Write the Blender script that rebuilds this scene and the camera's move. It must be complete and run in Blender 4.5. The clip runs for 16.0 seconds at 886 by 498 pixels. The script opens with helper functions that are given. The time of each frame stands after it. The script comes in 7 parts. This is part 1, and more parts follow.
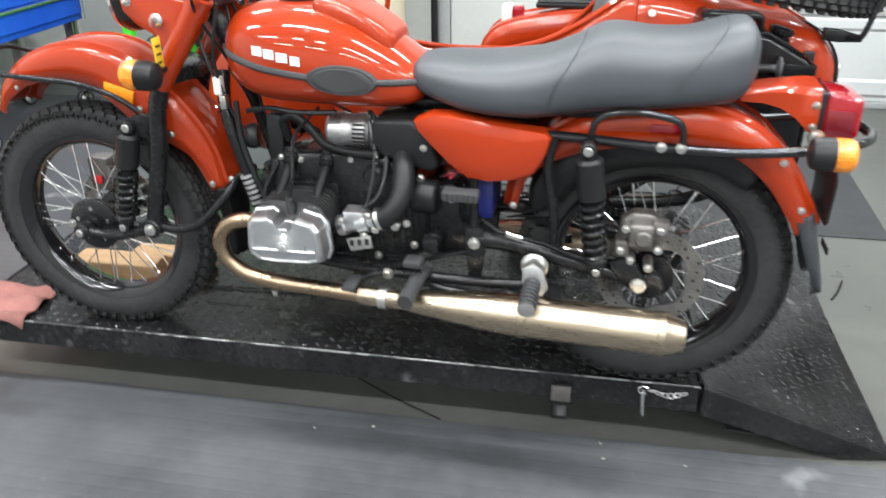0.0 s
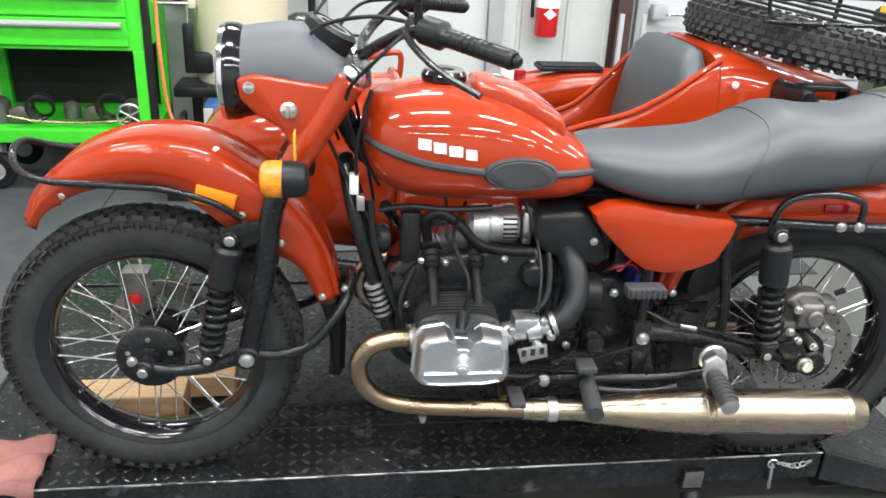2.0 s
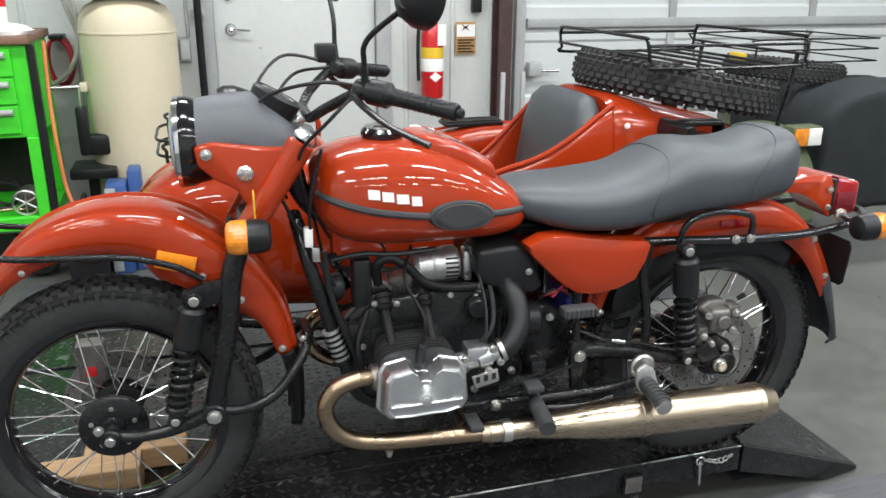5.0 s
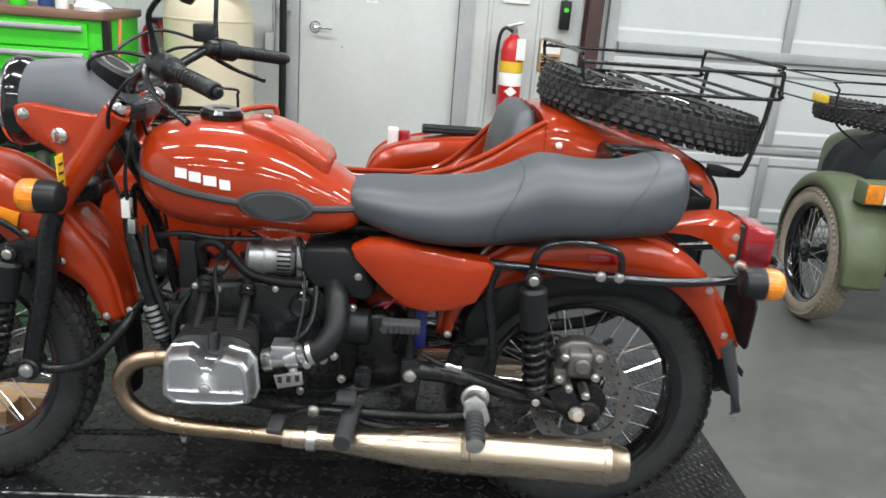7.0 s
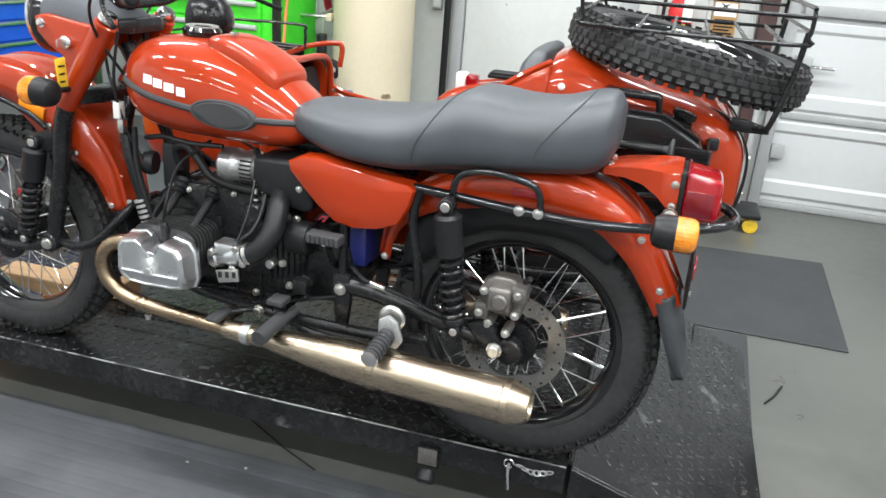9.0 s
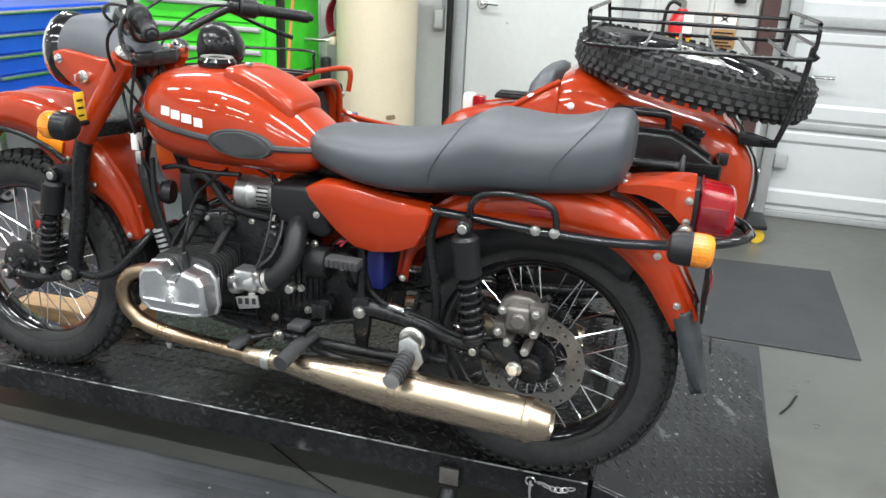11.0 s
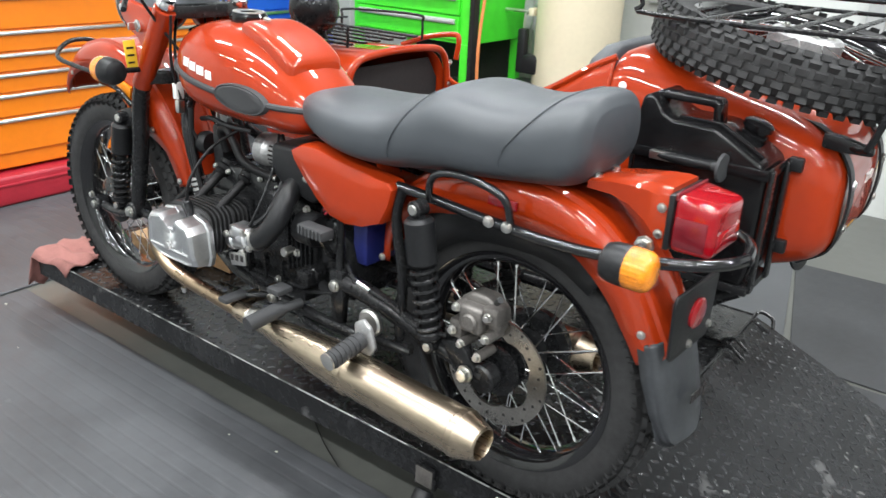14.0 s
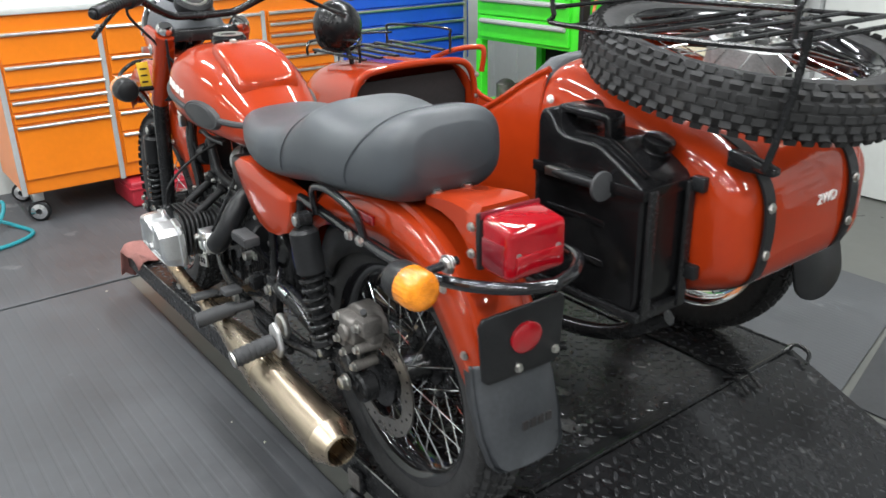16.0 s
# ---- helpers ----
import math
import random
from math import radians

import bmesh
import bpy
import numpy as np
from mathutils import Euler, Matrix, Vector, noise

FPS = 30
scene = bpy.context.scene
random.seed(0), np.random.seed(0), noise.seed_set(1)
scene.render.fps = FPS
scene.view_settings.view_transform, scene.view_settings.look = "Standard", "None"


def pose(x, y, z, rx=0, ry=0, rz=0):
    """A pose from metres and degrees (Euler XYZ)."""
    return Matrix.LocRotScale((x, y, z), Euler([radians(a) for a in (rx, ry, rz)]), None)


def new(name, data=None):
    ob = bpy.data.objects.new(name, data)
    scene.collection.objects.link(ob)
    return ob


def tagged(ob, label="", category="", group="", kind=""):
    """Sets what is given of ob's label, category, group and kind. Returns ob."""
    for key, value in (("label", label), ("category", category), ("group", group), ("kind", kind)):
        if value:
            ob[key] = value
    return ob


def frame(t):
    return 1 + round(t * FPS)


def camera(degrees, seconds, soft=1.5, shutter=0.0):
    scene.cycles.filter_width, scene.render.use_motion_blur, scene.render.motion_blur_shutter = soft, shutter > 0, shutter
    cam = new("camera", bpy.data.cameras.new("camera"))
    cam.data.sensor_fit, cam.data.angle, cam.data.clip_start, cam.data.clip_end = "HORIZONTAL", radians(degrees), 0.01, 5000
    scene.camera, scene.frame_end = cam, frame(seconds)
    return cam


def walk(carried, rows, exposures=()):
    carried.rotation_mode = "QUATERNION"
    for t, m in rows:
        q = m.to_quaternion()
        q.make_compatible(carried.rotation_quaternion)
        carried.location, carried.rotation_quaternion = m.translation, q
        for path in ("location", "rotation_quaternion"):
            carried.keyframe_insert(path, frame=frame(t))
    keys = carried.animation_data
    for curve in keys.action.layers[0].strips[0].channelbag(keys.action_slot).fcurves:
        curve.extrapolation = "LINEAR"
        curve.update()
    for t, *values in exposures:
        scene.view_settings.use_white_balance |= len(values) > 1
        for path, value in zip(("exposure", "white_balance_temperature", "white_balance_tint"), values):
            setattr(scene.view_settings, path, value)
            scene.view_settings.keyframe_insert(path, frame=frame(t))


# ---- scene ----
cam = camera(57.6, 16.0, shutter=0.4)
METRES, EYE, TILT, LEAN, TURN = 5.3, 1.57, 0.0, 0.0, 10.5
ROWS = [
    (0.0, 0.0, 0.0, 0.0, -0.16, -26.17, 0.33),
    (0.5, -0.0468, 0.0354, 0.0014, -3.33, -24.88, 1.11),
    (1.0, -0.0855, 0.0563, 0.0023, -7.96, -24.25, -0.88),
    (1.5, -0.1372, 0.0657, 0.0059, -14.46, -24.38, -2.62),
    (2.0, -0.172, 0.0795, 0.0068, -17.83, -23.45, -2.53),
    (2.5, -0.2, 0.0943, 0.012, -22.0, -22.02, -3.1),
    (3.0, -0.2293, 0.0858, 0.0189, -27.3, -18.65, -1.06),
    (3.5, -0.2438, 0.0741, 0.019, -30.52, -18.57, -1.15),
    (6.0, -0.1417, 0.0494, 0.001, -20.39, -17.79, -2.27),
    (6.5, -0.0963, 0.0493, 0.0012, -15.99, -17.01, -4.3),
    (7.0, -0.0587, 0.0239, 0.0004, -13.31, -17.86, -4.25),
    (7.5, -0.0261, -0.0006, -0.0036, -9.34, -18.7, -4.04),
    (8.0, 0.0159, 0.0077, -0.0141, -4.99, -19.78, -4.83),
    (8.5, 0.059, 0.0188, -0.0106, 0.1, -20.44, -5.15),
    (9.0, 0.0872, 0.0002, -0.0092, 5.75, -20.92, -4.25),
    (9.5, 0.0949, -0.0123, -0.007, 6.54, -19.97, -3.23),
    (12.0, 0.0727, 0.0005, -0.0057, 4.75, -19.71, -2.45),
    (12.5, 0.0988, -0.0076, -0.0079, 10.13, -20.75, -2.15),
    (13.0, 0.1304, -0.0016, -0.0088, 16.49, -21.52, -1.72),
    (13.5, 0.1656, 0.0414, -0.0107, 22.37, -22.12, -3.2),
    (14.0, 0.2038, 0.0663, -0.0099, 26.84, -22.24, -2.7),
    (14.5, 0.2472, 0.0921, -0.0082, 33.41, -22.63, -1.46),
    (15.0, 0.2617, 0.123, -0.0075, 36.37, -22.28, -1.09),
    (15.5, 0.2838, 0.1345, -0.0034, 39.92, -21.89, 0.13),
    (16.0, 0.3187, 0.1401, -0.0031, 42.06, -22.03, 0.98),
]
# the phone's own exposure drifts along the way
EXPOSE = [(0.0, -0.03), (0.5, 0.04), (1.0, -0.26), (1.5, -0.28), (2.0, -0.14), (2.5, -0.3), (3.0, -0.5), (3.5, -0.62), (6.0, -0.6), (6.5, -0.68), (7.5, -0.57), (8.0, -0.38), (8.5, -0.3), (9.0, -0.24), (12.0, -0.36), (12.5, -0.26), (14.0, -0.2), (16.0, -0.45)]
walk(cam, [(t, pose(-0.18, -1.955, EYE, TILT, LEAN, TURN) @ pose(METRES * x, METRES * y, METRES * z, 90 + pitch, roll, yaw)) for t, x, y, z, yaw, pitch, roll in ROWS], EXPOSE)



# ---------------------------------------------------------------- light
world = bpy.data.worlds.new("shop_air")
world.use_nodes = True
world.node_tree.nodes["Background"].inputs[0].default_value = (0.9, 0.95, 1.0, 1)
world.node_tree.nodes["Background"].inputs[1].default_value = 0.02
scene.world = world
CEIL = 3.6
# rows guessed from reflections; y = -4.9 is added to brighten flanks and lift edge
LAMPS = [(x, y) for x in (-3.0, -1.2, 0.6, 2.4, 4.2) for y in (-4.9, -2.6, -0.6, 1.8)]
LAMP_WATTS = 68.0


# ---------------------------------------------------------------- materials
def mat(name, color, rough=0.5, metal=0.0, vary=0.12, scale=8.0, bump=0.0, bscale=60.0, coat=0.0, stretch=(1, 1, 1), spots=None, emit=0.0, trans=0.0, rvar=0.0, flake=0.0):
    m = bpy.data.materials.new(name)
    m.use_nodes = True
    nt = m.node_tree
    b = nt.nodes["Principled BSDF"]
    b.inputs["Roughness"].default_value = rough
    b.inputs["Metallic"].default_value = metal
    b.inputs["Coat Weight"].default_value = coat
    b.inputs["Coat Roughness"].default_value = 0.025
    b.inputs["Specular IOR Level"].default_value = 0.5 if coat < 0.85 else 0.1
    b.inputs["Transmission Weight"].default_value = trans
    tc = nt.nodes.new("ShaderNodeTexCoord")
    mp = nt.nodes.new("ShaderNodeMapping")
    mp.inputs["Scale"].default_value = stretch
    nt.links.new(tc.outputs["Object"], mp.inputs["Vector"])

    def noise_at(sc, detail=4.0):
        n = nt.nodes.new("ShaderNodeTexNoise")
        n.inputs["Scale"].default_value = sc
        n.inputs["Detail"].default_value = detail
        nt.links.new(mp.outputs["Vector"], n.inputs["Vector"])
        return n

    n1, n2 = noise_at(scale), noise_at(scale * 11.0, 6.0)
    mixn = nt.nodes.new("ShaderNodeMath")
    mixn.operation = "MULTIPLY_ADD"
    nt.links.new(n1.outputs["Fac"], mixn.inputs[0])
    mixn.inputs[1].default_value = 0.6
    half = nt.nodes.new("ShaderNodeMath")
    half.operation = "MULTIPLY"
    half.inputs[1].default_value = 0.4
    nt.links.new(n2.outputs["Fac"], half.inputs[0])
    nt.links.new(half.outputs[0], mixn.inputs[2])
    ramp = nt.nodes.new("ShaderNodeValToRGB")
    c = np.array(color[:3])
    lo, hi = np.clip(c * (1 - vary), 0, 1), np.clip(c * (1 + vary) + vary * 0.01, 0, 1)
    ramp.color_ramp.elements[0].position, ramp.color_ramp.elements[1].position = 0.32, 0.68
    ramp.color_ramp.elements[0].color = (*lo, 1)
    ramp.color_ramp.elements[1].color = (*hi, 1)
    nt.links.new(mixn.outputs[0], ramp.inputs["Fac"])
    out = ramp.outputs["Color"]
    if spots:
        col, amount, sc = spots
        ns = noise_at(sc, 8.0)
        r2 = nt.nodes.new("ShaderNodeValToRGB")
        r2.color_ramp.elements[0].position, r2.color_ramp.elements[1].position = 1 - amount, min(1.0, 1 - amount + 0.06)
        nt.links.new(ns.outputs["Fac"], r2.inputs["Fac"])
        mx = nt.nodes.new("ShaderNodeMix")
        mx.data_type = "RGBA"
        nt.links.new(r2.outputs["Color"], mx.inputs["Factor"])
        nt.links.new(out, mx.inputs[6])
        mx.inputs[7].default_value = (*col, 1)
        out = mx.outputs[2]
    nt.links.new(out, b.inputs["Base Color"])
    if rvar:
        rr = nt.nodes.new("ShaderNodeMapRange")
        rr.inputs["To Min"].default_value, rr.inputs["To Max"].default_value = max(0.02, rough - rvar), min(1, rough + rvar)
        nt.links.new(mixn.outputs[0], rr.inputs["Value"])
        rr.inputs["From Min"].default_value, rr.inputs["From Max"].default_value = 0.3, 0.7
        nt.links.new(rr.outputs[0], b.inputs["Roughness"])
    if bump:
        nb = noise_at(bscale, 5.0)
        bp = nt.nodes.new("ShaderNodeBump")
        bp.inputs["Strength"].default_value = bump
        bp.inputs["Distance"].default_value = 0.004
        nt.links.new(nb.outputs["Fac"], bp.inputs["Height"])
        nt.links.new(bp.outputs["Normal"], b.inputs["Normal"])
    if emit:
        nt.links.new(out, b.inputs["Emission Color"])
        b.inputs["Emission Strength"].default_value = emit
    return m


def ribbed(name, color, pitch, axis, rough=0.55, vary=0.25):
    """Ribbed rubber matting: fine ribs as relief across one axis."""
    m = mat(name, color, rough, vary=vary, scale=2.0, rvar=0.12, spots=((0.17, 0.175, 0.18), 0.33, 3.0))
    nt = m.node_tree
    b = nt.nodes["Principled BSDF"]
    tc = nt.nodes.new("ShaderNodeTexCoord")
    w = nt.nodes.new("ShaderNodeTexWave")
    w.wave_type, w.bands_direction = "BANDS", axis
    w.inputs["Scale"].default_value = 0.314 / pitch
    nt.links.new(tc.outputs["Object"], w.inputs["Vector"])
    bp = nt.nodes.new("ShaderNodeBump")
    bp.inputs["Strength"].default_value, bp.inputs["Distance"].default_value = 0.11, 0.004
    groove = nt.nodes.new("ShaderNodeValToRGB")
    groove.color_ramp.elements[0].position, groove.color_ramp.elements[1].position = 0.02, 0.22
    nt.links.new(w.outputs["Fac"], groove.inputs["Fac"])
    nt.links.new(groove.outputs["Color"], bp.inputs["Height"])
    nt.links.new(bp.outputs["Normal"], b.inputs["Normal"])
    return m


RED = mat("terracotta_paint", (0.32, 0.027, 0.003), 0.4, 0.0, vary=0.08, scale=3, coat=0.9, rvar=0.04)
SEATV = mat("grey_vinyl", (0.033, 0.039, 0.046), 0.47, vary=0.1, scale=5, bump=0.12, bscale=900, rvar=0.05)
SEATV.node_tree.nodes["Principled BSDF"].inputs["Specular IOR Level"].default_value = 0.8
SATIN = mat("black_satin_paint", (0.0095, 0.0098, 0.0105), 0.25, vary=0.3, scale=9, rvar=0.08)
SATIN.node_tree.nodes["Principled BSDF"].inputs["Specular IOR Level"].default_value = 0.32
GLOSSB = mat("black_gloss_paint", (0.006, 0.006, 0.007), 0.13, vary=0.3, scale=7, coat=0.4)
CANB = mat("moulded_black_can", (0.004, 0.004, 0.0045), 0.22, vary=0.3, scale=9, rvar=0.08)
CANB.node_tree.nodes["Principled BSDF"].inputs["Specular IOR Level"].default_value = 0.3
PLASTIC = mat("black_plastic", (0.0115, 0.012, 0.013), 0.36, vary=0.25, scale=12, bump=0.1, bscale=500)
PLASTIC.node_tree.nodes["Principled BSDF"].inputs["Specular IOR Level"].default_value = 0.28
COWLG = mat("grey_cowl_plastic", (0.075, 0.08, 0.09), 0.5, vary=0.1, scale=9, bump=0.15, bscale=700)
RUBBER = mat("tyre_rubber", (0.030, 0.030, 0.0305), 0.66, vary=0.35, scale=6, bump=0.2, bscale=120, spots=((0.045, 0.042, 0.038), 0.36, 7))
MATTB = mat("matt_black_rubber", (0.005, 0.005, 0.0055), 0.5, vary=0.2, scale=14)
for soft_black in (RUBBER, MATTB):
    soft_black.node_tree.nodes["Principled BSDF"].inputs["Specular IOR Level"].default_value = 0.25
PADR = mat("grey_rubber_pad", (0.036, 0.037, 0.039), 0.6, vary=0.15, scale=12, bump=0.2, bscale=300)
CHROME = mat("chrome", (0.78, 0.78, 0.78), 0.12, 1.0, vary=0.06, scale=10)
ZINC = mat("zinc_bolts", (0.66, 0.65, 0.62), 0.28, 1.0, vary=0.15, scale=30)
ALU = mat("polished_cast_aluminium", (0.70, 0.71, 0.72), 0.33, 1.0, vary=0.10, scale=14, bump=0.08, bscale=90, rvar=0.08)
CAST = mat("dull_cast_aluminium", (0.50, 0.50, 0.50), 0.42, 0.8, vary=0.3, scale=16, bump=0.25, bscale=160)
CALIP = mat("brake_caliper_metal", (0.15, 0.14, 0.13), 0.5, 0.6, vary=0.35, scale=20, bump=0.2, bscale=150)
DISC = mat("brake_disc_steel", (0.32, 0.305, 0.28), 0.32, 1.0, vary=0.3, scale=18, rvar=0.1)
STEEL = mat("straw_tinted_stainless", (0.43, 0.355, 0.265), 0.28, 1.0, vary=0.30, scale=5, stretch=(0.3, 3, 3), rvar=0.06)
BLUED = mat("heat_tinted_pipe", (0.33, 0.245, 0.165), 0.27, 1.0, vary=0.22, scale=2.2, rvar=0.05)
AMBER = mat("amber_lens", (0.78, 0.22, 0.008), 0.10, vary=0.45, scale=38, coat=0.6, bump=0.5, bscale=85)
AMBERR = mat("amber_reflector", (0.75, 0.24, 0.01), 0.2, vary=0.1, scale=90)
REDL = mat("red_lens", (0.27, 0.002, 0.007), 0.05, vary=0.12, scale=40, coat=0.8)
WHITE = mat("white_lettering", (0.8, 0.79, 0.76), 0.4, vary=0.04)
PINKL = mat("clear_pinkish_lens", (0.14, 0.012, 0.018), 0.08, vary=0.2, scale=40)
GLASS = mat("lamp_glass", (0.75, 0.8, 0.82), 0.05, vary=0.05, trans=0.6)
YELLOW = mat("yellow_tag", (0.75, 0.5, 0.03), 0.5, vary=0.1)
BLUEB = mat("blue_battery_case", (0.014, 0.02, 0.13), 0.4, vary=0.15)
WIRE = mat("red_wire", (0.45, 0.03, 0.05), 0.5)
PLATE = mat("worn_black_checker_plate", (0.012, 0.0125, 0.0135), 0.24, 0.1, vary=0.45, scale=5, rvar=0.12, spots=((0.085, 0.085, 0.085), 0.36, 9), bump=0.1, bscale=60)
PLATE.node_tree.nodes["Principled BSDF"].inputs["Specular IOR Level"].default_value = 0.32
RAG = mat("faded_red_rag", (0.27, 0.115, 0.10), 0.9, vary=0.2, scale=20, bump=0.4, bscale=70)
WOOD = mat("raw_pine", (0.52, 0.33, 0.17), 0.65, vary=0.25, scale=6, stretch=(1, 12, 12), bump=0.1)
CONC = mat("smooth_concrete", (0.098, 0.101, 0.091), 0.36, vary=0.2, scale=1.3, rvar=0.12, spots=((0.09, 0.09, 0.083), 0.34, 3.2), bump=0.05, bscale=40)
MATN = ribbed("dark_ribbed_rubber_mat", (0.068, 0.071, 0.077), 0.045, "Y")
MATF = ribbed("grey_ribbed_rubber_mat", (0.068, 0.072, 0.077), 0.024, "Y")
MATP = mat("dark_rubber_mat", (0.035, 0.037, 0.04), 0.6, vary=0.2, scale=4, spots=((0.09, 0.09, 0.09), 0.33, 4), bump=0.15, bscale=200)
WALLW = mat("white_ribbed_steel_wall", (0.53, 0.55, 0.53), 0.5, vary=0.06, scale=2, bump=0.03)
DOORW = mat("white_painted_steel_door", (0.57, 0.59, 0.57), 0.42, vary=0.05, scale=2.5, bump=0.04, bscale=30, spots=((0.55, 0.55, 0.52), 0.3, 5))
GDOOR = mat("white_sectional_door_paint", (0.57, 0.59, 0.59), 0.4, vary=0.04, scale=2)
TRIMG = mat("grey_painted_trim", (0.36, 0.37, 0.37), 0.45, vary=0.12, scale=4)
# unseen ceiling, darkened to grey so the glossy paint mirrors less white
CEILM = mat("darkened_ceiling_grey", (0.34, 0.35, 0.35), 0.8, vary=0.04, scale=1)
CREAM = mat("cream_tank_paint", (0.62, 0.55, 0.40), 0.5, vary=0.05, scale=3, bump=0.05, bscale=40)
ORANGE = mat("orange_powder_coat", (0.80, 0.205, 0.008), 0.33, vary=0.06, scale=3, coat=0.2)
BLUE = mat("blue_powder_coat", (0.016, 0.095, 0.60), 0.35, vary=0.08, scale=3, coat=0.2)
GREEN = mat("lime_green_powder_coat", (0.05, 0.62, 0.025), 0.42, vary=0.12, scale=12, bump=0.12, bscale=300)
OLIVE = mat("olive_drab_paint", (0.085, 0.105, 0.055), 0.5, vary=0.15, scale=5)
TARP = mat("dark_canvas_cover", (0.011, 0.015, 0.018), 0.85, vary=0.2, scale=8, bump=0.3, bscale=90)
DUSTY = mat("dusty_tyre", (0.26, 0.22, 0.17), 0.85, vary=0.25, scale=10, bump=0.2)
FADED = mat("faded_red_tank_paint", (0.21, 0.03, 0.028), 0.45, vary=0.3, scale=9, rvar=0.1)
TANB = mat("tan_notice_board", (0.42, 0.24, 0.09), 0.5, vary=0.1, scale=6)
EXTR = mat("extinguisher_red", (0.55, 0.012, 0.014), 0.25, vary=0.06, coat=0.5)
REDP = mat("red_plastic_box", (0.36, 0.016, 0.03), 0.45, vary=0.15)
HOSEO = mat("orange_air_hose", (0.62, 0.20, 0.06), 0.5, vary=0.2)
HOSEG = mat("grey_hose", (0.35, 0.36, 0.30), 0.5, vary=0.15)
TEAL = mat("teal_hose", (0.01, 0.22, 0.26), 0.5, vary=0.15)
NAVY = mat("blue_plastic_box", (0.03, 0.085, 0.26), 0.4, vary=0.12)
BROWN = mat("dark_red_steel_column", (0.055, 0.026, 0.023), 0.6, vary=0.3, scale=9)
# near-black: painted shade in hollows and holes, also print, dial and joints
DARK = mat("near_black_shade_and_print", (0.012, 0.010, 0.010), 0.85, vary=0.3)
MIRROR = mat("mirror_glass", (0.85, 0.86, 0.87), 0.02, 1.0, vary=0.01)
BENCH = mat("wood_bench_top", (0.20, 0.11, 0.07), 0.5, vary=0.2, scale=3, stretch=(1, 8, 8))


FLAP = mat("scuffed_rubber_flap", (0.034, 0.037, 0.041), 0.4, vary=0.3, scale=9, rvar=0.1, bump=0.15, bscale=40)
LUGM = mat("worn_lug_tops", (0.026, 0.027, 0.029), 0.26, 0.3, vary=0.6, scale=7, rvar=0.12, spots=((0.17, 0.17, 0.165), 0.36, 8))
FINM = mat("sooty_fin_alloy", (0.055, 0.055, 0.056), 0.4, 0.6, vary=0.3, scale=20)
# unseen closing walls, toned below the visible white wall to dull reflections
WALLP = mat("plain_painted_wall", (0.45, 0.46, 0.45), 0.7, vary=0.06, scale=1.2, bump=0.04, bscale=20)


# ---------------------------------------------------------------- builders
W = {}


def thing(name, base, label, category, group="", kind=""):
    ob = new(name)
    ob.matrix_basis = pose(*base)
    ob.empty_display_size = 0.1
    W[ob] = ob.matrix_basis.copy()
    return tagged(ob, label, category, group, kind)


def meshed(name, bm, material, smooth=True, angle=40):
    bmesh.ops.recalc_face_normals(bm, faces=bm.faces)
    me = bpy.data.meshes.new(name)
    bm.to_mesh(me)
    bm.free()
    me.materials.append(material)
    if smooth:
        me.shade_smooth()
        me.set_sharp_from_angle(angle=radians(angle))
    return me


def part(name, bm, material, parent, label="", m=Matrix(), kind="", smooth=True, angle=40):
    """One mesh object, built in world metres (or at the pose m), under a thing or a part."""
    me = bm if isinstance(bm, bpy.types.Mesh) else meshed(name, bm, material, smooth, angle)
    ob = new(name, me)
    ob.parent = parent
    ob.matrix_parent_inverse = W[parent].inverted()
    ob.matrix_basis = m
    W[ob] = m.copy()
    return tagged(ob, label, kind=kind)


def single(name, bm, material, label, category, group="", kind="", m=Matrix(), smooth=True, angle=40):
    ob = new(name, meshed(name, bm, material, smooth, angle))
    ob.matrix_basis = m
    W[ob] = m.copy()
    return tagged(ob, label, category, group, kind)


def box(x0, x1, y0, y1, z0, z1, bevel=0.0, seg=2, bm=None):
    b = bmesh.new()
    bmesh.ops.create_cube(b, size=1.0)
    for v in b.verts:
        v.co = Vector(((x0 + x1) / 2 + v.co.x * (x1 - x0), (y0 + y1) / 2 + v.co.y * (y1 - y0), (z0 + z1) / 2 + v.co.z * (z1 - z0)))
    if bevel:
        bmesh.ops.bevel(b, geom=b.edges[:], offset=bevel, segments=seg, affect="EDGES", profile=0.5)
    return merge(bm, b)


def merge(bm, b):
    if bm is None:
        return b
    me = bpy.data.meshes.new("tmp")
    b.to_mesh(me)
    b.free()
    bm.from_mesh(me)
    bpy.data.meshes.remove(me)
    return bm


def moved(b, m):
    bmesh.ops.transform(b, matrix=m, verts=b.verts[:])
    return b


def frame_to(p, q):
    """A pose at p whose z axis points to q."""
    d = Vector(q) - Vector(p)
    return Matrix.Translation(p) @ d.to_track_quat("Z", "Y").to_matrix().to_4x4()


def lathe(profile, n=32, m=Matrix(), closed=False, bm=None):
    """Turns (radius, height) pairs round the z axis of the pose m."""
    b = bmesh.new()
    rings = []
    for r, h in profile:
        if r < 1e-6:
            rings.append([b.verts.new((0, 0, h))] * n)
        else:
            rings.append([b.verts.new((r * math.cos(2 * math.pi * k / n), r * math.sin(2 * math.pi * k / n), h)) for k in range(n)])
    pairs = list(zip(rings, rings[1:])) + ([(rings[-1], rings[0])] if closed else [])
    for a, c in pairs:
        for k in range(n):
            q = [a[k], a[(k + 1) % n], c[(k + 1) % n], c[k]]
            u = []
            for v in q:
                if v not in u:
                    u.append(v)
            if len(u) > 2:
                b.faces.new(u)
    return merge(bm, moved(b, m))


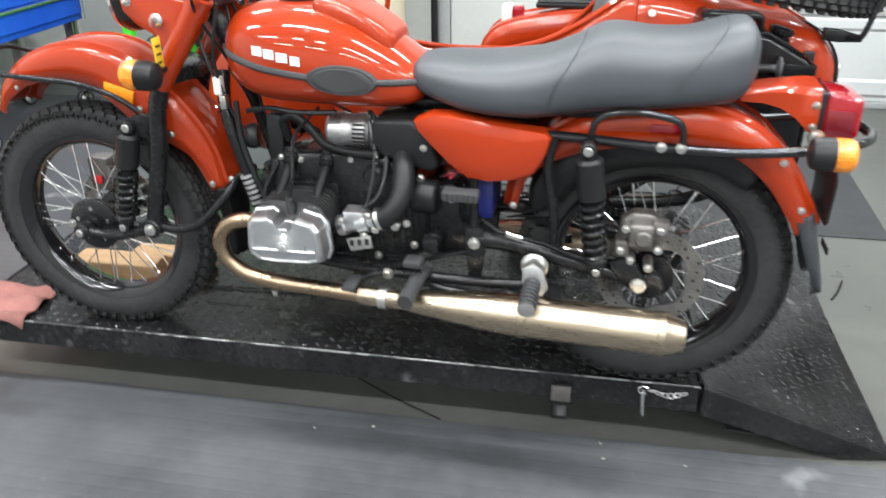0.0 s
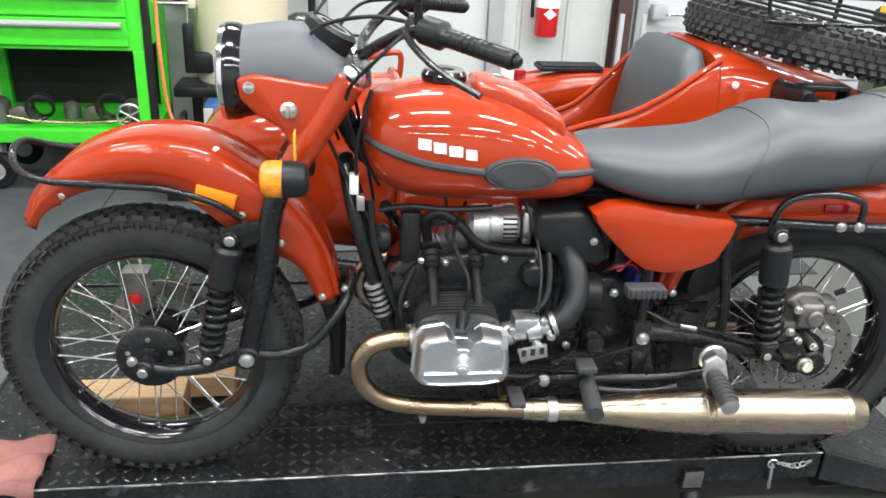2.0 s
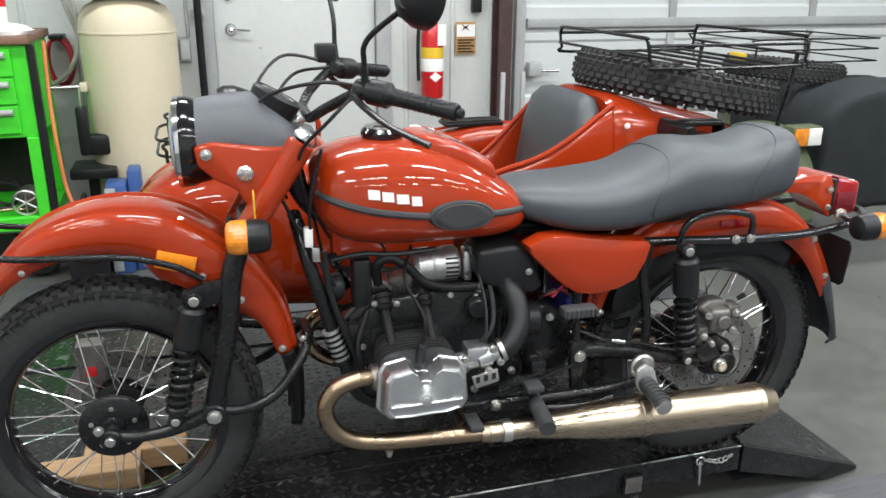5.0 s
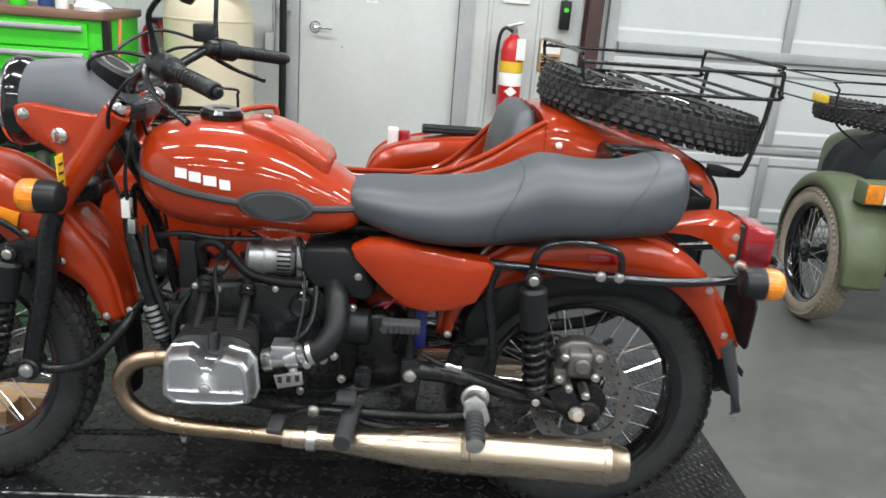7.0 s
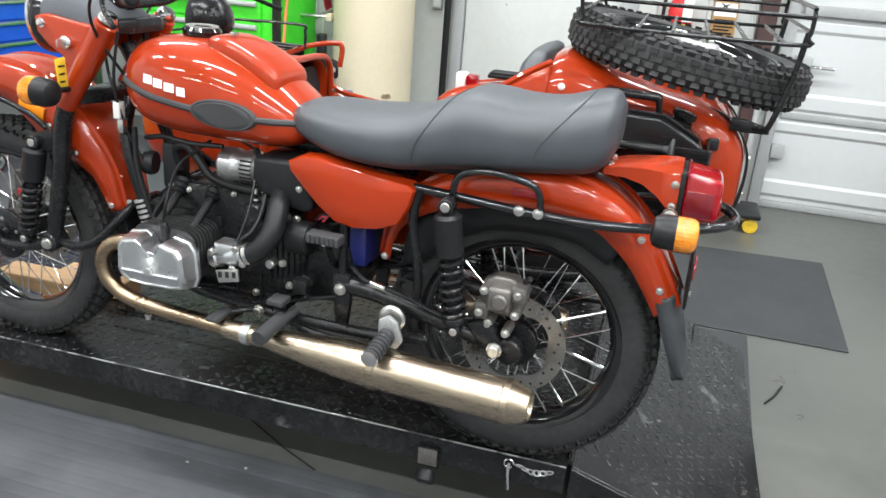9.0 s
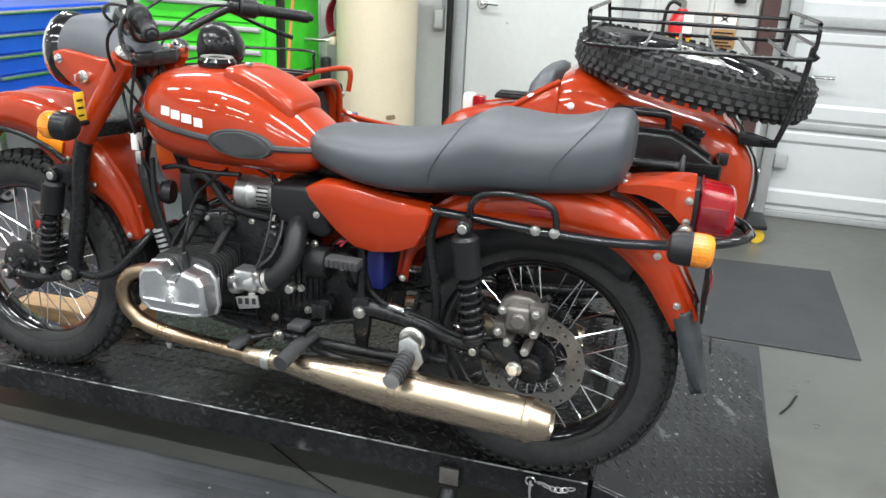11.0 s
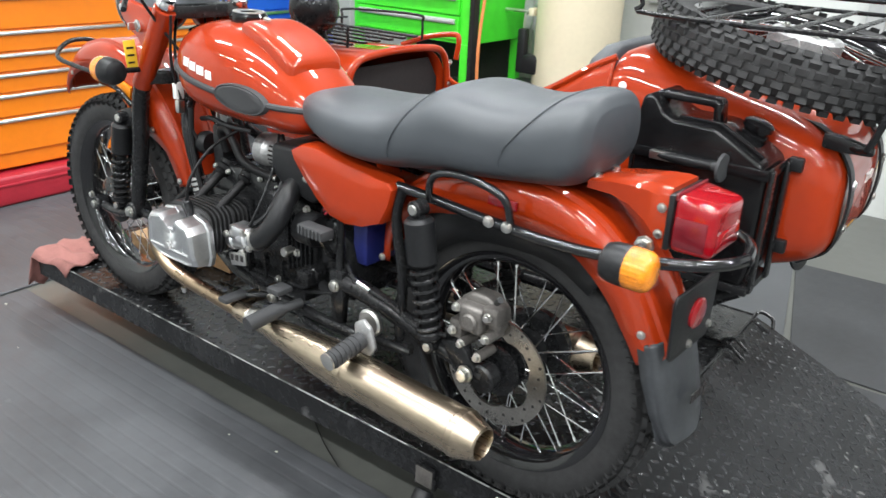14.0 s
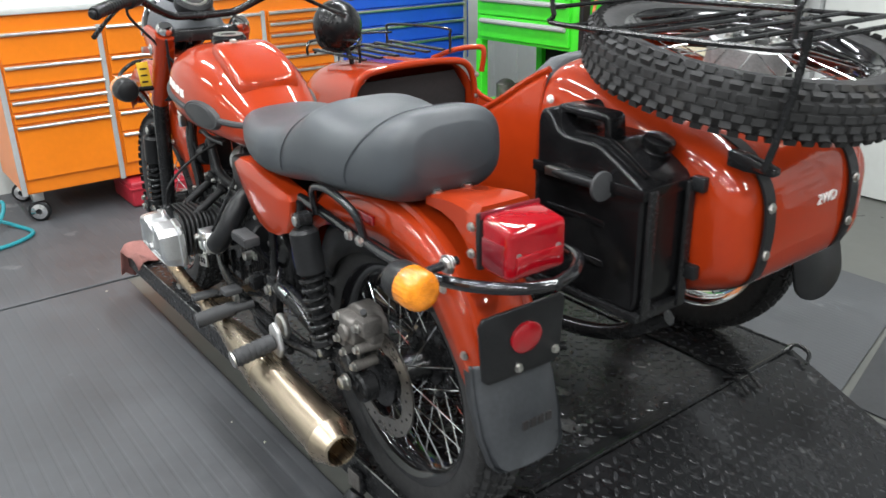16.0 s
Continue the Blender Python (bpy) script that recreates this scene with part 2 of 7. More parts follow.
def rod(p, q, r, n=12, r2=None, chamfer=0.0, bm=None):
    d = (Vector(q) - Vector(p)).length
    r2 = r if r2 is None else r2
    c = min(chamfer, r * 0.9, d * 0.4)
    prof = [(0, 0), (r - c, 0), (r, c), (r2, d - c), (r2 - c, d), (0, d)] if c else [(0, 0), (r, 0), (r2, d), (0, d)]
    return lathe(prof, n, frame_to(p, q), bm=bm)


def spline(pts, sub=6, closed=False):
    pts = [Vector(p) for p in pts]
    n = len(pts)
    out = []
    for i in range(n if closed else n - 1):
        a = pts[(i - 1) % n] if closed or i > 0 else pts[0] * 2 - pts[1]
        b_, c = pts[i], pts[(i + 1) % n]
        d = pts[(i + 2) % n] if closed or i + 2 < n else pts[-1] * 2 - pts[-2]
        for k in range(sub):
            t = k / sub
            out.append(0.5 * (2 * b_ + (c - a) * t + (2 * a - 5 * b_ + 4 * c - d) * t * t + (3 * b_ - a - 3 * c + d) * t ** 3))
    if not closed:
        out.append(pts[-1])
    return out


def tube(pts, r, n=10, sub=6, smooth=True, closed=False, bm=None):
    """A round tube along points; r: one radius, or one for each point."""
    path = spline(pts, sub, closed) if smooth else [Vector(p) for p in pts]
    if isinstance(r, (int, float)):
        rad = [r] * len(path)
    else:
        rad = [float(v) for v in np.interp(np.linspace(0, 1, len(path)), np.linspace(0, 1, len(r)), r)]
    b = bmesh.new()
    rings = []
    up = None
    m = len(path)
    for i, p in enumerate(path):
        t = (path[(i + 1) % m] - path[i - 1]) if closed else (path[min(i + 1, m - 1)] - path[max(i - 1, 0)])
        t.normalize()
        if up is None:
            up = t.orthogonal().normalized()
        up = (up - t * up.dot(t)).normalized()
        side = t.cross(up)
        rings.append([b.verts.new(p + (up * math.cos(2 * math.pi * k / n) + side * math.sin(2 * math.pi * k / n)) * rad[i]) for k in range(n)])
    for a, c in list(zip(rings, rings[1:])) + ([(rings[-1], rings[0])] if closed else []):
        for k in range(n):
            b.faces.new((a[k], a[(k + 1) % n], c[(k + 1) % n], c[k]))
    if not closed:
        b.faces.new(rings[0][::-1])
        b.faces.new(rings[-1])
    return merge(bm, b)


def loft(rings, caps=True, ring_closed=True, bm=None):
    b = bmesh.new()
    vs = [[b.verts.new(p) for p in r] for r in rings]
    n = len(vs[0])
    for a, c in zip(vs, vs[1:]):
        for k in range(n if ring_closed else n - 1):
            b.faces.new((a[k], a[(k + 1) % n], c[(k + 1) % n], c[k]))
    if caps:
        b.faces.new(vs[0][::-1])
        b.faces.new(vs[-1])
    return merge(bm, b)


def slab(poly, y0, y1, bevel=0.004, seg=2, axis="y", bm=None):
    """A flat outline in (x, z) given thickness from y0 to y1 (or in (y, z) along x, (x, y) along z)."""
    b = bmesh.new()
    place = {"y": lambda u, v, w: (u, w, v), "x": lambda u, v, w: (w, u, v), "z": lambda u, v, w: (u, v, w)}[axis]
    lo = [b.verts.new(place(u, v, y0)) for u, v in poly]
    hi = [b.verts.new(place(u, v, y1)) for u, v in poly]
    n = len(poly)
    b.faces.new(lo)
    b.faces.new(hi[::-1])
    for k in range(n):
        b.faces.new((lo[k], hi[k], hi[(k + 1) % n], lo[(k + 1) % n]))
    bmesh.ops.recalc_face_normals(b, faces=b.faces)
    if bevel:
        bmesh.ops.bevel(b, geom=b.edges[:], offset=bevel, segments=seg, affect="EDGES", profile=0.5, clamp_overlap=True)
    return merge(bm, b)


def super_ring(cy, hw, zt, zb, x, n=36, e=2.6, split=0.5):
    """A rounded-square section across x; split: how high its widest level lies."""
    zm = zb + (zt - zb) * split
    out = []
    for k in range(n):
        a = 2 * math.pi * k / n
        c, s = math.cos(a), math.sin(a)
        y = cy + hw * math.copysign(abs(c) ** (2 / e), c)
        z = zm + (zt - zm if s > 0 else zm - zb) * math.copysign(abs(s) ** (2 / e), s)
        out.append((x, y, z))
    return out


def smooth_rows(rows, sub=5):
    """Rows of numbers, eased between by a spline through every row."""
    a = np.array(rows, float)
    out = []
    for i in range(len(a) - 1):
        p, q = a[max(i - 1, 0)], a[min(i + 2, len(a) - 1)]
        for k in range(sub):
            t = k / sub
            out.append(0.5 * (2 * a[i] + (a[i + 1] - p) * t + (2 * p - 5 * a[i] + 4 * a[i + 1] - q) * t * t + (3 * a[i] - p - 3 * a[i + 1] + q) * t ** 3))
    out.append(a[-1])
    return out


def bolt(parent, p, way, r=0.008, h=0.007, name="bolt", material=None):
    p = Vector(p)
    m = frame_to(p, p + Vector(way))
    b = lathe([(0, 0), (r * 1.35, 0), (r * 1.35, h * 0.3), (r, h * 0.32), (r, h * 0.9), (r * 0.8, h), (0, h)], 8)
    return part(name, b, material or ZINC, parent, m=m, angle=30)


def coil(p, q, r, wire, turns, n=7):
    p, q = Vector(p), Vector(q)
    m = frame_to(p, q)
    d = (q - p).length
    pts = [m @ Vector((r * math.cos(2 * math.pi * k / 14), r * math.sin(2 * math.pi * k / 14), d * k / (14 * turns))) for k in range(14 * turns + 1)]
    return tube(pts, wire, n, smooth=False)


# ---------------------------------------------------------------- the room
# south wall WY0 is unseen, set back to hold the added lamp row
WY, WX0, WX1, WY0 = 3.78, -4.25, 6.2, -6.4
DOOR = (-1.19, -0.10, 2.25)
GATE = (0.98, 5.2, 2.9)
single("floor", box(WX0 - 0.3, WX1 + 0.3, WY0 - 0.3, WY + 0.3, -0.2, 0.0), CONC, "smooth grey sealed concrete shop floor", "floor", kind="structure", smooth=False)
single("ceiling", box(WX0 - 0.2, WX1 + 0.2, WY0 - 0.2, WY + 0.2, CEIL, CEIL + 0.15), CEILM, "plain grey workshop ceiling out of view, darkened to dull reflections", "ceiling", kind="structure", smooth=False)
single("wall_west", box(WX0 - 0.15, WX0, WY0, WY, 0, CEIL), WALLW, "white painted workshop wall behind tool chests", "wall", kind="structure", smooth=False)
single("wall_east", box(WX1, WX1 + 0.15, WY0, WY, 0, CEIL), WALLP, "plain white workshop wall", "wall", kind="structure", smooth=False)
single("wall_south", box(WX0, WX1, WY0 - 0.15, WY0, 0, CEIL), WALLP, "plain white workshop wall", "wall", kind="structure", smooth=False)
wn = bmesh.new()
for x0, x1, z0, z1 in ((WX0, DOOR[0], 0, CEIL), (DOOR[0], DOOR[1], DOOR[2], CEIL), (DOOR[1], GATE[0], 0, CEIL), (GATE[0], GATE[1], GATE[2], CEIL), (GATE[1], WX1, 0, CEIL)):
    box(x0, x1, WY, WY + 0.15, z0, z1, bm=wn)
# shallow ribs of the steel cladding
for k in range(9):
    x = -4.1 + 0.3 * k
    slab([(x - 0.02, WY), (x - 0.01, WY - 0.012), (x + 0.01, WY - 0.012), (x + 0.02, WY)], 0.0, CEIL, 0, axis="z", bm=wn)
for x in (0.10, 0.44, 0.72):
    slab([(x - 0.02, WY), (x - 0.01, WY - 0.012), (x + 0.01, WY - 0.012), (x + 0.02, WY)], 0.0, CEIL, 0, axis="z", bm=wn)
single("wall_north", wn, WALLW, "white ribbed steel workshop wall", "wall", kind="structure", smooth=False)

# personnel door
door = thing("door_1", ((DOOR[0] + DOOR[1]) / 2, WY, 0), "closed white painted steel door with lever handle", "door", kind="structure")
part("leaf", box(DOOR[0] + 0.012, DOOR[1] - 0.012, WY + 0.02, WY + 0.065, 0.012, DOOR[2] - 0.012, 0.003), DOORW, door)
for x0, x1 in ((DOOR[0] - 0.07, DOOR[0] + 0.01), (DOOR[1] - 0.01, DOOR[1] + 0.09)):
    part("jamb", box(x0, x1, WY - 0.03, WY + 0.02, 0, DOOR[2] + 0.06, 0.004), TRIMG, door)
part("head_jamb", box(DOOR[0] + 0.011, DOOR[1] - 0.011, WY - 0.03, WY + 0.02, DOOR[2] - 0.01, DOOR[2] + 0.06, 0.004), TRIMG, door)
kx, kz = -1.075, 1.27
rose = part("lever_rose", lathe([(0, 0), (0.038, 0), (0.038, 0.012), (0.026, 0.022), (0.016, 0.05), (0.0, 0.052)], 24, frame_to((kx, WY + 0.02, kz), (kx, 0, kz))), CHROME, door, "brushed chrome lever handle")
part("lever", tube([(kx, WY - 0.03, kz), (kx + 0.03, WY - 0.038, kz), (kx + 0.12, WY - 0.038, kz - 0.006)], [0.011, 0.010, 0.007], 8), CHROME, rose)
part("deadbolt", lathe([(0, 0), (0.03, 0), (0.03, 0.01), (0.02, 0.022), (0, 0.024)], 20, frame_to((kx - 0.005, WY + 0.02, kz + 0.2), (kx - 0.005, 0, kz + 0.2))), CHROME, door)
part("notice", box(-0.74, -0.66, WY + 0.0165, WY + 0.0195, 1.45, 1.545, 0), WHITE, door, "small white paper notice", smooth=False)
part("notice_print", box(-0.72, -0.68, WY + 0.0135, WY + 0.0160, 1.47, 1.49, 0), PLASTIC, door, smooth=False)
part("scuff_patch", box(-0.90, -0.885, WY + 0.0165, WY + 0.0195, 1.14, 1.155, 0), TRIMG, door, smooth=False)

# sectional overhead door with ribbed panels
gate = thing("door_2", ((GATE[0] + GATE[1]) / 2, WY, 0), "closed white sectional overhead garage door with grey stiles", "garage door", kind="structure")
zs = (0.05, 0.63, 1.27, 1.90, 2.52, 2.9)
for z0, z1 in zip(zs, zs[1:]):
    prof = [(WY + 0.05, z0), (WY + 0.05, z0 + 0.03), (WY + 0.035, z0 + 0.05), (WY + 0.035, z0 + 0.13), (WY + 0.048, z0 + 0.15), (WY + 0.048, z1 - 0.12), (WY + 0.035, z1 - 0.10), (WY + 0.035, z1 - 0.05), (WY + 0.05, z1 - 0.03), (WY + 0.05, z1 - 0.004), (WY + 0.09, z1 - 0.004), (WY + 0.09, z0)]
    part("panel", slab(prof, GATE[0], GATE[1], 0.002, 1, axis="x"), GDOOR, gate, smooth=False)
for z in (1.29, 2.53):
    part("strut", box(GATE[0] + 0.02, GATE[1], WY + 0.005, WY + 0.03, z - 0.03, z + 0.035, 0.006), TRIMG, gate)
for x in (2.19, 3.47, 4.7):
    for z0, z1 in zip(zs, zs[1:]):
        part("stile", box(x - 0.03, x + 0.03, WY + 0.016, WY + 0.036, z0 + 0.045, z1 - 0.045, 0.004), TRIMG, gate)
for z in (0.63, 1.90):
    part("seam_rail", box(GATE[0] + 0.02, GATE[1], WY + 0.028, WY + 0.047, z - 0.018, z + 0.022, 0.003), TRIMG, gate)
part("bottom_seal", box(GATE[0], GATE[1], WY + 0.04, WY + 0.09, 0.0, 0.048, 0.008), TRIMG, gate)
gate.matrix_basis = Matrix.Translation((0, -0.04, 0)) @ gate.matrix_basis
sign = thing("round_sign", (3.07, WY - 0.01, 1.8), "round red sign with grey-blue rim on the garage door", "sign")
part("rim", lathe([(0, 0), (0.25, 0), (0.25, 0.006), (0.215, 0.007), (0, 0.007)], 48, frame_to((3.07, WY - 0.001, 1.80), (3.07, 0, 1.80))), TRIMG, sign)
part("red_field", lathe([(0, 0.0072), (0.205, 0.0072), (0.205, 0.0095), (0, 0.0095)], 48, frame_to((3.07, WY - 0.001, 1.80), (3.07, 0, 1.80))), EXTR, sign)
track = thing("door_track", (0.95, WY, 0), "grey steel garage door track with brackets", "door track", kind="structure")
part("rail", box(0.90, 0.975, WY - 0.06, WY + 0.0, 0, 2.9, 0.008), TRIMG, track)
for z in (0.35,):
    part("bracket", box(0.98, 1.06, WY - 0.05, WY - 0.01, z, z + 0.09, 0.006), TRIMG, track)
part("lock_box", box(1.0, 1.10, WY - 0.10, WY - 0.02, 0.92, 1.02, 0.01), TRIMG, track)
part("lock_bar", rod((1.10, WY - 0.07, 0.955), (1.24, WY - 0.07, 0.955), 0.012), CHROME, track)
single("steel_column", slab([(0.74, WY - 0.14), (0.84, WY - 0.14), (0.84, WY - 0.125), (0.797, WY - 0.125), (0.797, WY - 0.015), (0.84, WY - 0.015), (0.84, WY), (0.74, WY), (0.74, WY - 0.015), (0.783, WY - 0.015), (0.783, WY - 0.125), (0.74, WY - 0.125)], 0, CEIL, 0.002, 1, axis="z"), BROWN, "dark red steel column beside the garage door", "column", kind="structure", smooth=False)

# lamps under the ceiling
for lx, ly in LAMPS:
    fix = thing("ceiling_light", (lx, ly, CEIL), "white tubular workshop ceiling light, layout assumed, switched on", "light", group="ceiling lights")
    part("housing", box(lx - 0.62, lx + 0.62, ly - 0.09, ly + 0.09, CEIL - 0.06, CEIL, 0.01), CEILM, fix)
    ld = bpy.data.lights.new("tube_lamp", "AREA")
    ld.shape, ld.size, ld.size_y, ld.energy, ld.color = "RECTANGLE", 1.2, 0.14, LAMP_WATTS, (0.96, 0.985, 1.0)
    lo = new("tube_lamp", ld)
    lo.matrix_basis = pose(lx, ly, CEIL - 0.065)

# floor mats
single("floor_mat", slab([(-2.37, -3.2), (2.6, -3.2), (2.6, -0.012), (-2.36, 0.0)], 0.0, 0.012, 0.003, 1, axis="z"), MATN, "dark ribbed rubber floor mat beside the lift", "floor mat", group="floor mats", smooth=False)
single("floor_mat", slab([(-4.2, -3.2), (-2.385, -3.2), (-2.385, 3.2), (-4.2, 3.2)], 0.0, 0.012, 0.003, 1, axis="z"), MATN, "dark ribbed rubber floor mat under the tool chests", "floor mat", group="floor mats", smooth=False)
single("floor_mat", slab([(0.29, 1.60), (1.20, 1.60), (1.25, 2.75), (0.03, 2.665)], 0.0, 0.008, 0.002, 1, axis="z"), MATP, "dark flat rubber mat on the concrete", "floor mat", group="floor mats", smooth=False)
single("floor_mat", slab([(0.30, 0.10), (0.725, 0.10), (0.78, 1.58), (0.30, 1.56)], 0.0, 0.007, 0.002, 1, axis="z"), MATP, "dark rubber mat under the lift ramp", "floor mat", group="floor mats", smooth=False)
single("floor_mat", slab([(-2.30, 1.5), (0.28, 1.5), (0.02, 2.66), (-2.30, 2.70)], 0.0, 0.010, 0.002, 1, axis="z"), MATF, "grey ribbed rubber mat behind the lift", "floor mat", group="floor mats", smooth=False)

# ---------------------------------------------------------------- lift table
LT = 0.250
lift = thing("motorcycle_lift", (-0.9, 0.65, 0), "low black checker-plate motorcycle lift table with ramp", "lift")
part("table", box(-2.11, 0.18, -0.035, 1.08, LT - 0.012, LT, 0.003, 1), PLATE, lift, smooth=False)
part("side_panel", box(-2.11, 0.18, 1.09, 1.37, LT - 0.012, LT, 0.003, 1), PLATE, lift, smooth=False)
part("side_skirt", box(-2.11, 0.18, -0.045, -0.033, 0.166, LT + 0.003, 0.003, 1), PLATE, lift, smooth=False)
part("side_skirt", box(-2.11, 0.18, 1.372, 1.384, 0.158, LT + 0.003, 0.003, 1), PLATE, lift, smooth=False)
part("front_skirt", box(-2.122, -2.11, -0.045, 1.384, 0.166, LT + 0.003, 0.003, 1), PLATE, lift, smooth=False)
part("base_frame", box(-2.05, 0.1, 0.36, 1.25, 0.0, 0.14, 0.01), SATIN, lift, smooth=False)
rb = slab([(0.192, LT), (0.745, 0.022), (0.745, 0.004), (0.192, LT - 0.016)], -0.03, 1.37, 0.002, 1)
for v in rb.verts:
    if v.co.y < 0.5:
        v.co.y += 0.085 * max(0.0, (v.co.x - 0.19) / 0.55)
part("ramp", rb, PLATE, lift, smooth=False)
rs = slab([(0.192, LT - 0.002), (0.745, 0.020), (0.745, 0.004), (0.60, 0.004), (0.192, 0.155)], -0.042, -0.030, 0.002, 1)
for v in rs.verts:
    v.co.y += 0.085 * max(0.0, (v.co.x - 0.19) / 0.55)
part("ramp_cheek", rs, PLATE, lift, smooth=False)
part("hinge_rod", rod((0.186, -0.02, LT + 0.004), (0.186, 1.37, LT + 0.004), 0.007), SATIN, lift)
part("hinge_rod", rod((-2.1, 1.085, LT + 0.003), (0.18, 1.085, LT + 0.003), 0.005), SATIN, lift)
for y0 in (0.16, 0.20, 1.04, 1.10):
    part("hinge_loop", tube([(0.16, y0, LT + 0.004), (0.20, y0 + 0.005, LT + 0.016), (0.25, y0, LT - 0.012)], 0.006, 8), SATIN, lift)
part("hinge_loop", tube([(0.186, 1.33, LT + 0.004), (0.20, 1.37, LT + 0.02), (0.245, 1.37, LT + 0.01), (0.26, 1.34, LT - 0.015)], 0.007, 8), SATIN, lift)
EDGE = mat("worn_bare_steel_edge", (0.09, 0.09, 0.088), 0.35, 0.5, vary=0.7, scale=3, spots=((0.42, 0.42, 0.41), 0.52, 14))
part("worn_edge", box(-2.11, 0.18, -0.0475, -0.0448, LT - 0.0005, LT + 0.0045, 0.001, 1), EDGE, lift, "scuffed bright upper edge", smooth=False)
for xa, xb, y in ((-1.36, -0.62, 0.165), (-0.56, 0.17, 0.165)):
    part("deck_seam", box(xa, xb, y - 0.003, y + 0.003, LT - 0.001, LT + 0.0024, 0), DARK, lift, "dark joint in the deck", smooth=False)
latch = part("latch", slab([(-0.225, 0.225), (-0.165, 0.225), (-0.165, 0.205), (-0.175, 0.198), (-0.162, 0.19), (-0.162, 0.163), (-0.228, 0.163), (-0.228, 0.19), (-0.215, 0.198), (-0.225, 0.205)], -0.062, -0.046, 0.003), SATIN, lift, "worn dark metal latch")
part("cast_face", box(-0.222, -0.168, -0.0655, -0.061, 0.170, 0.222, 0.002), CALIP, latch, "worn cast face of the latch")
part("knob", lathe([(0, 0), (0.024, 0), (0.027, 0.008), (0.027, 0.03), (0.02, 0.038), (0, 0.038)], 16, frame_to((-0.195, -0.055, 0.15), (-0.195, -0.085, 0.115))), PLASTIC, latch)
part("pin", tube([(0.03, -0.055, 0.235), (0.03, -0.058, 0.20), (0.035, -0.056, 0.15)], 0.005, 8), CHROME, lift, "dangling chrome locking pin")
part("pin_ring", tube([(0.03 + 0.013 * math.cos(a), -0.057, 0.232 + 0.013 * math.sin(a)) for a in np.linspace(0, 5.5, 8)], 0.003, 6), CHROME, lift)
for k in range(6):
    x, z = 0.058 + 0.016 * k, 0.232 - 0.014 * math.sin(math.pi * (k + 0.5) / 6)
    part("chain_link", tube([(x + 0.011 * math.cos(a), -0.052 - 0.004 * math.sin(a + k), z + 0.0055 * math.sin(a)) for a in np.linspace(0, 2 * math.pi, 9)], 0.0022, 6), CAST, lift)

# raised lugs of the checker plate
lug = bmesh.new()
lug2 = bmesh.new()
rnd = random.Random(4)


def add_lug(bm, x, y, z, a, tilt=0.0, s=1.0):
    c, n = math.cos(a), math.sin(a)
    l, w, h = 0.0155 * s, 0.0050 * s, 0.0022
    base = [(-l, 0), (-l * 0.5, -w), (l * 0.5, -w), (l, 0), (l * 0.5, w), (-l * 0.5, w)]
    lo = [bm.verts.new((x + c * u - n * v, y + n * u + c * v, z + tilt * (c * u - n * v))) for u, v in base]
    hi = [bm.verts.new((x + 0.6 * (c * u - n * v), y + 0.6 * (n * u + c * v), z + h + tilt * 0.6 * (c * u - n * v))) for u, v in base]
    bm.faces.new(hi)
    for k in range(6):
        bm.faces.new((lo[k], lo[(k + 1) % 6], hi[(k + 1) % 6], hi[k]))


P = 0.034
for i in range(int(2.25 / P)):
    for j in range(int(1.38 / P)):
        x, y = -2.08 + i * P, -0.015 + j * P
        if abs(y - 1.085) > 0.02 and rnd.random() > 0.04:
            add_lug(lug, x, y, LT - 0.0003, 0.785 if (i + j) % 2 else -0.785)
SL = -(LT - 0.022) / 0.553
for i in range(int(0.52 / P)):
    for j in range(int(1.36 / P)):
        x, y = 0.215 + i * P, 0.08 + j * P
        if y < 1.35:
            add_lug(lug, x, y, LT + SL * (x - 0.192) - 0.0002, 0.785 if (i + j) % 2 else -0.785, SL)
for i in range(int(2.25 / P)):
    for j in range(3):
        x, z = -2.08 + i * P, 0.180 + j * 0.026
        add_lug(lug2, x, z, 0, 0.785 if (i + j) % 2 else -0.785, 0.0, 0.8)
for v in lug2.verts:
    v.co = Vector((v.co.x, -0.0448 - v.co.z * 0.6, v.co.y))
part("skirt_lug", lug2, PLATE, lift, kind="stuff", smooth=False)
part("tread_lug", lug, LUGM, lift, kind="stuff", smooth=False)

# ---------------------------------------------------------------- wheels
CY = 0.03
FA = Vector((-1.577, CY, 0.597))
RA = Vector((0.010, CY, 0.603))
R = 0.348
AXIS = pose(0, 0, 0, 90, 0, 0)


def tyre_profile(r, w):
    h = w / 2
    return [(r - 0.097, -h * 0.66), (r - 0.080, -h * 0.92), (r - 0.055, -h), (r - 0.028, -h * 0.93), (r - 0.012, -h * 0.72), (r - 0.006, -h * 0.35), (r - 0.005, 0), (r - 0.006, h * 0.35), (r - 0.012, h * 0.72), (r - 0.028, h * 0.93), (r - 0.055, h), (r - 0.080, h * 0.92), (r - 0.097, h * 0.66)]


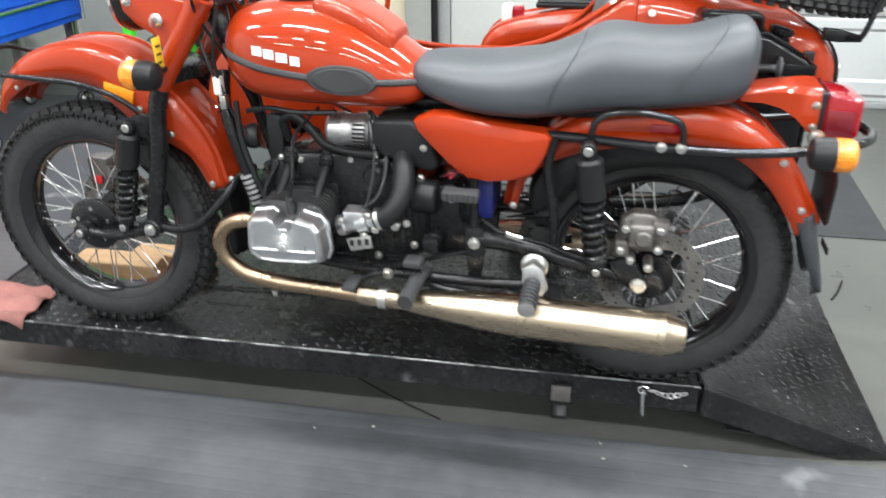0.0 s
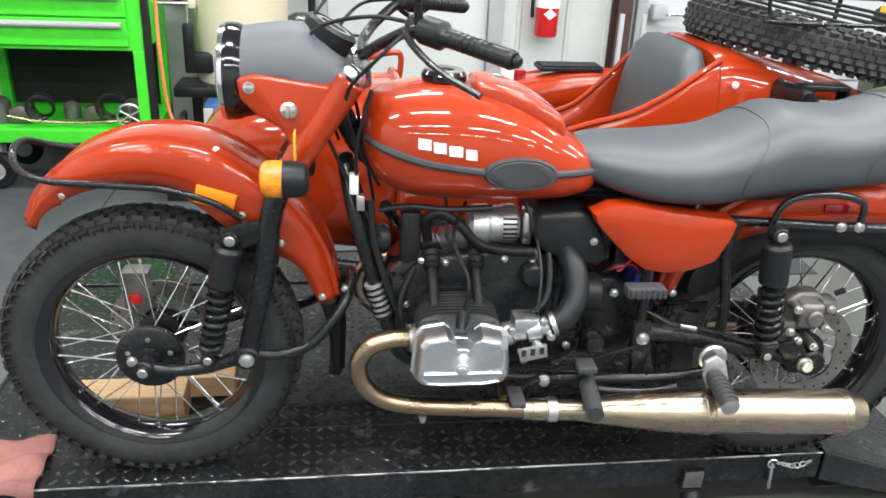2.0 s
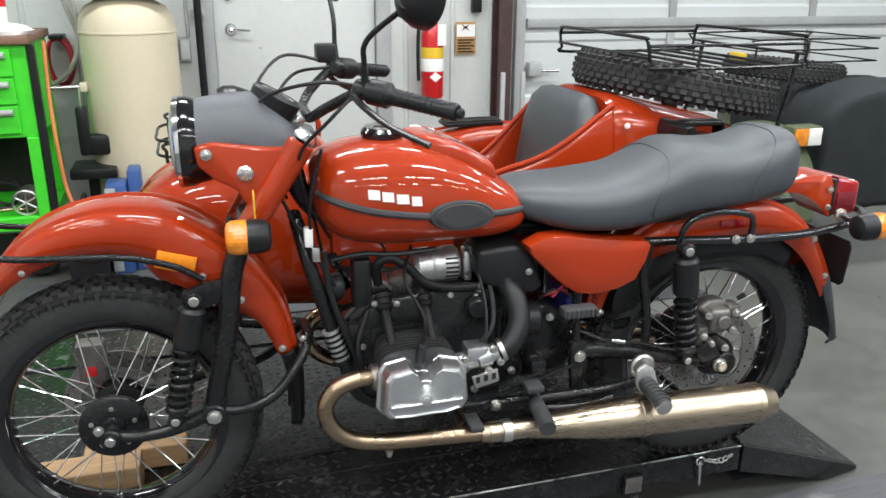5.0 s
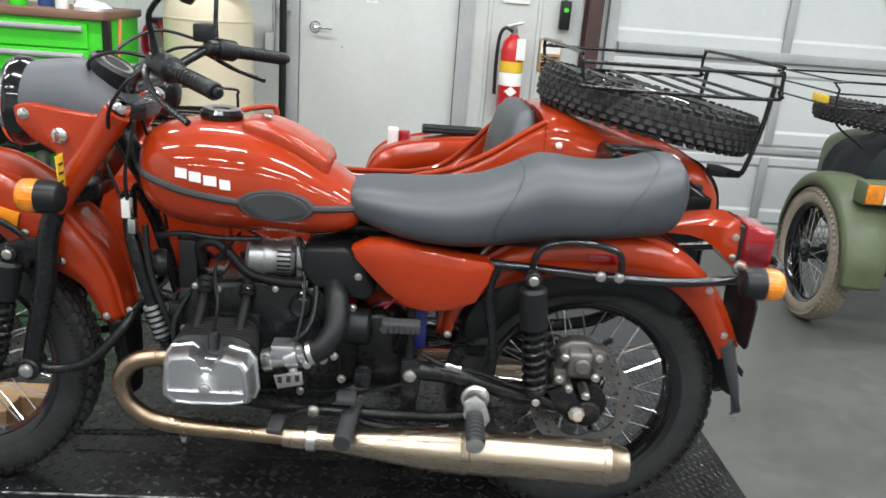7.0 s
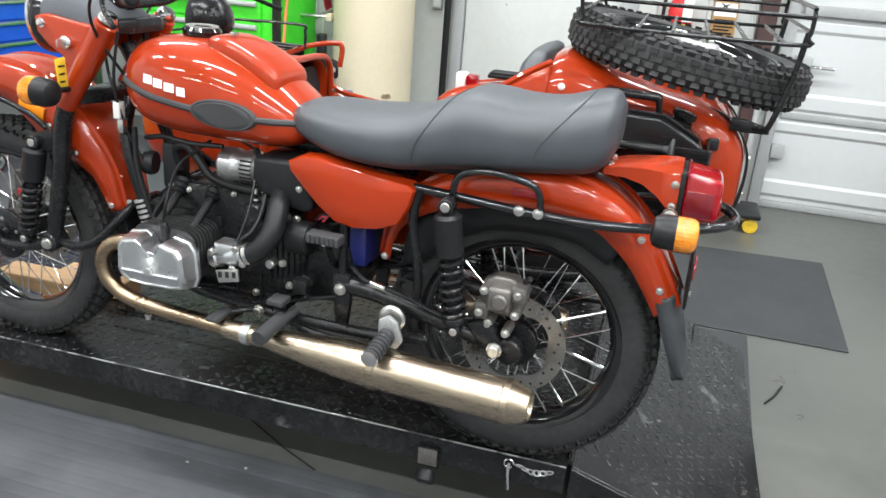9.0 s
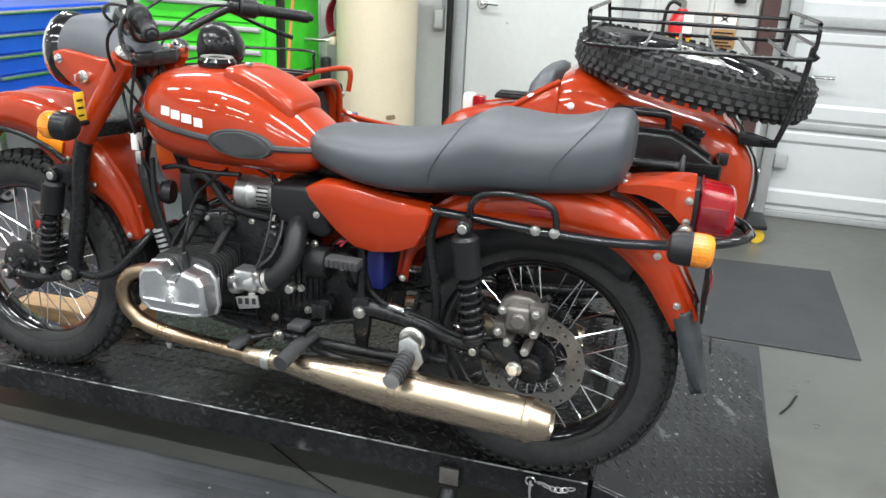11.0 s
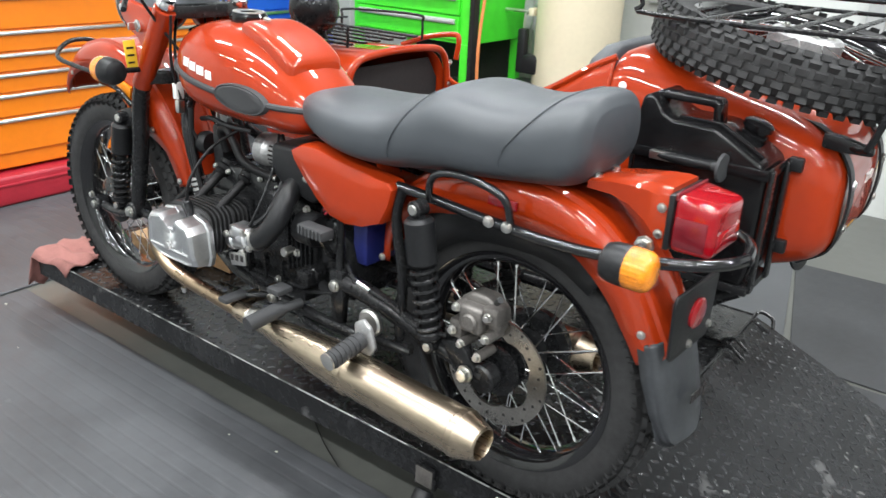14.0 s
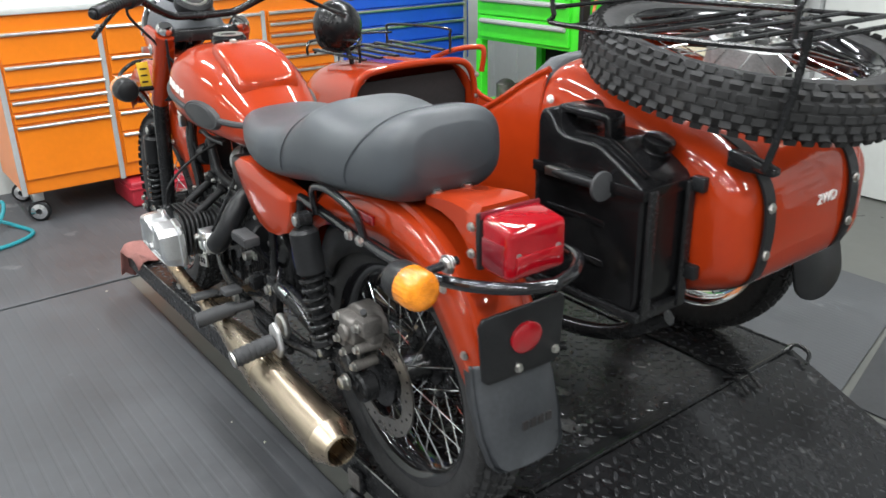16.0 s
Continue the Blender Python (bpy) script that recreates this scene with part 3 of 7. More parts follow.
def tread_blocks(r, w, count=60):
    """Knobs round a dual-sport tyre: staggered rows from the middle to the shoulders and lugs down the sidewall."""
    b = bmesh.new()
    h = w / 2

    def knob(a, y, rr, la, lw, hh, lean):
        c, s = math.cos(a), math.sin(a)
        e1, e2, e3 = Vector((-s, 0, c)), Vector((0, 1, 0)), Vector((c, 0, s))
        q = Matrix.Rotation(lean, 3, e1)
        e2, e3 = q @ e2, q @ e3
        o = Vector((c * rr, y, s * rr))
        lo = [b.verts.new(o + e1 * u * la + e2 * v * lw - e3 * 0.005) for u, v in ((-1, -1), (1, -1), (1, 1), (-1, 1))]
        hi = [b.verts.new(o + e1 * u * la * 0.88 + e2 * v * lw * 0.86 + e3 * hh) for u, v in ((-1, -1), (1, -1), (1, 1), (-1, 1))]
        b.faces.new(hi)
        for k in range(4):
            b.faces.new((lo[k], lo[(k + 1) % 4], hi[(k + 1) % 4], hi[k]))

    st = 2 * math.pi / count
    for i in range(count):
        a = i * st
        knob(a, 0.0, r - 0.006, 0.0136, h * 0.135, 0.0065, 0)
        for sgn in (-1, 1):
            knob(a + st / 2, sgn * h * 0.36, r - 0.0072, 0.0134, h * 0.140, 0.0065, -sgn * 0.12)
            knob(a, sgn * h * 0.70, r - 0.0125, 0.0130, h * 0.145, 0.0065, -sgn * 0.45)
            knob(a + st / 2, sgn * h * 0.94, r - 0.029, 0.0112, h * 0.21, 0.0075, -sgn * 1.1)
    return b


def wheel(name, parent, m, label, tyre_mat=None, hub_r=0.055, spokes=36, rim_mat=None, r=R, w=0.108):
    """A spoked wheel whose axle lies along y of the pose m; the hub is the part, the rest hang on it."""
    hub = lathe([(0, -0.07), (0.018, -0.07), (0.022, -0.055), (hub_r, -0.05), (hub_r, -0.042), (hub_r * 0.62, -0.034), (hub_r * 0.62, 0.034), (hub_r, 0.042), (hub_r, 0.05), (0.022, 0.055), (0.018, 0.07), (0, 0.07)], 28, AXIS)
    wh = part(name, hub, SATIN, parent, label, m=m)
    rr = r - 0.097
    rim = lathe([(rr + 0.012, -0.047), (rr + 0.012, -0.039), (rr - 0.004, -0.034), (rr - 0.014, -0.018), (rr - 0.016, 0), (rr - 0.014, 0.018), (rr - 0.004, 0.034), (rr + 0.012, 0.039), (rr + 0.012, 0.047), (rr - 0.006, 0.041), (rr - 0.020, 0.022), (rr - 0.023, 0), (rr - 0.020, -0.022), (rr - 0.006, -0.041)], 64, AXIS, closed=True)
    part("rim", rim, rim_mat or GLOSSB, wh, m=m)
    part("tyre", lathe(tyre_profile(r, w), 64, AXIS), tyre_mat or RUBBER, wh, m=m)
    part("tread", tread_blocks(r, w), tyre_mat or RUBBER, wh, m=m, kind="stuff", smooth=False)
    r0, r1 = hub_r * 0.93, rr - 0.018
    mesh = {}
    for side in (-1, 1):
        for lean in (-1, 1):
            da = lean * 0.42
            p = Vector((r0, side * 0.046, 0))
            q = Vector((r1 * math.cos(da), side * 0.012, r1 * math.sin(da)))
            b = rod(p, q, 0.0019, 6)
            rod(q + (p - q) * 0.07, q, 0.0034, 6, bm=b)
            mesh[side, lean] = meshed("spoke", b, CHROME)
    for k in range(spokes):
        side = -1 if k % 2 else 1
        lean = -1 if (k // 2) % 2 else 1
        a = 360.0 / spokes * k
        part("spoke", mesh[side, lean], CHROME, wh, m=m @ pose(0, 0, 0, 0, a, 0))
    return wh


def disc_brake(parent, m, y, r=0.125):
    b = bmesh.new()
    n = 96
    rings = []
    for k in range(n):
        a = 2 * math.pi * k / n
        inner = r * (0.62 + 0.10 * abs(math.sin(a * 2.5)) ** 0.7)
        rings.append([(r * math.cos(a), y - 0.0025, r * math.sin(a)), (inner * math.cos(a), y - 0.0025, inner * math.sin(a)), (inner * math.cos(a), y + 0.0025, inner * math.sin(a)), (r * math.cos(a), y + 0.0025, r * math.sin(a))])
    vs = [[b.verts.new(p) for p in q] for q in rings]
    for k in range(n):
        a, c = vs[k], vs[(k + 1) % n]
        for j in range(4):
            b.faces.new((a[j], a[(j + 1) % 4], c[(j + 1) % 4], c[j]))
    d = part("brake_disc", b, DISC, parent, "drilled steel brake disc with wavy inner edge", m=m, angle=30)
    hole = meshed("vent_hole", lathe([(0, 0), (0.0036, 0), (0.0036, 0.0012), (0, 0.0012)], 8, frame_to((0, 0, 0), (0, -1, 0))), DARK)
    for k in range(30):
        a = 2 * math.pi * k / 30
        rr = r * (0.80, 0.87, 0.94)[k % 3]
        part("vent_hole", hole, DARK, d, m=m @ pose(rr * math.cos(a), y - 0.0022, rr * math.sin(a)))
    part("disc_carrier", lathe([(0, y - 0.004), (r * 0.45, y - 0.004), (r * 0.45, y + 0.004), (0, y + 0.004)], 24, pose(0, 0, 0, -90, 0, 0)), SATIN, d, m=m)
    return d


def shock(parent, top, bot, label, name="shock_absorber", spring_share=0.62, r=0.03):
    top, bot = Vector(top), Vector(bot)
    d = bot - top
    a, c = top + d * 0.06, top + d * 0.40
    body = rod(a, c, r, 20, chamfer=0.008)
    rod(top + d * 0.02, a, 0.014, 12, bm=body)
    rod(c, top + d * 0.95, r * 0.52, 14, bm=body)
    rod(top + d * 0.88, top + d * 0.94, r * 0.86, 18, chamfer=0.004, bm=body)
    s = part(name, body, PLASTIC, parent, label)
    part("spring", coil(top + d * 0.40, top + d * 0.89, r * 0.80, 0.0058, 7), SATIN, s)
    part("collar", rod(top + d * 0.90, top + d * 0.97, 0.014, 12), CAST, s)
    for p, sz in ((top, 0.012), (bot, 0.010)):
        bolt(s, p + Vector((0, -0.006, 0)), (0, -1, 0), sz, 0.014)
    part("top_eye", rod(top + Vector((0, -0.016, 0)), top + Vector((0, 0.02, 0)), 0.019, 14, chamfer=0.003), SATIN, s)
    part("bottom_eye", rod(bot + Vector((0, -0.016, 0)), bot + Vector((0, 0.02, 0)), 0.017, 14, chamfer=0.003), SATIN, s)
    return s


def fender_bm(path, hw, drop, crown=0.022, ribs=True):
    """A mudguard: a crowned, skirted section carried along (x, z) points, listed from its front end to its rear; hw and drop: one value for each point."""
    pts = spline([(x, 0, z) for x, z in path], 8)
    m = len(pts)
    ws = np.interp(np.linspace(0, 1, m), np.linspace(0, 1, len(hw)), hw)
    ds = np.interp(np.linspace(0, 1, m), np.linspace(0, 1, len(drop)), drop)
    rows = []
    for i, p in enumerate(pts):
        t = (pts[min(i + 1, m - 1)] - pts[max(i - 1, 0)]).normalized()
        nn = Vector((-t.z, 0, t.x))
        if nn.z < -0.2 and i < m / 2:
            nn = -nn
        w, d = ws[i], ds[i]
        row = []
        half = [(1.0, -d), (1.0, -d * 0.55), (0.985, -crown - 0.012), (0.94, -crown), (0.86, -crown * 0.55)]
        if ribs:
            half += [(0.73, -crown * 0.36), (0.69, crown * 0.04), (0.61, crown * 0.10), (0.56, -crown * 0.20)]
        half += [(0.30, -crown * 0.03), (0.0, 0.0)]
        for u, v in half:
            row.append((-u * w, v))
        for u, v in half[-2::-1]:
            row.append((u * w, v))
        rows.append([(p.x + nn.x * v, CY + u, p.z + nn.z * v) for u, v in row])
    b = loft(rows, caps=False, ring_closed=False)
    return b


def solid(ob, t, offset=0.0):
    s = ob.modifiers.new("skin", "SOLIDIFY")
    s.thickness, s.offset = t, offset
    return ob


def mirrored_pts(pts):
    return list(pts) + [(x, 2 * CY - y, z) for x, y, z in reversed(pts)]


# ---------------------------------------------------------------- motorcycle
bike = thing("motorcycle", (-0.78, CY, LT), "terracotta orange classic motorcycle with grey saddle standing on the lift", "motorcycle")

fw = wheel("front_wheel", bike, Matrix.Translation(FA), "black-rimmed spoked front wheel with knobbly tyre")
rw = wheel("rear_wheel", bike, Matrix.Translation(RA), "black-rimmed spoked rear wheel with knobbly tyre")
disc_brake(rw, Matrix.Translation(RA), -0.085, 0.132)
# front hub cover on the left, brake disc on the right
hubc = part("hub_cover", lathe([(0, 0.0), (0.075, 0.0), (0.079, 0.006), (0.079, 0.016), (0.07, 0.022), (0.03, 0.026), (0.024, 0.04), (0, 0.042)], 32, frame_to(FA + Vector((0, -0.052, 0)), FA + Vector((0, -1, 0)))), SATIN, fw)
for k in range(5):
    a = 2 * math.pi * k / 5 + 1.57
    bolt(hubc, FA + Vector((0.05 * math.cos(a), -0.072, 0.05 * math.sin(a))), (0, -1, 0), 0.006, 0.006)
disc_brake(fw, Matrix.Translation(FA), 0.075, 0.13)
part("brake_caliper", box(-1.67, -1.60, 0.10, 0.16, 0.64, 0.75, 0.012), CALIP, bike, "red-marked front brake caliper")
part("caliper_badge", box(-1.650, -1.622, 0.093, 0.0985, 0.668, 0.694, 0.002), EXTR, bike)

# mudguards
ff = part("front_mudguard", fender_bm([(-1.812, 0.935), (-1.775, 1.005), (-1.70, 1.075), (-1.60, 1.117), (-1.50, 1.128), (-1.40, 1.108), (-1.30, 1.045), (-1.215, 0.955), (-1.165, 0.86), (-1.140, 0.745)], [0.075, 0.088, 0.092, 0.094, 0.094, 0.094, 0.094, 0.09, 0.078, 0.068], [0.028, 0.05, 0.072, 0.09, 0.105, 0.125, 0.135, 0.12, 0.07, 0.045]), RED, bike, "glossy terracotta front mudguard with raised ribs")
solid(ff, 0.003)
ffl = part("mud_flap", fender_bm([(-1.137, 0.745), (-1.127, 0.66), (-1.130, 0.53)], [0.066, 0.064, 0.05], [0.045, 0.038, 0.02], ribs=False), MATTB, bike, "black rubber front mud flap")
solid(ffl, 0.004)
rf = part("rear_mudguard", fender_bm([(-0.372, 0.755), (-0.350, 0.86), (-0.285, 0.95), (-0.17, 1.022), (-0.02, 1.05), (0.11, 1.045), (0.215, 1.005), (0.30, 0.925), (0.355, 0.835), (0.385, 0.775)], [0.06, 0.07, 0.085, 0.094, 0.096, 0.097, 0.097, 0.095, 0.092, 0.088], [0.03, 0.045, 0.07, 0.095, 0.10, 0.095, 0.085, 0.075, 0.065, 0.06]), RED, bike, "glossy terracotta rear mudguard with raised ribs")
solid(rf, 0.003)
rfl = part("mud_flap", fender_bm([(0.374, 0.805), (0.392, 0.74), (0.410, 0.67), (0.424, 0.615), (0.431, 0.598)], [0.088, 0.096, 0.096, 0.086, 0.062], [0.05, 0.045, 0.036, 0.022, 0.012], crown=0.02, ribs=False), FLAP, bike, "scuffed black rubber rear mud flap")
solid(rfl, 0.005)
inner = part("inner_mudguard", fender_bm([(-0.30, 0.70), (-0.31, 0.80), (-0.25, 0.90), (-0.12, 0.975), (0.02, 0.995), (0.15, 0.975), (0.25, 0.915)], [0.06, 0.068, 0.072, 0.076, 0.078, 0.078, 0.075], [0.05, 0.09, 0.10, 0.10, 0.10, 0.09, 0.08], ribs=False), PLASTIC, bike)
solid(inner, 0.003)
for k in range(4):
    part("print_bar", box(0.4255, 0.4285, CY - 0.028 + 0.019 * k, CY - 0.015 + 0.019 * k, 0.676, 0.694, 0), DARK, rfl, smooth=False)
plate = part("number_plate_bracket", slab([(-0.068, 0.790), (-0.055, 0.778), (0.105, 0.775), (0.118, 0.785), (0.126, 0.90), (0.116, 0.915), (-0.068, 0.915), (-0.078, 0.90)], 0.389, 0.396, 0.003, axis="x"), PLASTIC, bike, "black plastic bracket on the tail")
part("rear_reflector", lathe([(0, 0), (0.036, 0), (0.036, 0.005), (0.03, 0.008), (0, 0.008)], 24, frame_to((0.396, CY, 0.852), (0.6, CY, 0.852)) @ Matrix.Diagonal((1, 0.85, 1, 1))), REDL, plate, "round red reflector")
for y in (-0.01, 0.08):
    bolt(plate, (0.396, CY + y - 0.005, 0.79 + abs(y) * 0.15), (1, 0, 0), 0.007)

# mudguard bolts
for p in ((-1.712, CY - 0.088, 1.003), (-1.345, CY - 0.096, 0.965), (-1.265, CY - 0.094, 0.90), (-1.177, CY - 0.073, 0.757), (-1.125, CY - 0.06, 0.77), (0.333, CY - 0.091, 0.815), (0.275, CY - 0.095, 0.93), (-0.345, CY - 0.075, 0.765)):
    bolt(bike, p, (0, -1, 0), 0.007)
part("side_reflector", box(-1.488, -1.402, CY - 0.103, CY - 0.096, 0.994, 1.034, 0.002), AMBERR, bike, "amber rectangular side reflector", m=Matrix.Translation((-1.398, 0, 1.004)) @ pose(0, 0, 0, 0, 16, 0) @ Matrix.Translation((1.445, 0, -1.014)))
part("side_reflector", box(-0.03, 0.04, CY - 0.104, CY - 0.0975, 0.985, 1.005, 0.002), REDL, bike, "red rectangular side reflector")

# guard hoop round the front mudguard
part("mudguard_hoop", tube(mirrored_pts([(-1.345, -0.078, 0.962), (-1.40, -0.086, 1.0), (-1.50, -0.09, 1.03), (-1.62, -0.09, 1.038), (-1.73, -0.088, 1.045), (-1.79, -0.062, 1.06), (-1.818, -0.005, 1.085)]), 0.0075, 10), SATIN, bike, "black tubular mudguard hoop")

# fork: leading links
for s in (-1, 1):
    y = CY + s * 0.118
    fork = part("fork_leg", tube([(-1.12, y, 1.24), (-1.262, y, 1.03), (-1.30, y, 0.84), (-1.348, y, 0.635)], [0.0235, 0.0245, 0.0245, 0.022], 16, sub=5), SATIN, bike)
    part("fork_cover", rod((-1.11, y, 1.265), (-1.262, y, 1.035), 0.031, 20, r2=0.028, chamfer=0.004), RED, fork, "terracotta fork shroud")
    part("leading_link", tube([(-1.585, y, 0.602), (-1.52, y, 0.592), (-1.45, y, 0.598), (-1.39, y, 0.618), (-1.34, y, 0.636)], [0.016, 0.014, 0.016, 0.018, 0.022], 12), SATIN, fork)
    part("pivot_boss", rod((-1.345, y - 0.03, 0.635), (-1.345, y + 0.03, 0.635), 0.028, 18, chamfer=0.004), SATIN, fork)
    bolt(fork, (-1.345, y + s * 0.03, 0.635), (0, s, 0), 0.013, 0.012)
    bolt(fork, (-1.577, y + s * 0.012, 0.60), (0, s, 0), 0.012, 0.018)
    bolt(fork, (-1.60, y + s * 0.012, 0.625), (0, s, 0), 0.009, 0.012)
    part("axle_carrier", rod((-1.577, y - 0.02, 0.60), (-1.577, y + 0.02, 0.60), 0.024, 16, chamfer=0.004), SATIN, fork)
    shock(bike, (-1.366, y - s * -0.012, 0.925), (-1.432, y - s * -0.012, 0.632), "black front shock absorber with exposed coil spring", r=0.031)
    part("shock_bracket", slab([(-1.39, 0.94), (-1.35, 0.955), (-1.27, 0.97), (-1.27, 0.93), (-1.34, 0.90), (-1.39, 0.905)], y - 0.012, y + 0.012, 0.004), SATIN, fork)
part("fork_stay", tube(mirrored_pts([(-1.34, -0.088, 0.635), (-1.27, -0.09, 0.632), (-1.20, -0.086, 0.66), (-1.14, -0.06, 0.725), (-1.115, -0.02, 0.765)]), 0.0125, 12), SATIN, bike, "black tubular stay behind the front wheel")
for z, xx in ((1.255, -1.125), (1.06, -1.245)):
    part("fork_clamp", slab([(xx - 0.015, CY - 0.125), (xx + 0.02, CY - 0.125), (xx + 0.055, CY - 0.05), (xx + 0.055, CY + 0.05), (xx + 0.02, CY + 0.125), (xx - 0.015, CY + 0.125)], z - 0.018, z + 0.018, 0.006, axis="z"), SATIN, bike)
for s in (-1, 1):
    part("fork_cap", lathe([(0, 0), (0.026, 0), (0.026, 0.008), (0.019, 0.018), (0, 0.02)], 18, frame_to((-1.108, CY + s * 0.118, 1.272), (-1.04, CY + s * 0.118, 1.372))), CHROME, bike, "chrome fork cap")
# headlamp ears
for s in (-1, 1):
    y = CY + s * 0.108
    ear = part("headlamp_ear", slab([(-1.338, 1.262), (-1.30, 1.272), (-1.20, 1.258), (-1.12, 1.252), (-1.105, 1.215), (-1.19, 1.10), (-1.245, 1.045), (-1.285, 1.052), (-1.235, 1.13), (-1.255, 1.165), (-1.30, 1.19), (-1.332, 1.222)], y - 0.014, y + 0.014, 0.008, 3), RED, bike, "terracotta headlamp ear")
    bolt(ear, (-1.313, y + s * 0.014, 1.247), (0, s, 0), 0.0095, 0.010, material=CHROME)
ign = part("ignition_switch", lathe([(0, 0), (0.017, 0), (0.017, 0.01), (0.011, 0.014), (0, 0.014)], 18, frame_to((-1.235, CY - 0.122, 1.205), (-1.235, -1, 1.21))), CHROME, bike)
part("key", box(-1.238, -1.232, CY - 0.16, CY - 0.137, 1.195, 1.215, 0.002), ZINC, ign)
tag = part("key_tag", slab([(CY - 0.187, 1.170), (CY - 0.152, 1.172), (CY - 0.147, 1.092), (CY - 0.180, 1.088)], -1.2235, -1.2205, 0.001, axis="x"), YELLOW, ign, "yellow key tag with black print")
for k in range(3):
    part("print_bar", box(-1.2200, -1.2190, CY - 0.179 + 0.0010 * k, CY - 0.158, 1.148 - 0.020 * k, 1.153 - 0.020 * k, 0), PLASTIC, tag, smooth=False)

# headlamp and cowl
HL = Vector((-1.29, 0.020, 1.256))
rings = []
for x, r, dz, up, dn in ((-1.335, 0.094, 0.0, 1.0, 0.9), (-1.30, 0.098, 0.002, 1.0, 0.45), (-1.25, 0.100, 0.004, 1.02, 0.15), (-1.20, 0.100, 0.002, 1.05, 0.12), (-1.16, 0.098, -0.004, 0.86, 0.12), (-1.12, 0.092, -0.010, 0.45, 0.12), (-1.105, 0.085, -0.012, 0.25, 0.12)):
    rings.append([(x, HL.y + r * math.cos(2 * math.pi * k / 32), HL.z + dz + r * math.sin(2 * math.pi * k / 32) * (up if math.sin(2 * math.pi * k / 32) > 0 else dn)) for k in range(32)])
cowl = part("headlamp_cowl", loft(rings), COWLG, bike, "matt grey headlamp cowl")
hl = part("headlamp", lathe([(0, -0.09), (0.05, -0.085), (0.080, -0.06), (0.091, -0.02), (0.095, 0.0), (0.099, 0.006), (0.101, 0.018), (0.101, 0.030), (0.096, 0.038), (0.086, 0.042)], 40, frame_to((-1.335, HL.y, HL.z), (-2, HL.y, HL.z))), GLOSSB, bike, "round black-rimmed headlamp with glass lens")
part("lens", lathe([(0.093, 0.036), (0.08, 0.047), (0.05, 0.054), (0, 0.057)], 36, frame_to((-1.335, HL.y, HL.z), (-2, HL.y, HL.z))), GLASS, hl)
part("bezel", lathe([(0.097, 0.028), (0.103, 0.032), (0.100, 0.041), (0.093, 0.044), (0.088, 0.040)], 40, frame_to((-1.335, HL.y, HL.z), (-2, HL.y, HL.z))), CHROME, hl)
part("reflector_bowl", lathe([(0.090, 0.034), (0.07, 0.022), (0.03, 0.012), (0, 0.010)], 32, frame_to((-1.335, HL.y, HL.z), (-2, HL.y, HL.z))), MIRROR, hl)
gm = frame_to((-1.160, 0.025, 1.335), (-1.065, 0.025, 1.50))
gauge = part("speedometer", lathe([(0, -0.05), (0.045, -0.05), (0.056, -0.02), (0.058, 0.018), (0.050, 0.026), (0.046, 0.02), (0, 0.02)], 32, gm), PLASTIC, bike, "round black speedometer")
part("dial", lathe([(0, 0.0205), (0.046, 0.0205), (0.046, 0.0225), (0, 0.0225)], 32, gm), DARK, gauge)
part("dial_ring", lathe([(0.030, 0.023), (0.040, 0.023), (0.040, 0.0245), (0.030, 0.0245)], 32, gm, closed=True), ZINC, gauge)

# handlebar and controls
bar = part("handlebar", tube(mirrored_pts([(-0.93, -0.25, 1.378), (-0.99, -0.20, 1.385), (-1.055, -0.13, 1.345), (-1.085, -0.07, 1.315), (-1.088, -0.02, 1.31)]), 0.0115, 12), SATIN, bike)
for s in (-1, 1):
    gx, gy, gz = -0.83, CY + s * 0.372, 1.358
    hx, hy, hz = -0.94, CY + s * 0.262, 1.378
    g0, g1 = Vector((hx, hy, hz)), Vector((gx, gy, gz))
    d = (g1 - g0)
    grip = part("grip", tube([g0, g0 + d * 0.08, g0 + d * 0.3, g0 + d * 0.7, g0 + d * 0.95, g1], [0.020, 0.0175, 0.016, 0.0165, 0.018, 0.015], 16, sub=4), PLASTIC, bar, "black rubber handlebar grip")
    for k in range(9):
        q = g0 + d * (0.14 + 0.085 * k)
        part("grip_rib", rod(q - d * 0.012, q + d * 0.012, 0.0176, 14), PLASTIC, grip)
    part("bar_end", rod(g1, g1 + d.normalized() * 0.012, 0.011, 12, chamfer=0.003), PLASTIC, grip)
    sw = part("switch_box", rod(g0 - d.normalized() * 0.055, g0, 0.027, 16, chamfer=0.006), PLASTIC, bar)
    part("lever_clamp", rod(g0 - d.normalized() * 0.085, g0 - d.normalized() * 0.055, 0.022, 14, chamfer=0.004), SATIN, bar)
    fwd = Vector((-0.035, 0, -0.012))
    part("lever", tube([g0 - d.normalized() * 0.07 + fwd * 0.6, g0 + fwd * 1.6, g0 + d * 0.5 + fwd * 1.9 + Vector((0, 0, -0.02)), g0 + d * 0.98 + fwd * 1.5 + Vector((0, 0, -0.045))], [0.009, 0.007, 0.006, 0.007], 8), SATIN, bar, "black brake lever" if s > 0 else "black clutch lever")
part("brake_reservoir", box(-1.035, -0.985, 0.235, 0.30, 1.40, 1.445, 0.006), PLASTIC, bar)
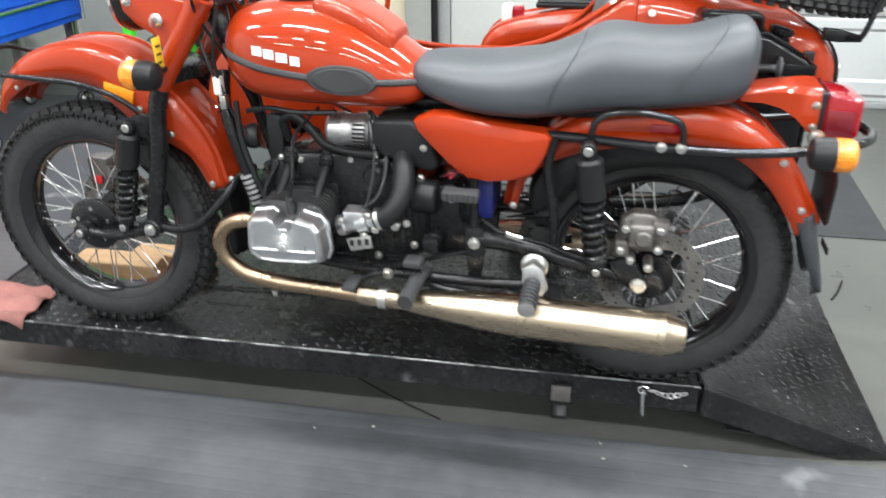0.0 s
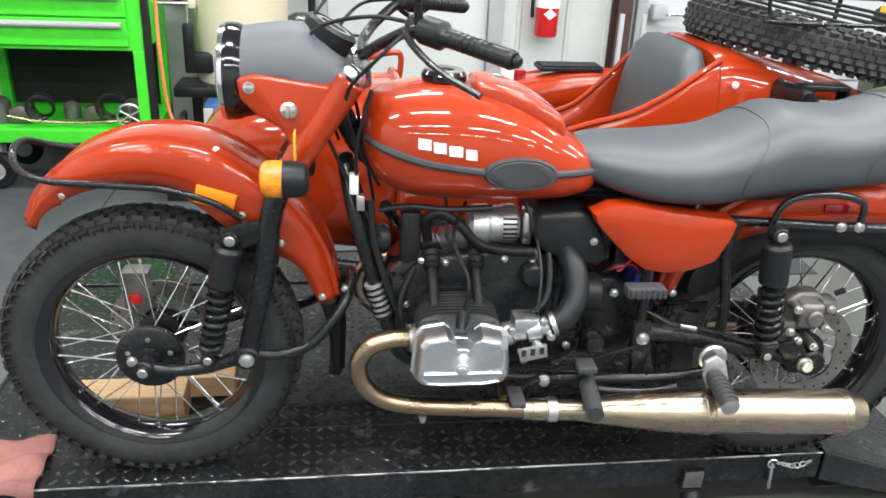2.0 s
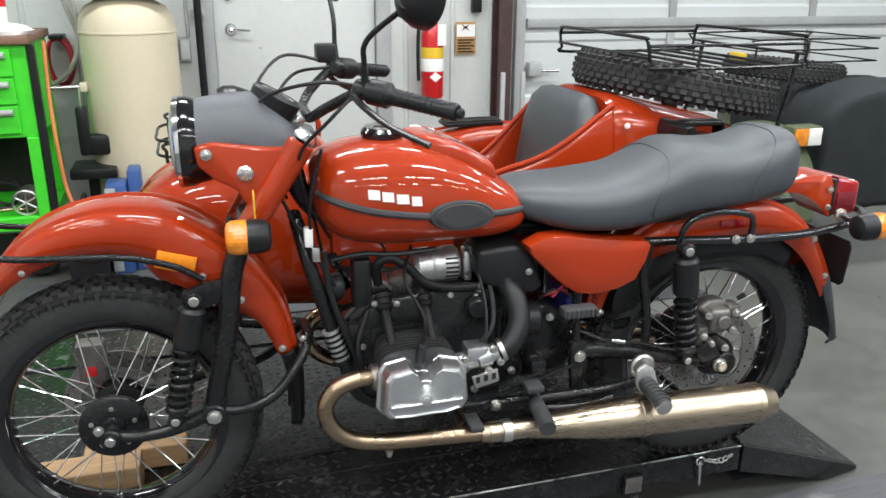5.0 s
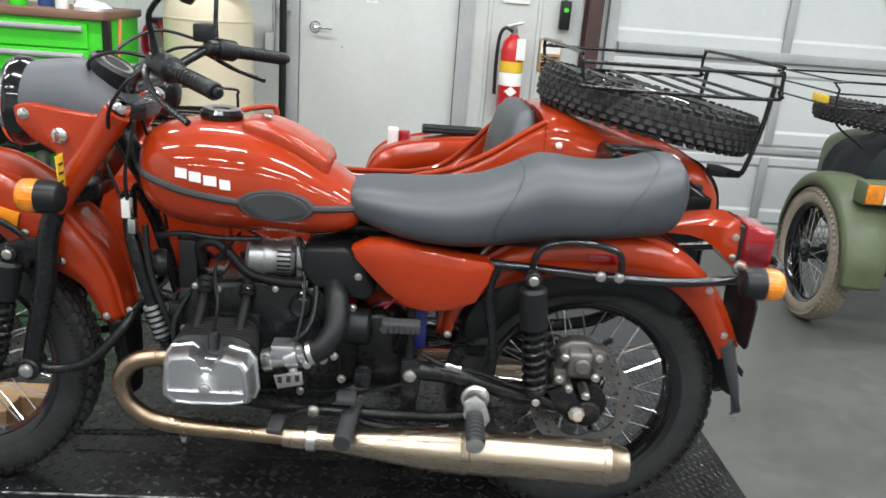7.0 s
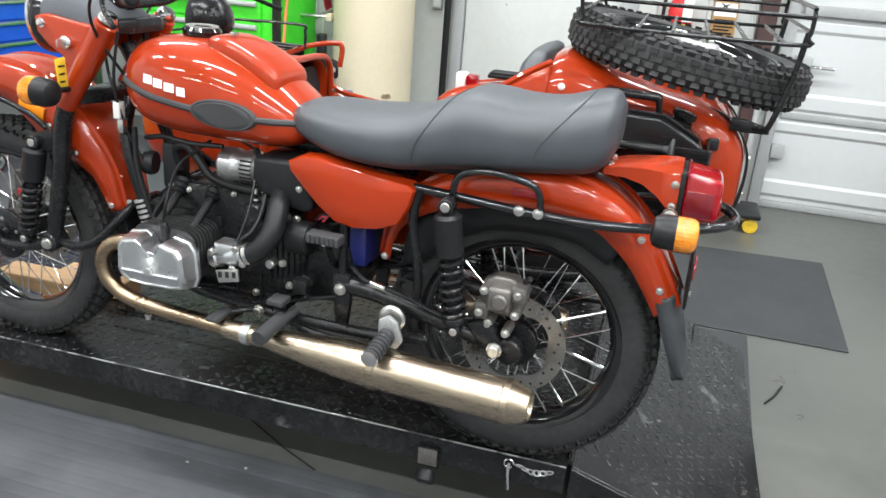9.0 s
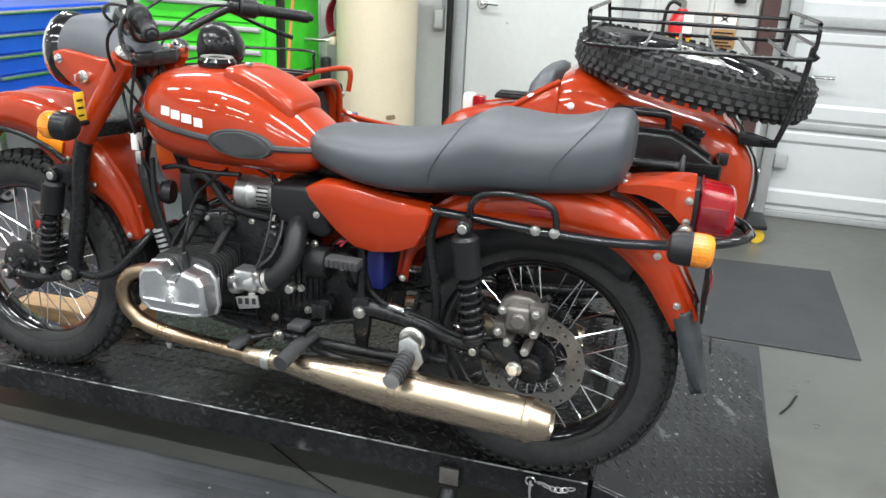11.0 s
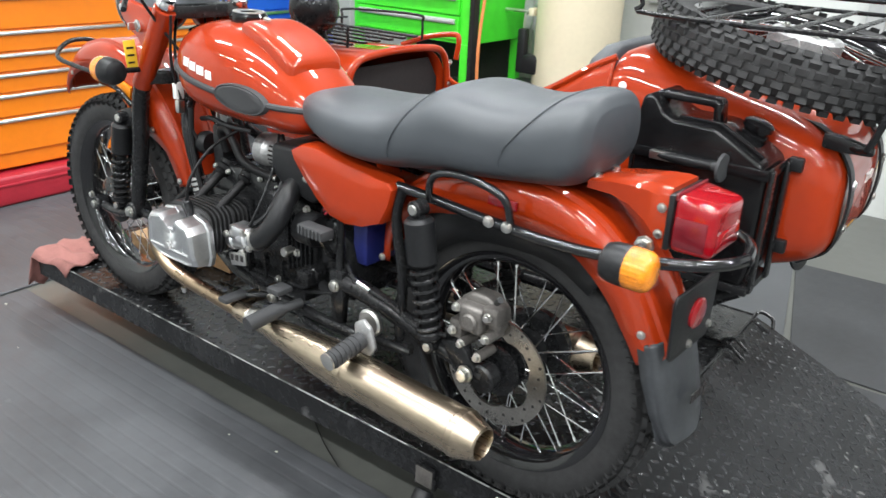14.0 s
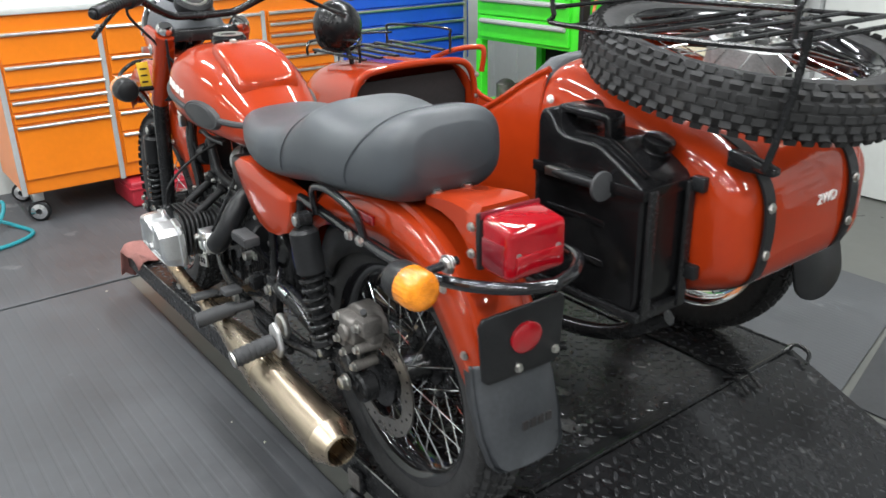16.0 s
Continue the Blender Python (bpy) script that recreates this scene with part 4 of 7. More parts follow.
for s in (-1, 1):
    b0 = Vector((-0.985, CY + s * 0.23, 1.39))
    stalk = [b0, b0 + Vector((-0.004, s * 0.01, 0.05)), b0 + Vector((0.0, s * 0.03, 0.10)), b0 + Vector((0.07, s * 0.075, 0.165))] if s < 0 else [b0, b0 + Vector((0.0, s * 0.01, 0.06)), b0 + Vector((0.0, s * 0.02, 0.12)), b0 + Vector((-0.01, s * 0.06, 0.20))]
    mir = part("mirror", tube(stalk, [0.011, 0.006, 0.006, 0.006], 8), SATIN, bar, "black round-backed mirror on a bent stalk")
    hc = stalk[-1] + Vector((0.03, s * 0.02, 0.02))
    way = Vector((0.92, -s * 0.35, -0.1)).normalized()
    hm = frame_to(hc, hc + way) @ pose(0, 0, 0)
    part("mirror_shell", lathe([(0, -0.055), (0.024, -0.052), (0.048, -0.038), (0.063, -0.013), (0.066, 0.004), (0.062, 0.008), (0, 0.008)], 28, hm @ Matrix.Diagonal((1.0, 1.0, 1.0, 1))), PLASTIC, mir)
    part("mirror_neck", tube([stalk[-1] - Vector((0.012, s * 0.010, 0.02)), stalk[-1], hc - way * 0.030], [0.0065, 0.012, 0.038], 14), PLASTIC, mir)
    part("mirror_glass", lathe([(0, 0.0085), (0.059, 0.0085), (0.059, 0.010), (0, 0.010)], 24, hm), MIRROR, mir)
# cables
for pts in (
    [(-1.0, -0.19, 1.385), (-1.06, -0.20, 1.33), (-1.12, -0.12, 1.24), (-1.10, -0.04, 1.12), (-1.05, -0.02, 1.02)],
    [(-0.99, -0.17, 1.392), (-1.08, -0.16, 1.40), (-1.18, -0.06, 1.36), (-1.20, 0.08, 1.28), (-1.14, 0.06, 1.10)],
    [(-1.0, 0.24, 1.39), (-1.10, 0.24, 1.37), (-1.16, 0.14, 1.28), (-1.12, 0.06, 1.14)],
    [(-1.0, 0.25, 1.40), (-1.13, 0.20, 1.42), (-1.21, 0.06, 1.32), (-1.17, -0.03, 1.16), (-1.09, -0.06, 0.98)],
    [(-1.07, -0.10, 1.25), (-1.10, -0.09, 1.12), (-1.09, -0.07, 1.0), (-1.04, -0.06, 0.90)],
    [(-1.12, 0.06, 1.27), (-1.09, 0.08, 1.12), (-1.06, 0.07, 0.95)],
):
    part("cable", tube(pts, 0.0042, 7), PLASTIC, bike)
part("cable_connector", box(-1.115, -1.095, -0.085, -0.06, 1.02, 1.065, 0.003), WHITE, bike, "white cable connector", m=Matrix.Identity(4))
part("cable_connector", box(-1.10, -1.082, -0.09, -0.07, 0.985, 1.02, 0.003), ZINC, bike)


# indicators
def indicator(p, way, stalk_to, label):
    p, way = Vector(p), Vector(way)
    m = frame_to(p, p + way)
    base = part("indicator", lathe([(0, -0.05), (0.020, -0.05), (0.031, -0.044), (0.036, -0.03), (0.037, 0.0), (0, 0.0)], 24, m), PLASTIC, bike, label)
    lens = lathe([(0.0365, 0.0), (0.0365, 0.012), (0.0365, 0.022), (0.0355, 0.032), (0.031, 0.040), (0.020, 0.044), (0, 0.045)], 112)
    for v in lens.verts:
        f = 1 + 0.010 * math.cos(28 * math.atan2(v.co.y, v.co.x))
        v.co.x, v.co.y = v.co.x * f, v.co.y * f
    part("lens", moved(lens, m), AMBER, base, "ribbed amber lens", angle=60)
    part("stalk", rod(p - way * 0.025, stalk_to, 0.008, 10), SATIN, base)
    bolt(base, Vector(stalk_to) + Vector((0, -0.012, 0)), (0, -1, 0), 0.009)
    return base


indicator((-1.242, CY - 0.228, 1.092), (-1, 0, 0), (-1.225, CY - 0.12, 1.088), "black front indicator with amber lens")
indicator((0.345, CY - 0.212, 0.995), (1, 0, 0), (0.325, CY - 0.10, 1.005), "black rear indicator with amber lens")

# fuel tank
TANK = [(-1.088, 0.045, 1.180, 1.105), (-1.075, 0.100, 1.205, 1.065), (-1.045, 0.138, 1.228, 1.030), (-0.99, 0.163, 1.243, 1.006), (-0.91, 0.171, 1.248, 0.997), (-0.82, 0.166, 1.238, 0.995), (-0.73, 0.150, 1.208, 0.994), (-0.65, 0.130, 1.160, 0.996), (-0.59, 0.106, 1.115, 1.012), (-0.566, 0.075, 1.09, 1.04)]
TROWS = smooth_rows(TANK, 4)
tank = part("fuel_tank", loft([super_ring(CY, w, zt, zb, x, 44, 2.5, 0.46) for x, w, zt, zb in TROWS]), RED, bike, "glossy terracotta teardrop fuel tank", angle=60)


def tank_side(x, z, out=0.0, side=-1):
    """The point on the tank's flank at a given place along it and height."""
    r = TROWS
    xs = [q[0] for q in r]
    w, zt, zb = (float(np.interp(x, xs, [q[k] for q in r])) for k in (1, 2, 3))
    zm = zb + (zt - zb) * 0.46
    f = min(0.99, abs((z - zm) / (zt - zm if z > zm else zm - zb)))
    return (x, CY + side * (w * (1 - f ** 2.5) ** (1 / 2.5) + out), z)


for side in (-1, 1):
    line = [tank_side(x, z, 0.001, side) for x, z in ((-1.078, 1.141), (-1.04, 1.130), (-0.97, 1.112), (-0.90, 1.100), (-0.83, 1.091), (-0.74, 1.083), (-0.65, 1.078), (-0.585, 1.076))]
    st = part("tank_strip", tube(line, 0.0085, 8), PADR, tank, "grey rubber strip")
    rows = []
    for f, o in ((1.0, -0.004), (1.0, 0.006), (0.93, 0.012), (0.86, 0.0105), (0.80, 0.0125)):
        ring = []
        for k in range(32):
            a = 2 * math.pi * k / 32
            x, z = -0.755 + 0.084 * f * math.cos(a), 1.084 + 0.037 * f * math.sin(a) - 0.02 * f * math.cos(a) * 0.3
            ring.append(tank_side(x, z, o, side))
        rows.append(ring)
    part("knee_pad", loft(rows), PADR, tank, "oval grey rubber knee pad")
    # the badge on the tank, as four plain white slanted shapes
    for k, (u, wd) in enumerate(((-0.974, 0.026), (-0.943, 0.026), (-0.911, 0.028), (-0.876, 0.023))):
        dz = -0.016 * (u + 0.972) / 0.08
        q = [(u, 1.1385 + dz), (u + wd, 1.1365 + dz), (u + wd - 0.004 + 0.003, 1.158 + dz), (u - 0.001, 1.160 + dz)]
        b = bmesh.new()
        b.faces.new([b.verts.new(tank_side(x, z, 0.0012, side)) for x, z in q])
        solid(part("badge_mark", b, WHITE, tank, "white badge mark", smooth=False), 0.0012)
cap = part("filler_cap", lathe([(0, -0.015), (0.045, -0.015), (0.05, 0.002), (0.05, 0.012), (0.043, 0.020), (0.030, 0.022), (0.028, 0.018), (0, 0.018)], 32, pose(-0.912, CY, 1.249, 0, 2, 0)), GLOSSB, tank, "black fuel filler cap")
part("cap_ring", lathe([(0.022, 0.019), (0.042, 0.0205), (0.042, 0.0225), (0.022, 0.0215)], 28, pose(-0.912, CY, 1.249, 0, 2, 0), closed=True), ZINC, cap)
LIDS = [(-0.852, 0.062, 1.248, 1.20), (-0.842, 0.078, 1.258, 1.20), (-0.80, 0.086, 1.256, 1.19), (-0.74, 0.090, 1.236, 1.18), (-0.69, 0.091, 1.210, 1.15), (-0.658, 0.087, 1.188, 1.13), (-0.648, 0.075, 1.172, 1.12)]
lid = part("toolbox_lid", loft([super_ring(CY, w, zt, zb, x, 32, 5.0, 0.4) for x, w, zt, zb in smooth_rows(LIDS, 4)]), RED, tank, "raised terracotta toolbox lid")
part("lid_lock", lathe([(0, 0), (0.010, 0), (0.010, 0.004), (0.006, 0.006), (0, 0.005)], 16, frame_to((-0.80, CY - 0.03, 1.262), (-0.78, CY - 0.03, 1.36))), ZINC, lid)

# saddle
SEAT = [(-0.612, 0.058, 1.108, 1.075), (-0.59, 0.102, 1.122, 1.05), (-0.54, 0.131, 1.13, 1.028), (-0.46, 0.155, 1.134, 1.008), (-0.37, 0.167, 1.14, 1.0), (-0.29, 0.158, 1.15, 1.0), (-0.22, 0.16, 1.176, 1.012), (-0.16, 0.16, 1.206, 1.02), (-0.11, 0.16, 1.21, 1.026), (-0.04, 0.158, 1.203, 1.032), (0.04, 0.148, 1.207, 1.04), (0.11, 0.142, 1.228, 1.048), (0.145, 0.134, 1.235, 1.056), (0.170, 0.120, 1.231, 1.078), (0.186, 0.094, 1.208, 1.112)]
rows = []
for x, w, zt, zb in smooth_rows(SEAT, 5):
    ring = super_ring(CY, w, zt, zb, x, 48, 3.0, 0.42)
    dip = 0.020 * math.exp(-((x + 0.42) / 0.12) ** 2)
    rows.append([(a, b_, c - dip * max(0.0, (c - zb) / (zt - zb) - 0.5) * (1 - ((b_ - CY) / w) ** 2 * 0.6)) for a, b_, c in ring])
seat = part("seat", loft(rows), SEATV, bike, "grey vinyl two-step saddle", angle=70)


def seat_pt(x, a, out=0.0012):
    """A point on the saddle's skin at a place along it and an angle round its section."""
    w, zt, zb = (float(np.interp(x, [q[0] for q in SEAT], [q[k] for q in SEAT])) for k in (1, 2, 3))
    zm = zb + (zt - zb) * 0.42
    c, n = math.cos(a), math.sin(a)
    return (x, CY + (w + out) * math.copysign(abs(c) ** (2 / 3), c), zm + ((zt - zm if n > 0 else zm - zb) + out) * math.copysign(abs(n) ** (2 / 3), n))


for xa, xb in ((0.02, 0.118), (-0.262, -0.195)):
    pts = [seat_pt(xa + (xb - xa) * max(0.0, math.sin(a)) ** 0.8, a) for a in np.linspace(radians(195), radians(-15), 36)]
    part("seam", tube(pts, 0.0013, 6, smooth=False), SEATV, seat)
part("seat_pan", box(-0.50, -0.10, CY - 0.09, CY + 0.09, 1.005, 1.04, 0.012), PLASTIC, seat)

# side cover below the saddle
COVER = [(-0.585, 0.992), (-0.545, 1.012), (-0.495, 1.014), (-0.40, 0.998), (-0.265, 0.982), (-0.252, 0.968), (-0.262, 0.93), (-0.288, 0.880), (-0.34, 0.858), (-0.40, 0.850), (-0.452, 0.858), (-0.50, 0.892), (-0.545, 0.936), (-0.578, 0.972)]
for s in (-1, 1):
    y = CY + s * 0.145
    cx, cz = -0.42, 0.935
    rows = []
    for f, o in ((1.0, -0.045), (1.0, -0.004), (0.97, 0.003), (0.90, 0.006), (0.5, 0.009), (0.1, 0.010)):
        rows.append([(cx + (x - cx) * f, y + s * o, cz + (z - cz) * f) for x, z in COVER])
    part("side_cover", loft(rows), RED, bike, "terracotta side cover panel", angle=35)

# frame
fr = part("frame", tube([(-1.15, CY, 1.20), (-1.05, CY, 1.06), (-0.80, CY, 1.02), (-0.30, CY, 0.985)], 0.024, 12), SATIN, bike, "black tubular steel frame")
for s in (-1, 1):
    y = CY + s * 0.085
    part("down_tube", tube([(-1.125, CY + s * 0.03, 1.06), (-1.10, y, 0.95), (-1.04, y, 0.74), (-1.00, y, 0.62), (-0.93, y, 0.585)], 0.017, 12), SATIN, fr)
    part("cradle_tube", tube([(-0.97, y, 0.59), (-0.85, y - s * -0.03, 0.575), (-0.64, CY + s * 0.14, 0.573), (-0.34, CY + s * 0.14, 0.572), (-0.20, CY + s * 0.13, 0.59)], 0.0145, 12), SATIN, fr)
    part("rear_upright", tube([(-0.245, CY + s * 0.125, 0.968), (-0.258, CY + s * 0.125, 0.89), (-0.235, CY + s * 0.125, 0.75), (-0.24, CY + s * 0.125, 0.60)], 0.012, 10), SATIN, fr)
    part("pivot_plate", slab([(-0.455, 0.72), (-0.41, 0.72), (-0.405, 0.66), (-0.415, 0.575), (-0.445, 0.575), (-0.455, 0.66)], CY + s * 0.135 - 0.012, CY + s * 0.135 + 0.012, 0.006), SATIN, fr)
    part("seat_strut", tube([(-0.435, CY + s * 0.13, 0.70), (-0.44, CY + s * 0.12, 0.85), (-0.46, CY + s * 0.10, 0.98)], 0.011, 10), SATIN, fr)
    bolt(fr, (-0.432, CY + s * 0.149, 0.683), (0, s, 0), 0.012, 0.012)
    bolt(fr, (-0.66, CY + s * 0.155, 0.577), (0, s, 0), 0.012, 0.014)
rail = [(-0.30, CY - 0.118, 0.972), (-0.16, CY - 0.118, 0.966), (0.0, CY - 0.122, 0.958), (0.16, CY - 0.13, 0.958), (0.30, CY - 0.135, 0.972), (0.40, CY - 0.115, 0.985), (0.452, CY - 0.06, 0.985), (0.468, CY, 0.982)]
part("tail_rail", tube(mirrored_pts(rail), 0.0115, 12), GLOSSB, fr, "black tail rail looping behind the tail lamp")
for s in (-1, 1):
    part("grab_handle", tube([(-0.165, CY + s * 0.128, 0.962), (-0.155, CY + s * 0.138, 1.01), (-0.125, CY + s * 0.145, 1.036), (-0.06, CY + s * 0.145, 1.044), (0.015, CY + s * 0.145, 1.032), (0.04, CY + s * 0.138, 1.01), (0.046, CY + s * 0.128, 0.966)], 0.0085, 10), GLOSSB, fr, "black tubular grab handle")
    for x in (-0.002, 0.042):
        bolt(fr, (x, CY + s * 0.134, 0.962), (0, s, 0), 0.0095, 0.010)
    shock(bike, (-0.164, CY + s * 0.165, 0.955), (-0.124, CY + s * 0.150, 0.640), "black rear shock absorber with exposed coil spring", r=0.033)

# swing arm, caliper and drive
for s in (-1, 1):
    y = CY + s * 0.125
    arm = part("swing_arm", tube([(-0.44, y, 0.690), (-0.33, y, 0.680), (-0.18, y, 0.645), (-0.08, y, 0.622), (0.012, y, 0.605)], [0.026, 0.024, 0.022, 0.02, 0.024], 12), SATIN, bike)
    part("axle_lug", rod((0.01, y - 0.02, 0.603), (0.01, y + 0.02, 0.603), 0.034, 18, chamfer=0.005), SATIN, arm)
    bolt(arm, (-0.02, y + s * 0.03, 0.612), (0, s, 0), 0.015, 0.020)
    bolt(arm, (-0.122, y + s * 0.025, 0.636), (0, s, 0), 0.010, 0.012)
cal = part("brake_caliper", slab([(-0.075, 0.765), (-0.045, 0.785), (0.0, 0.785), (0.03, 0.76), (0.035, 0.72), (0.015, 0.685), (-0.05, 0.685), (-0.078, 0.72)], CY - 0.118, CY - 0.07, 0.008, 3), CALIP, bike, "grimy grey rear brake caliper")
part("piston_housing", box(-0.055, 0.005, CY - 0.150, CY - 0.112, 0.705, 0.768, 0.010, 3), CALIP, cal)
part("piston_housing", rod((-0.02, CY - 0.148, 0.735), (-0.02, CY - 0.160, 0.735), 0.020, 16, chamfer=0.004), CALIP, cal)
part("bridge_block", box(-0.085, -0.05, CY - 0.14, CY - 0.09, 0.675, 0.72, 0.007), CALIP, cal)
part("bridge_block", box(0.0, 0.04, CY - 0.14, CY - 0.09, 0.735, 0.775, 0.007), CALIP, cal)
for x, z in ((-0.07, 0.697), (-0.062, 0.755), (0.02, 0.757), (0.018, 0.705), (-0.045, 0.672), (0.0, 0.655)):
    bolt(cal, (x, CY - 0.143, z), (0, -1, 0), 0.008, 0.012)
    part("bolt_boss", rod((x, CY - 0.145, z), (x, CY - 0.09, z), 0.012, 12), CALIP, cal)
part("bleed_cap", rod((0.03, CY - 0.13, 0.79), (0.045, CY - 0.14, 0.805), 0.007, 10), PLASTIC, cal, "black rubber bleed cap")
part("caliper_arm", slab([(-0.10, 0.665), (-0.04, 0.68), (0.0, 0.62), (-0.02, 0.59), (-0.06, 0.60)], CY - 0.15, CY - 0.12, 0.008), SATIN, cal)
part("brake_hose", tube([(-0.08, CY - 0.15, 0.68), (-0.16, CY - 0.155, 0.672), (-0.26, CY - 0.15, 0.70), (-0.36, CY - 0.15, 0.72), (-0.42, CY - 0.12, 0.74)], 0.0055, 8), SATIN, bike)
part("hose_fitting", rod((-0.35, CY - 0.152, 0.719), (-0.31, CY - 0.152, 0.711), 0.008, 10), CHROME, bike)
part("final_drive", lathe([(0, 0), (0.085, 0), (0.095, 0.02), (0.085, 0.05), (0.05, 0.07), (0, 0.075)], 28, frame_to(RA + Vector((0, 0.05, 0)), RA + Vector((0, 1, 0)))), SATIN, bike, "black final drive housing")

# engine
eng = part("engine", slab([(-1.02, 0.68), (-1.01, 0.80), (-0.95, 0.865), (-0.80, 0.885), (-0.66, 0.875), (-0.60, 0.83), (-0.56, 0.76), (-0.56, 0.62), (-0.62, 0.585), (-0.92, 0.575), (-0.99, 0.61)], CY - 0.095, CY + 0.095, 0.018, 3), SATIN, bike, "black flat-twin engine with bare alloy cylinder heads")
part("front_cover", slab([(-1.035, 0.70), (-1.03, 0.81), (-0.96, 0.875), (-0.90, 0.88), (-0.90, 0.62), (-0.98, 0.62)], CY - 0.075, CY + 0.075, 0.014), GLOSSB, eng)
part("gearbox", slab([(-0.585, 0.80), (-0.50, 0.815), (-0.44, 0.77), (-0.415, 0.68), (-0.44, 0.61), (-0.57, 0.60)], CY - 0.085, CY + 0.085, 0.014), SATIN, eng)
part("sump", box(-0.93, -0.62, CY - 0.08, CY + 0.08, 0.545, 0.585, 0.012), SATIN, eng)
for s in (-1, 1):
    X0, X1, Z0, Z1 = -0.972, -0.788, 0.668, 0.800
    cx, cz = (X0 + X1) / 2, (Z0 + Z1) / 2
    part("cylinder_barrel", rod((cx, CY + s * 0.09, cz), (cx, CY + s * 0.24, cz), 0.052, 24), SATIN, eng)
    for k in range(11):
        f = 0.105 + 0.0135 * k
        g = 1.0 if k > 4 else 0.86
        pl = [(cx + (X1 - X0) / 2 * g * math.copysign(abs(math.cos(a)) ** 0.5, math.cos(a)), cz + (Z1 - Z0) / 2 * g * math.copysign(abs(math.sin(a)) ** 0.5, math.sin(a))) for a in np.linspace(0, 2 * math.pi, 24, endpoint=False)]
        y0 = CY + s * f
        part("cooling_fin", slab(pl, y0 - 0.0028, y0 + 0.0028, 0, 1), FINM, eng)
    # rocker cover: bevelled outline with a notch for the plug
    out = [(-0.105, -0.042), (-0.098, 0.042), (-0.086, 0.058), (-0.040, 0.066), (-0.026, 0.056), (-0.014, 0.034), (0.012, 0.032), (0.026, 0.054), (0.040, 0.064), (0.084, 0.054), (0.098, 0.036), (0.105, -0.030), (0.096, -0.052), (0.06, -0.062), (-0.04, -0.066), (-0.088, -0.062)]
    rx, rz = -0.876, 0.717
    fine = [(u + (u2 - u) * k / 4, v + (v2 - v) * k / 4) for (u, v), (u2, v2) in zip(out, out[1:] + out[:1]) for k in range(4)]

    def crest(u, v, f, o):
        """The cover's face: a level upper part, a crease, and a lower part that falls away; a valley leads to the plug."""
        d = o
        if o > 0.03:
            d -= 0.45 * max(0.0, -0.020 - v) + 0.014 * math.exp(-(u / 0.020) ** 2) * min(1.0, max(0.0, (v + 0.012) / 0.03))
        return (rx + u, CY + s * (0.245 + d), rz + v)

    rows = []
    for f, o in ((1.0, 0.0), (1.02, 0.006), (1.02, 0.014), (0.97, 0.017), (0.965, 0.048), (0.94, 0.060), (0.89, 0.068), (0.83, 0.070), (0.79, 0.0655), (0.64, 0.066), (0.50, 0.0665), (0.36, 0.067), (0.22, 0.067), (0.08, 0.067)):
        rows.append([crest(u * f, v * f * 1.08, f, o) for u, v in fine])
    rc = part("rocker_cover", loft(rows), ALU, eng, "polished alloy rocker cover", angle=18)
    part("cover_rib", tube([crest(u, -0.021 + 0.02 * u, 0.5, 0.0685) for u in np.linspace(-0.082, 0.082, 12)], 0.0032, 6), ALU, rc)
    bolt(rc, (rx - 0.002, CY + s * 0.310, rz - 0.014), (0, s, 0), 0.011, 0.010, material=CAST)
    part("spark_plug_cap", rod((rx, CY + s * 0.235, rz + 0.050), (rx + 0.004, CY + s * 0.255, rz + 0.100), 0.014, 14, r2=0.011, chamfer=0.003), PLASTIC, eng)
    part("plug_lead", tube([(rx + 0.004, CY + s * 0.255, rz + 0.095), (rx + 0.01, CY + s * 0.24, rz + 0.16), (rx - 0.015, CY + s * 0.15, rz + 0.22), (rx + 0.02, CY + s * 0.06, rz + 0.27)], 0.0042, 8), MATTB, eng)
    for u in (-0.055, 0.045):
        part("pushrod_tube", rod((rx + u, CY + s * 0.10, 0.845), (rx + u, CY + s * 0.19, 0.785), 0.012, 12), MATTB, eng)
    for u in (-0.055, 0.045):
        part("rubber_boot", lathe([(0, 0), (0.023, 0), (0.019, 0.010), (0.023, 0.016), (0.018, 0.026), (0.021, 0.032), (0.015, 0.04), (0, 0.04)], 16, frame_to((rx + u, CY + s * 0.075, 0.868), (rx + u, CY + s * 0.12, 0.83))), MATTB, eng)
    # intake side
    part("throttle_body", lathe([(0, 0), (0.027, 0), (0.027, 0.02), (0.022, 0.024), (0.022, 0.05), (0.029, 0.055), (0.029, 0.085), (0.022, 0.088), (0.022, 0.105), (0, 0.105)], 20, frame_to((-0.772, CY + s * 0.185, 0.718), (-0.672, CY + s * 0.195, 0.748))), ALU, eng, "bare alloy throttle body")
    part("injector_block", box(-0.755, -0.70, CY + s * 0.19 - 0.026, CY + s * 0.19 + 0.026, 0.735, 0.772, 0.006), ALU, eng)
    part("linkage_plate", slab([(-0.745, 0.70), (-0.68, 0.715), (-0.675, 0.682), (-0.735, 0.668)], CY + s * 0.222 - 0.004, CY + s * 0.222 + 0.004, 0.002), ZINC, eng)
    for u in range(3):
        part("linkage_slot", box(-0.735 + u * 0.02, -0.725 + u * 0.02, CY + s * 0.2265 - 0.001, CY + s * 0.2265 + 0.001, 0.684 + u * 0.003, 0.70 + u * 0.003, 0), DARK, eng, smooth=False)
    for x, z in ((-0.76, 0.745), (-0.69, 0.765), (-0.70, 0.71), (-0.67, 0.73)):
        bolt(eng, (x, CY + s * 0.216, z), (0, s, 0), 0.008, 0.009)
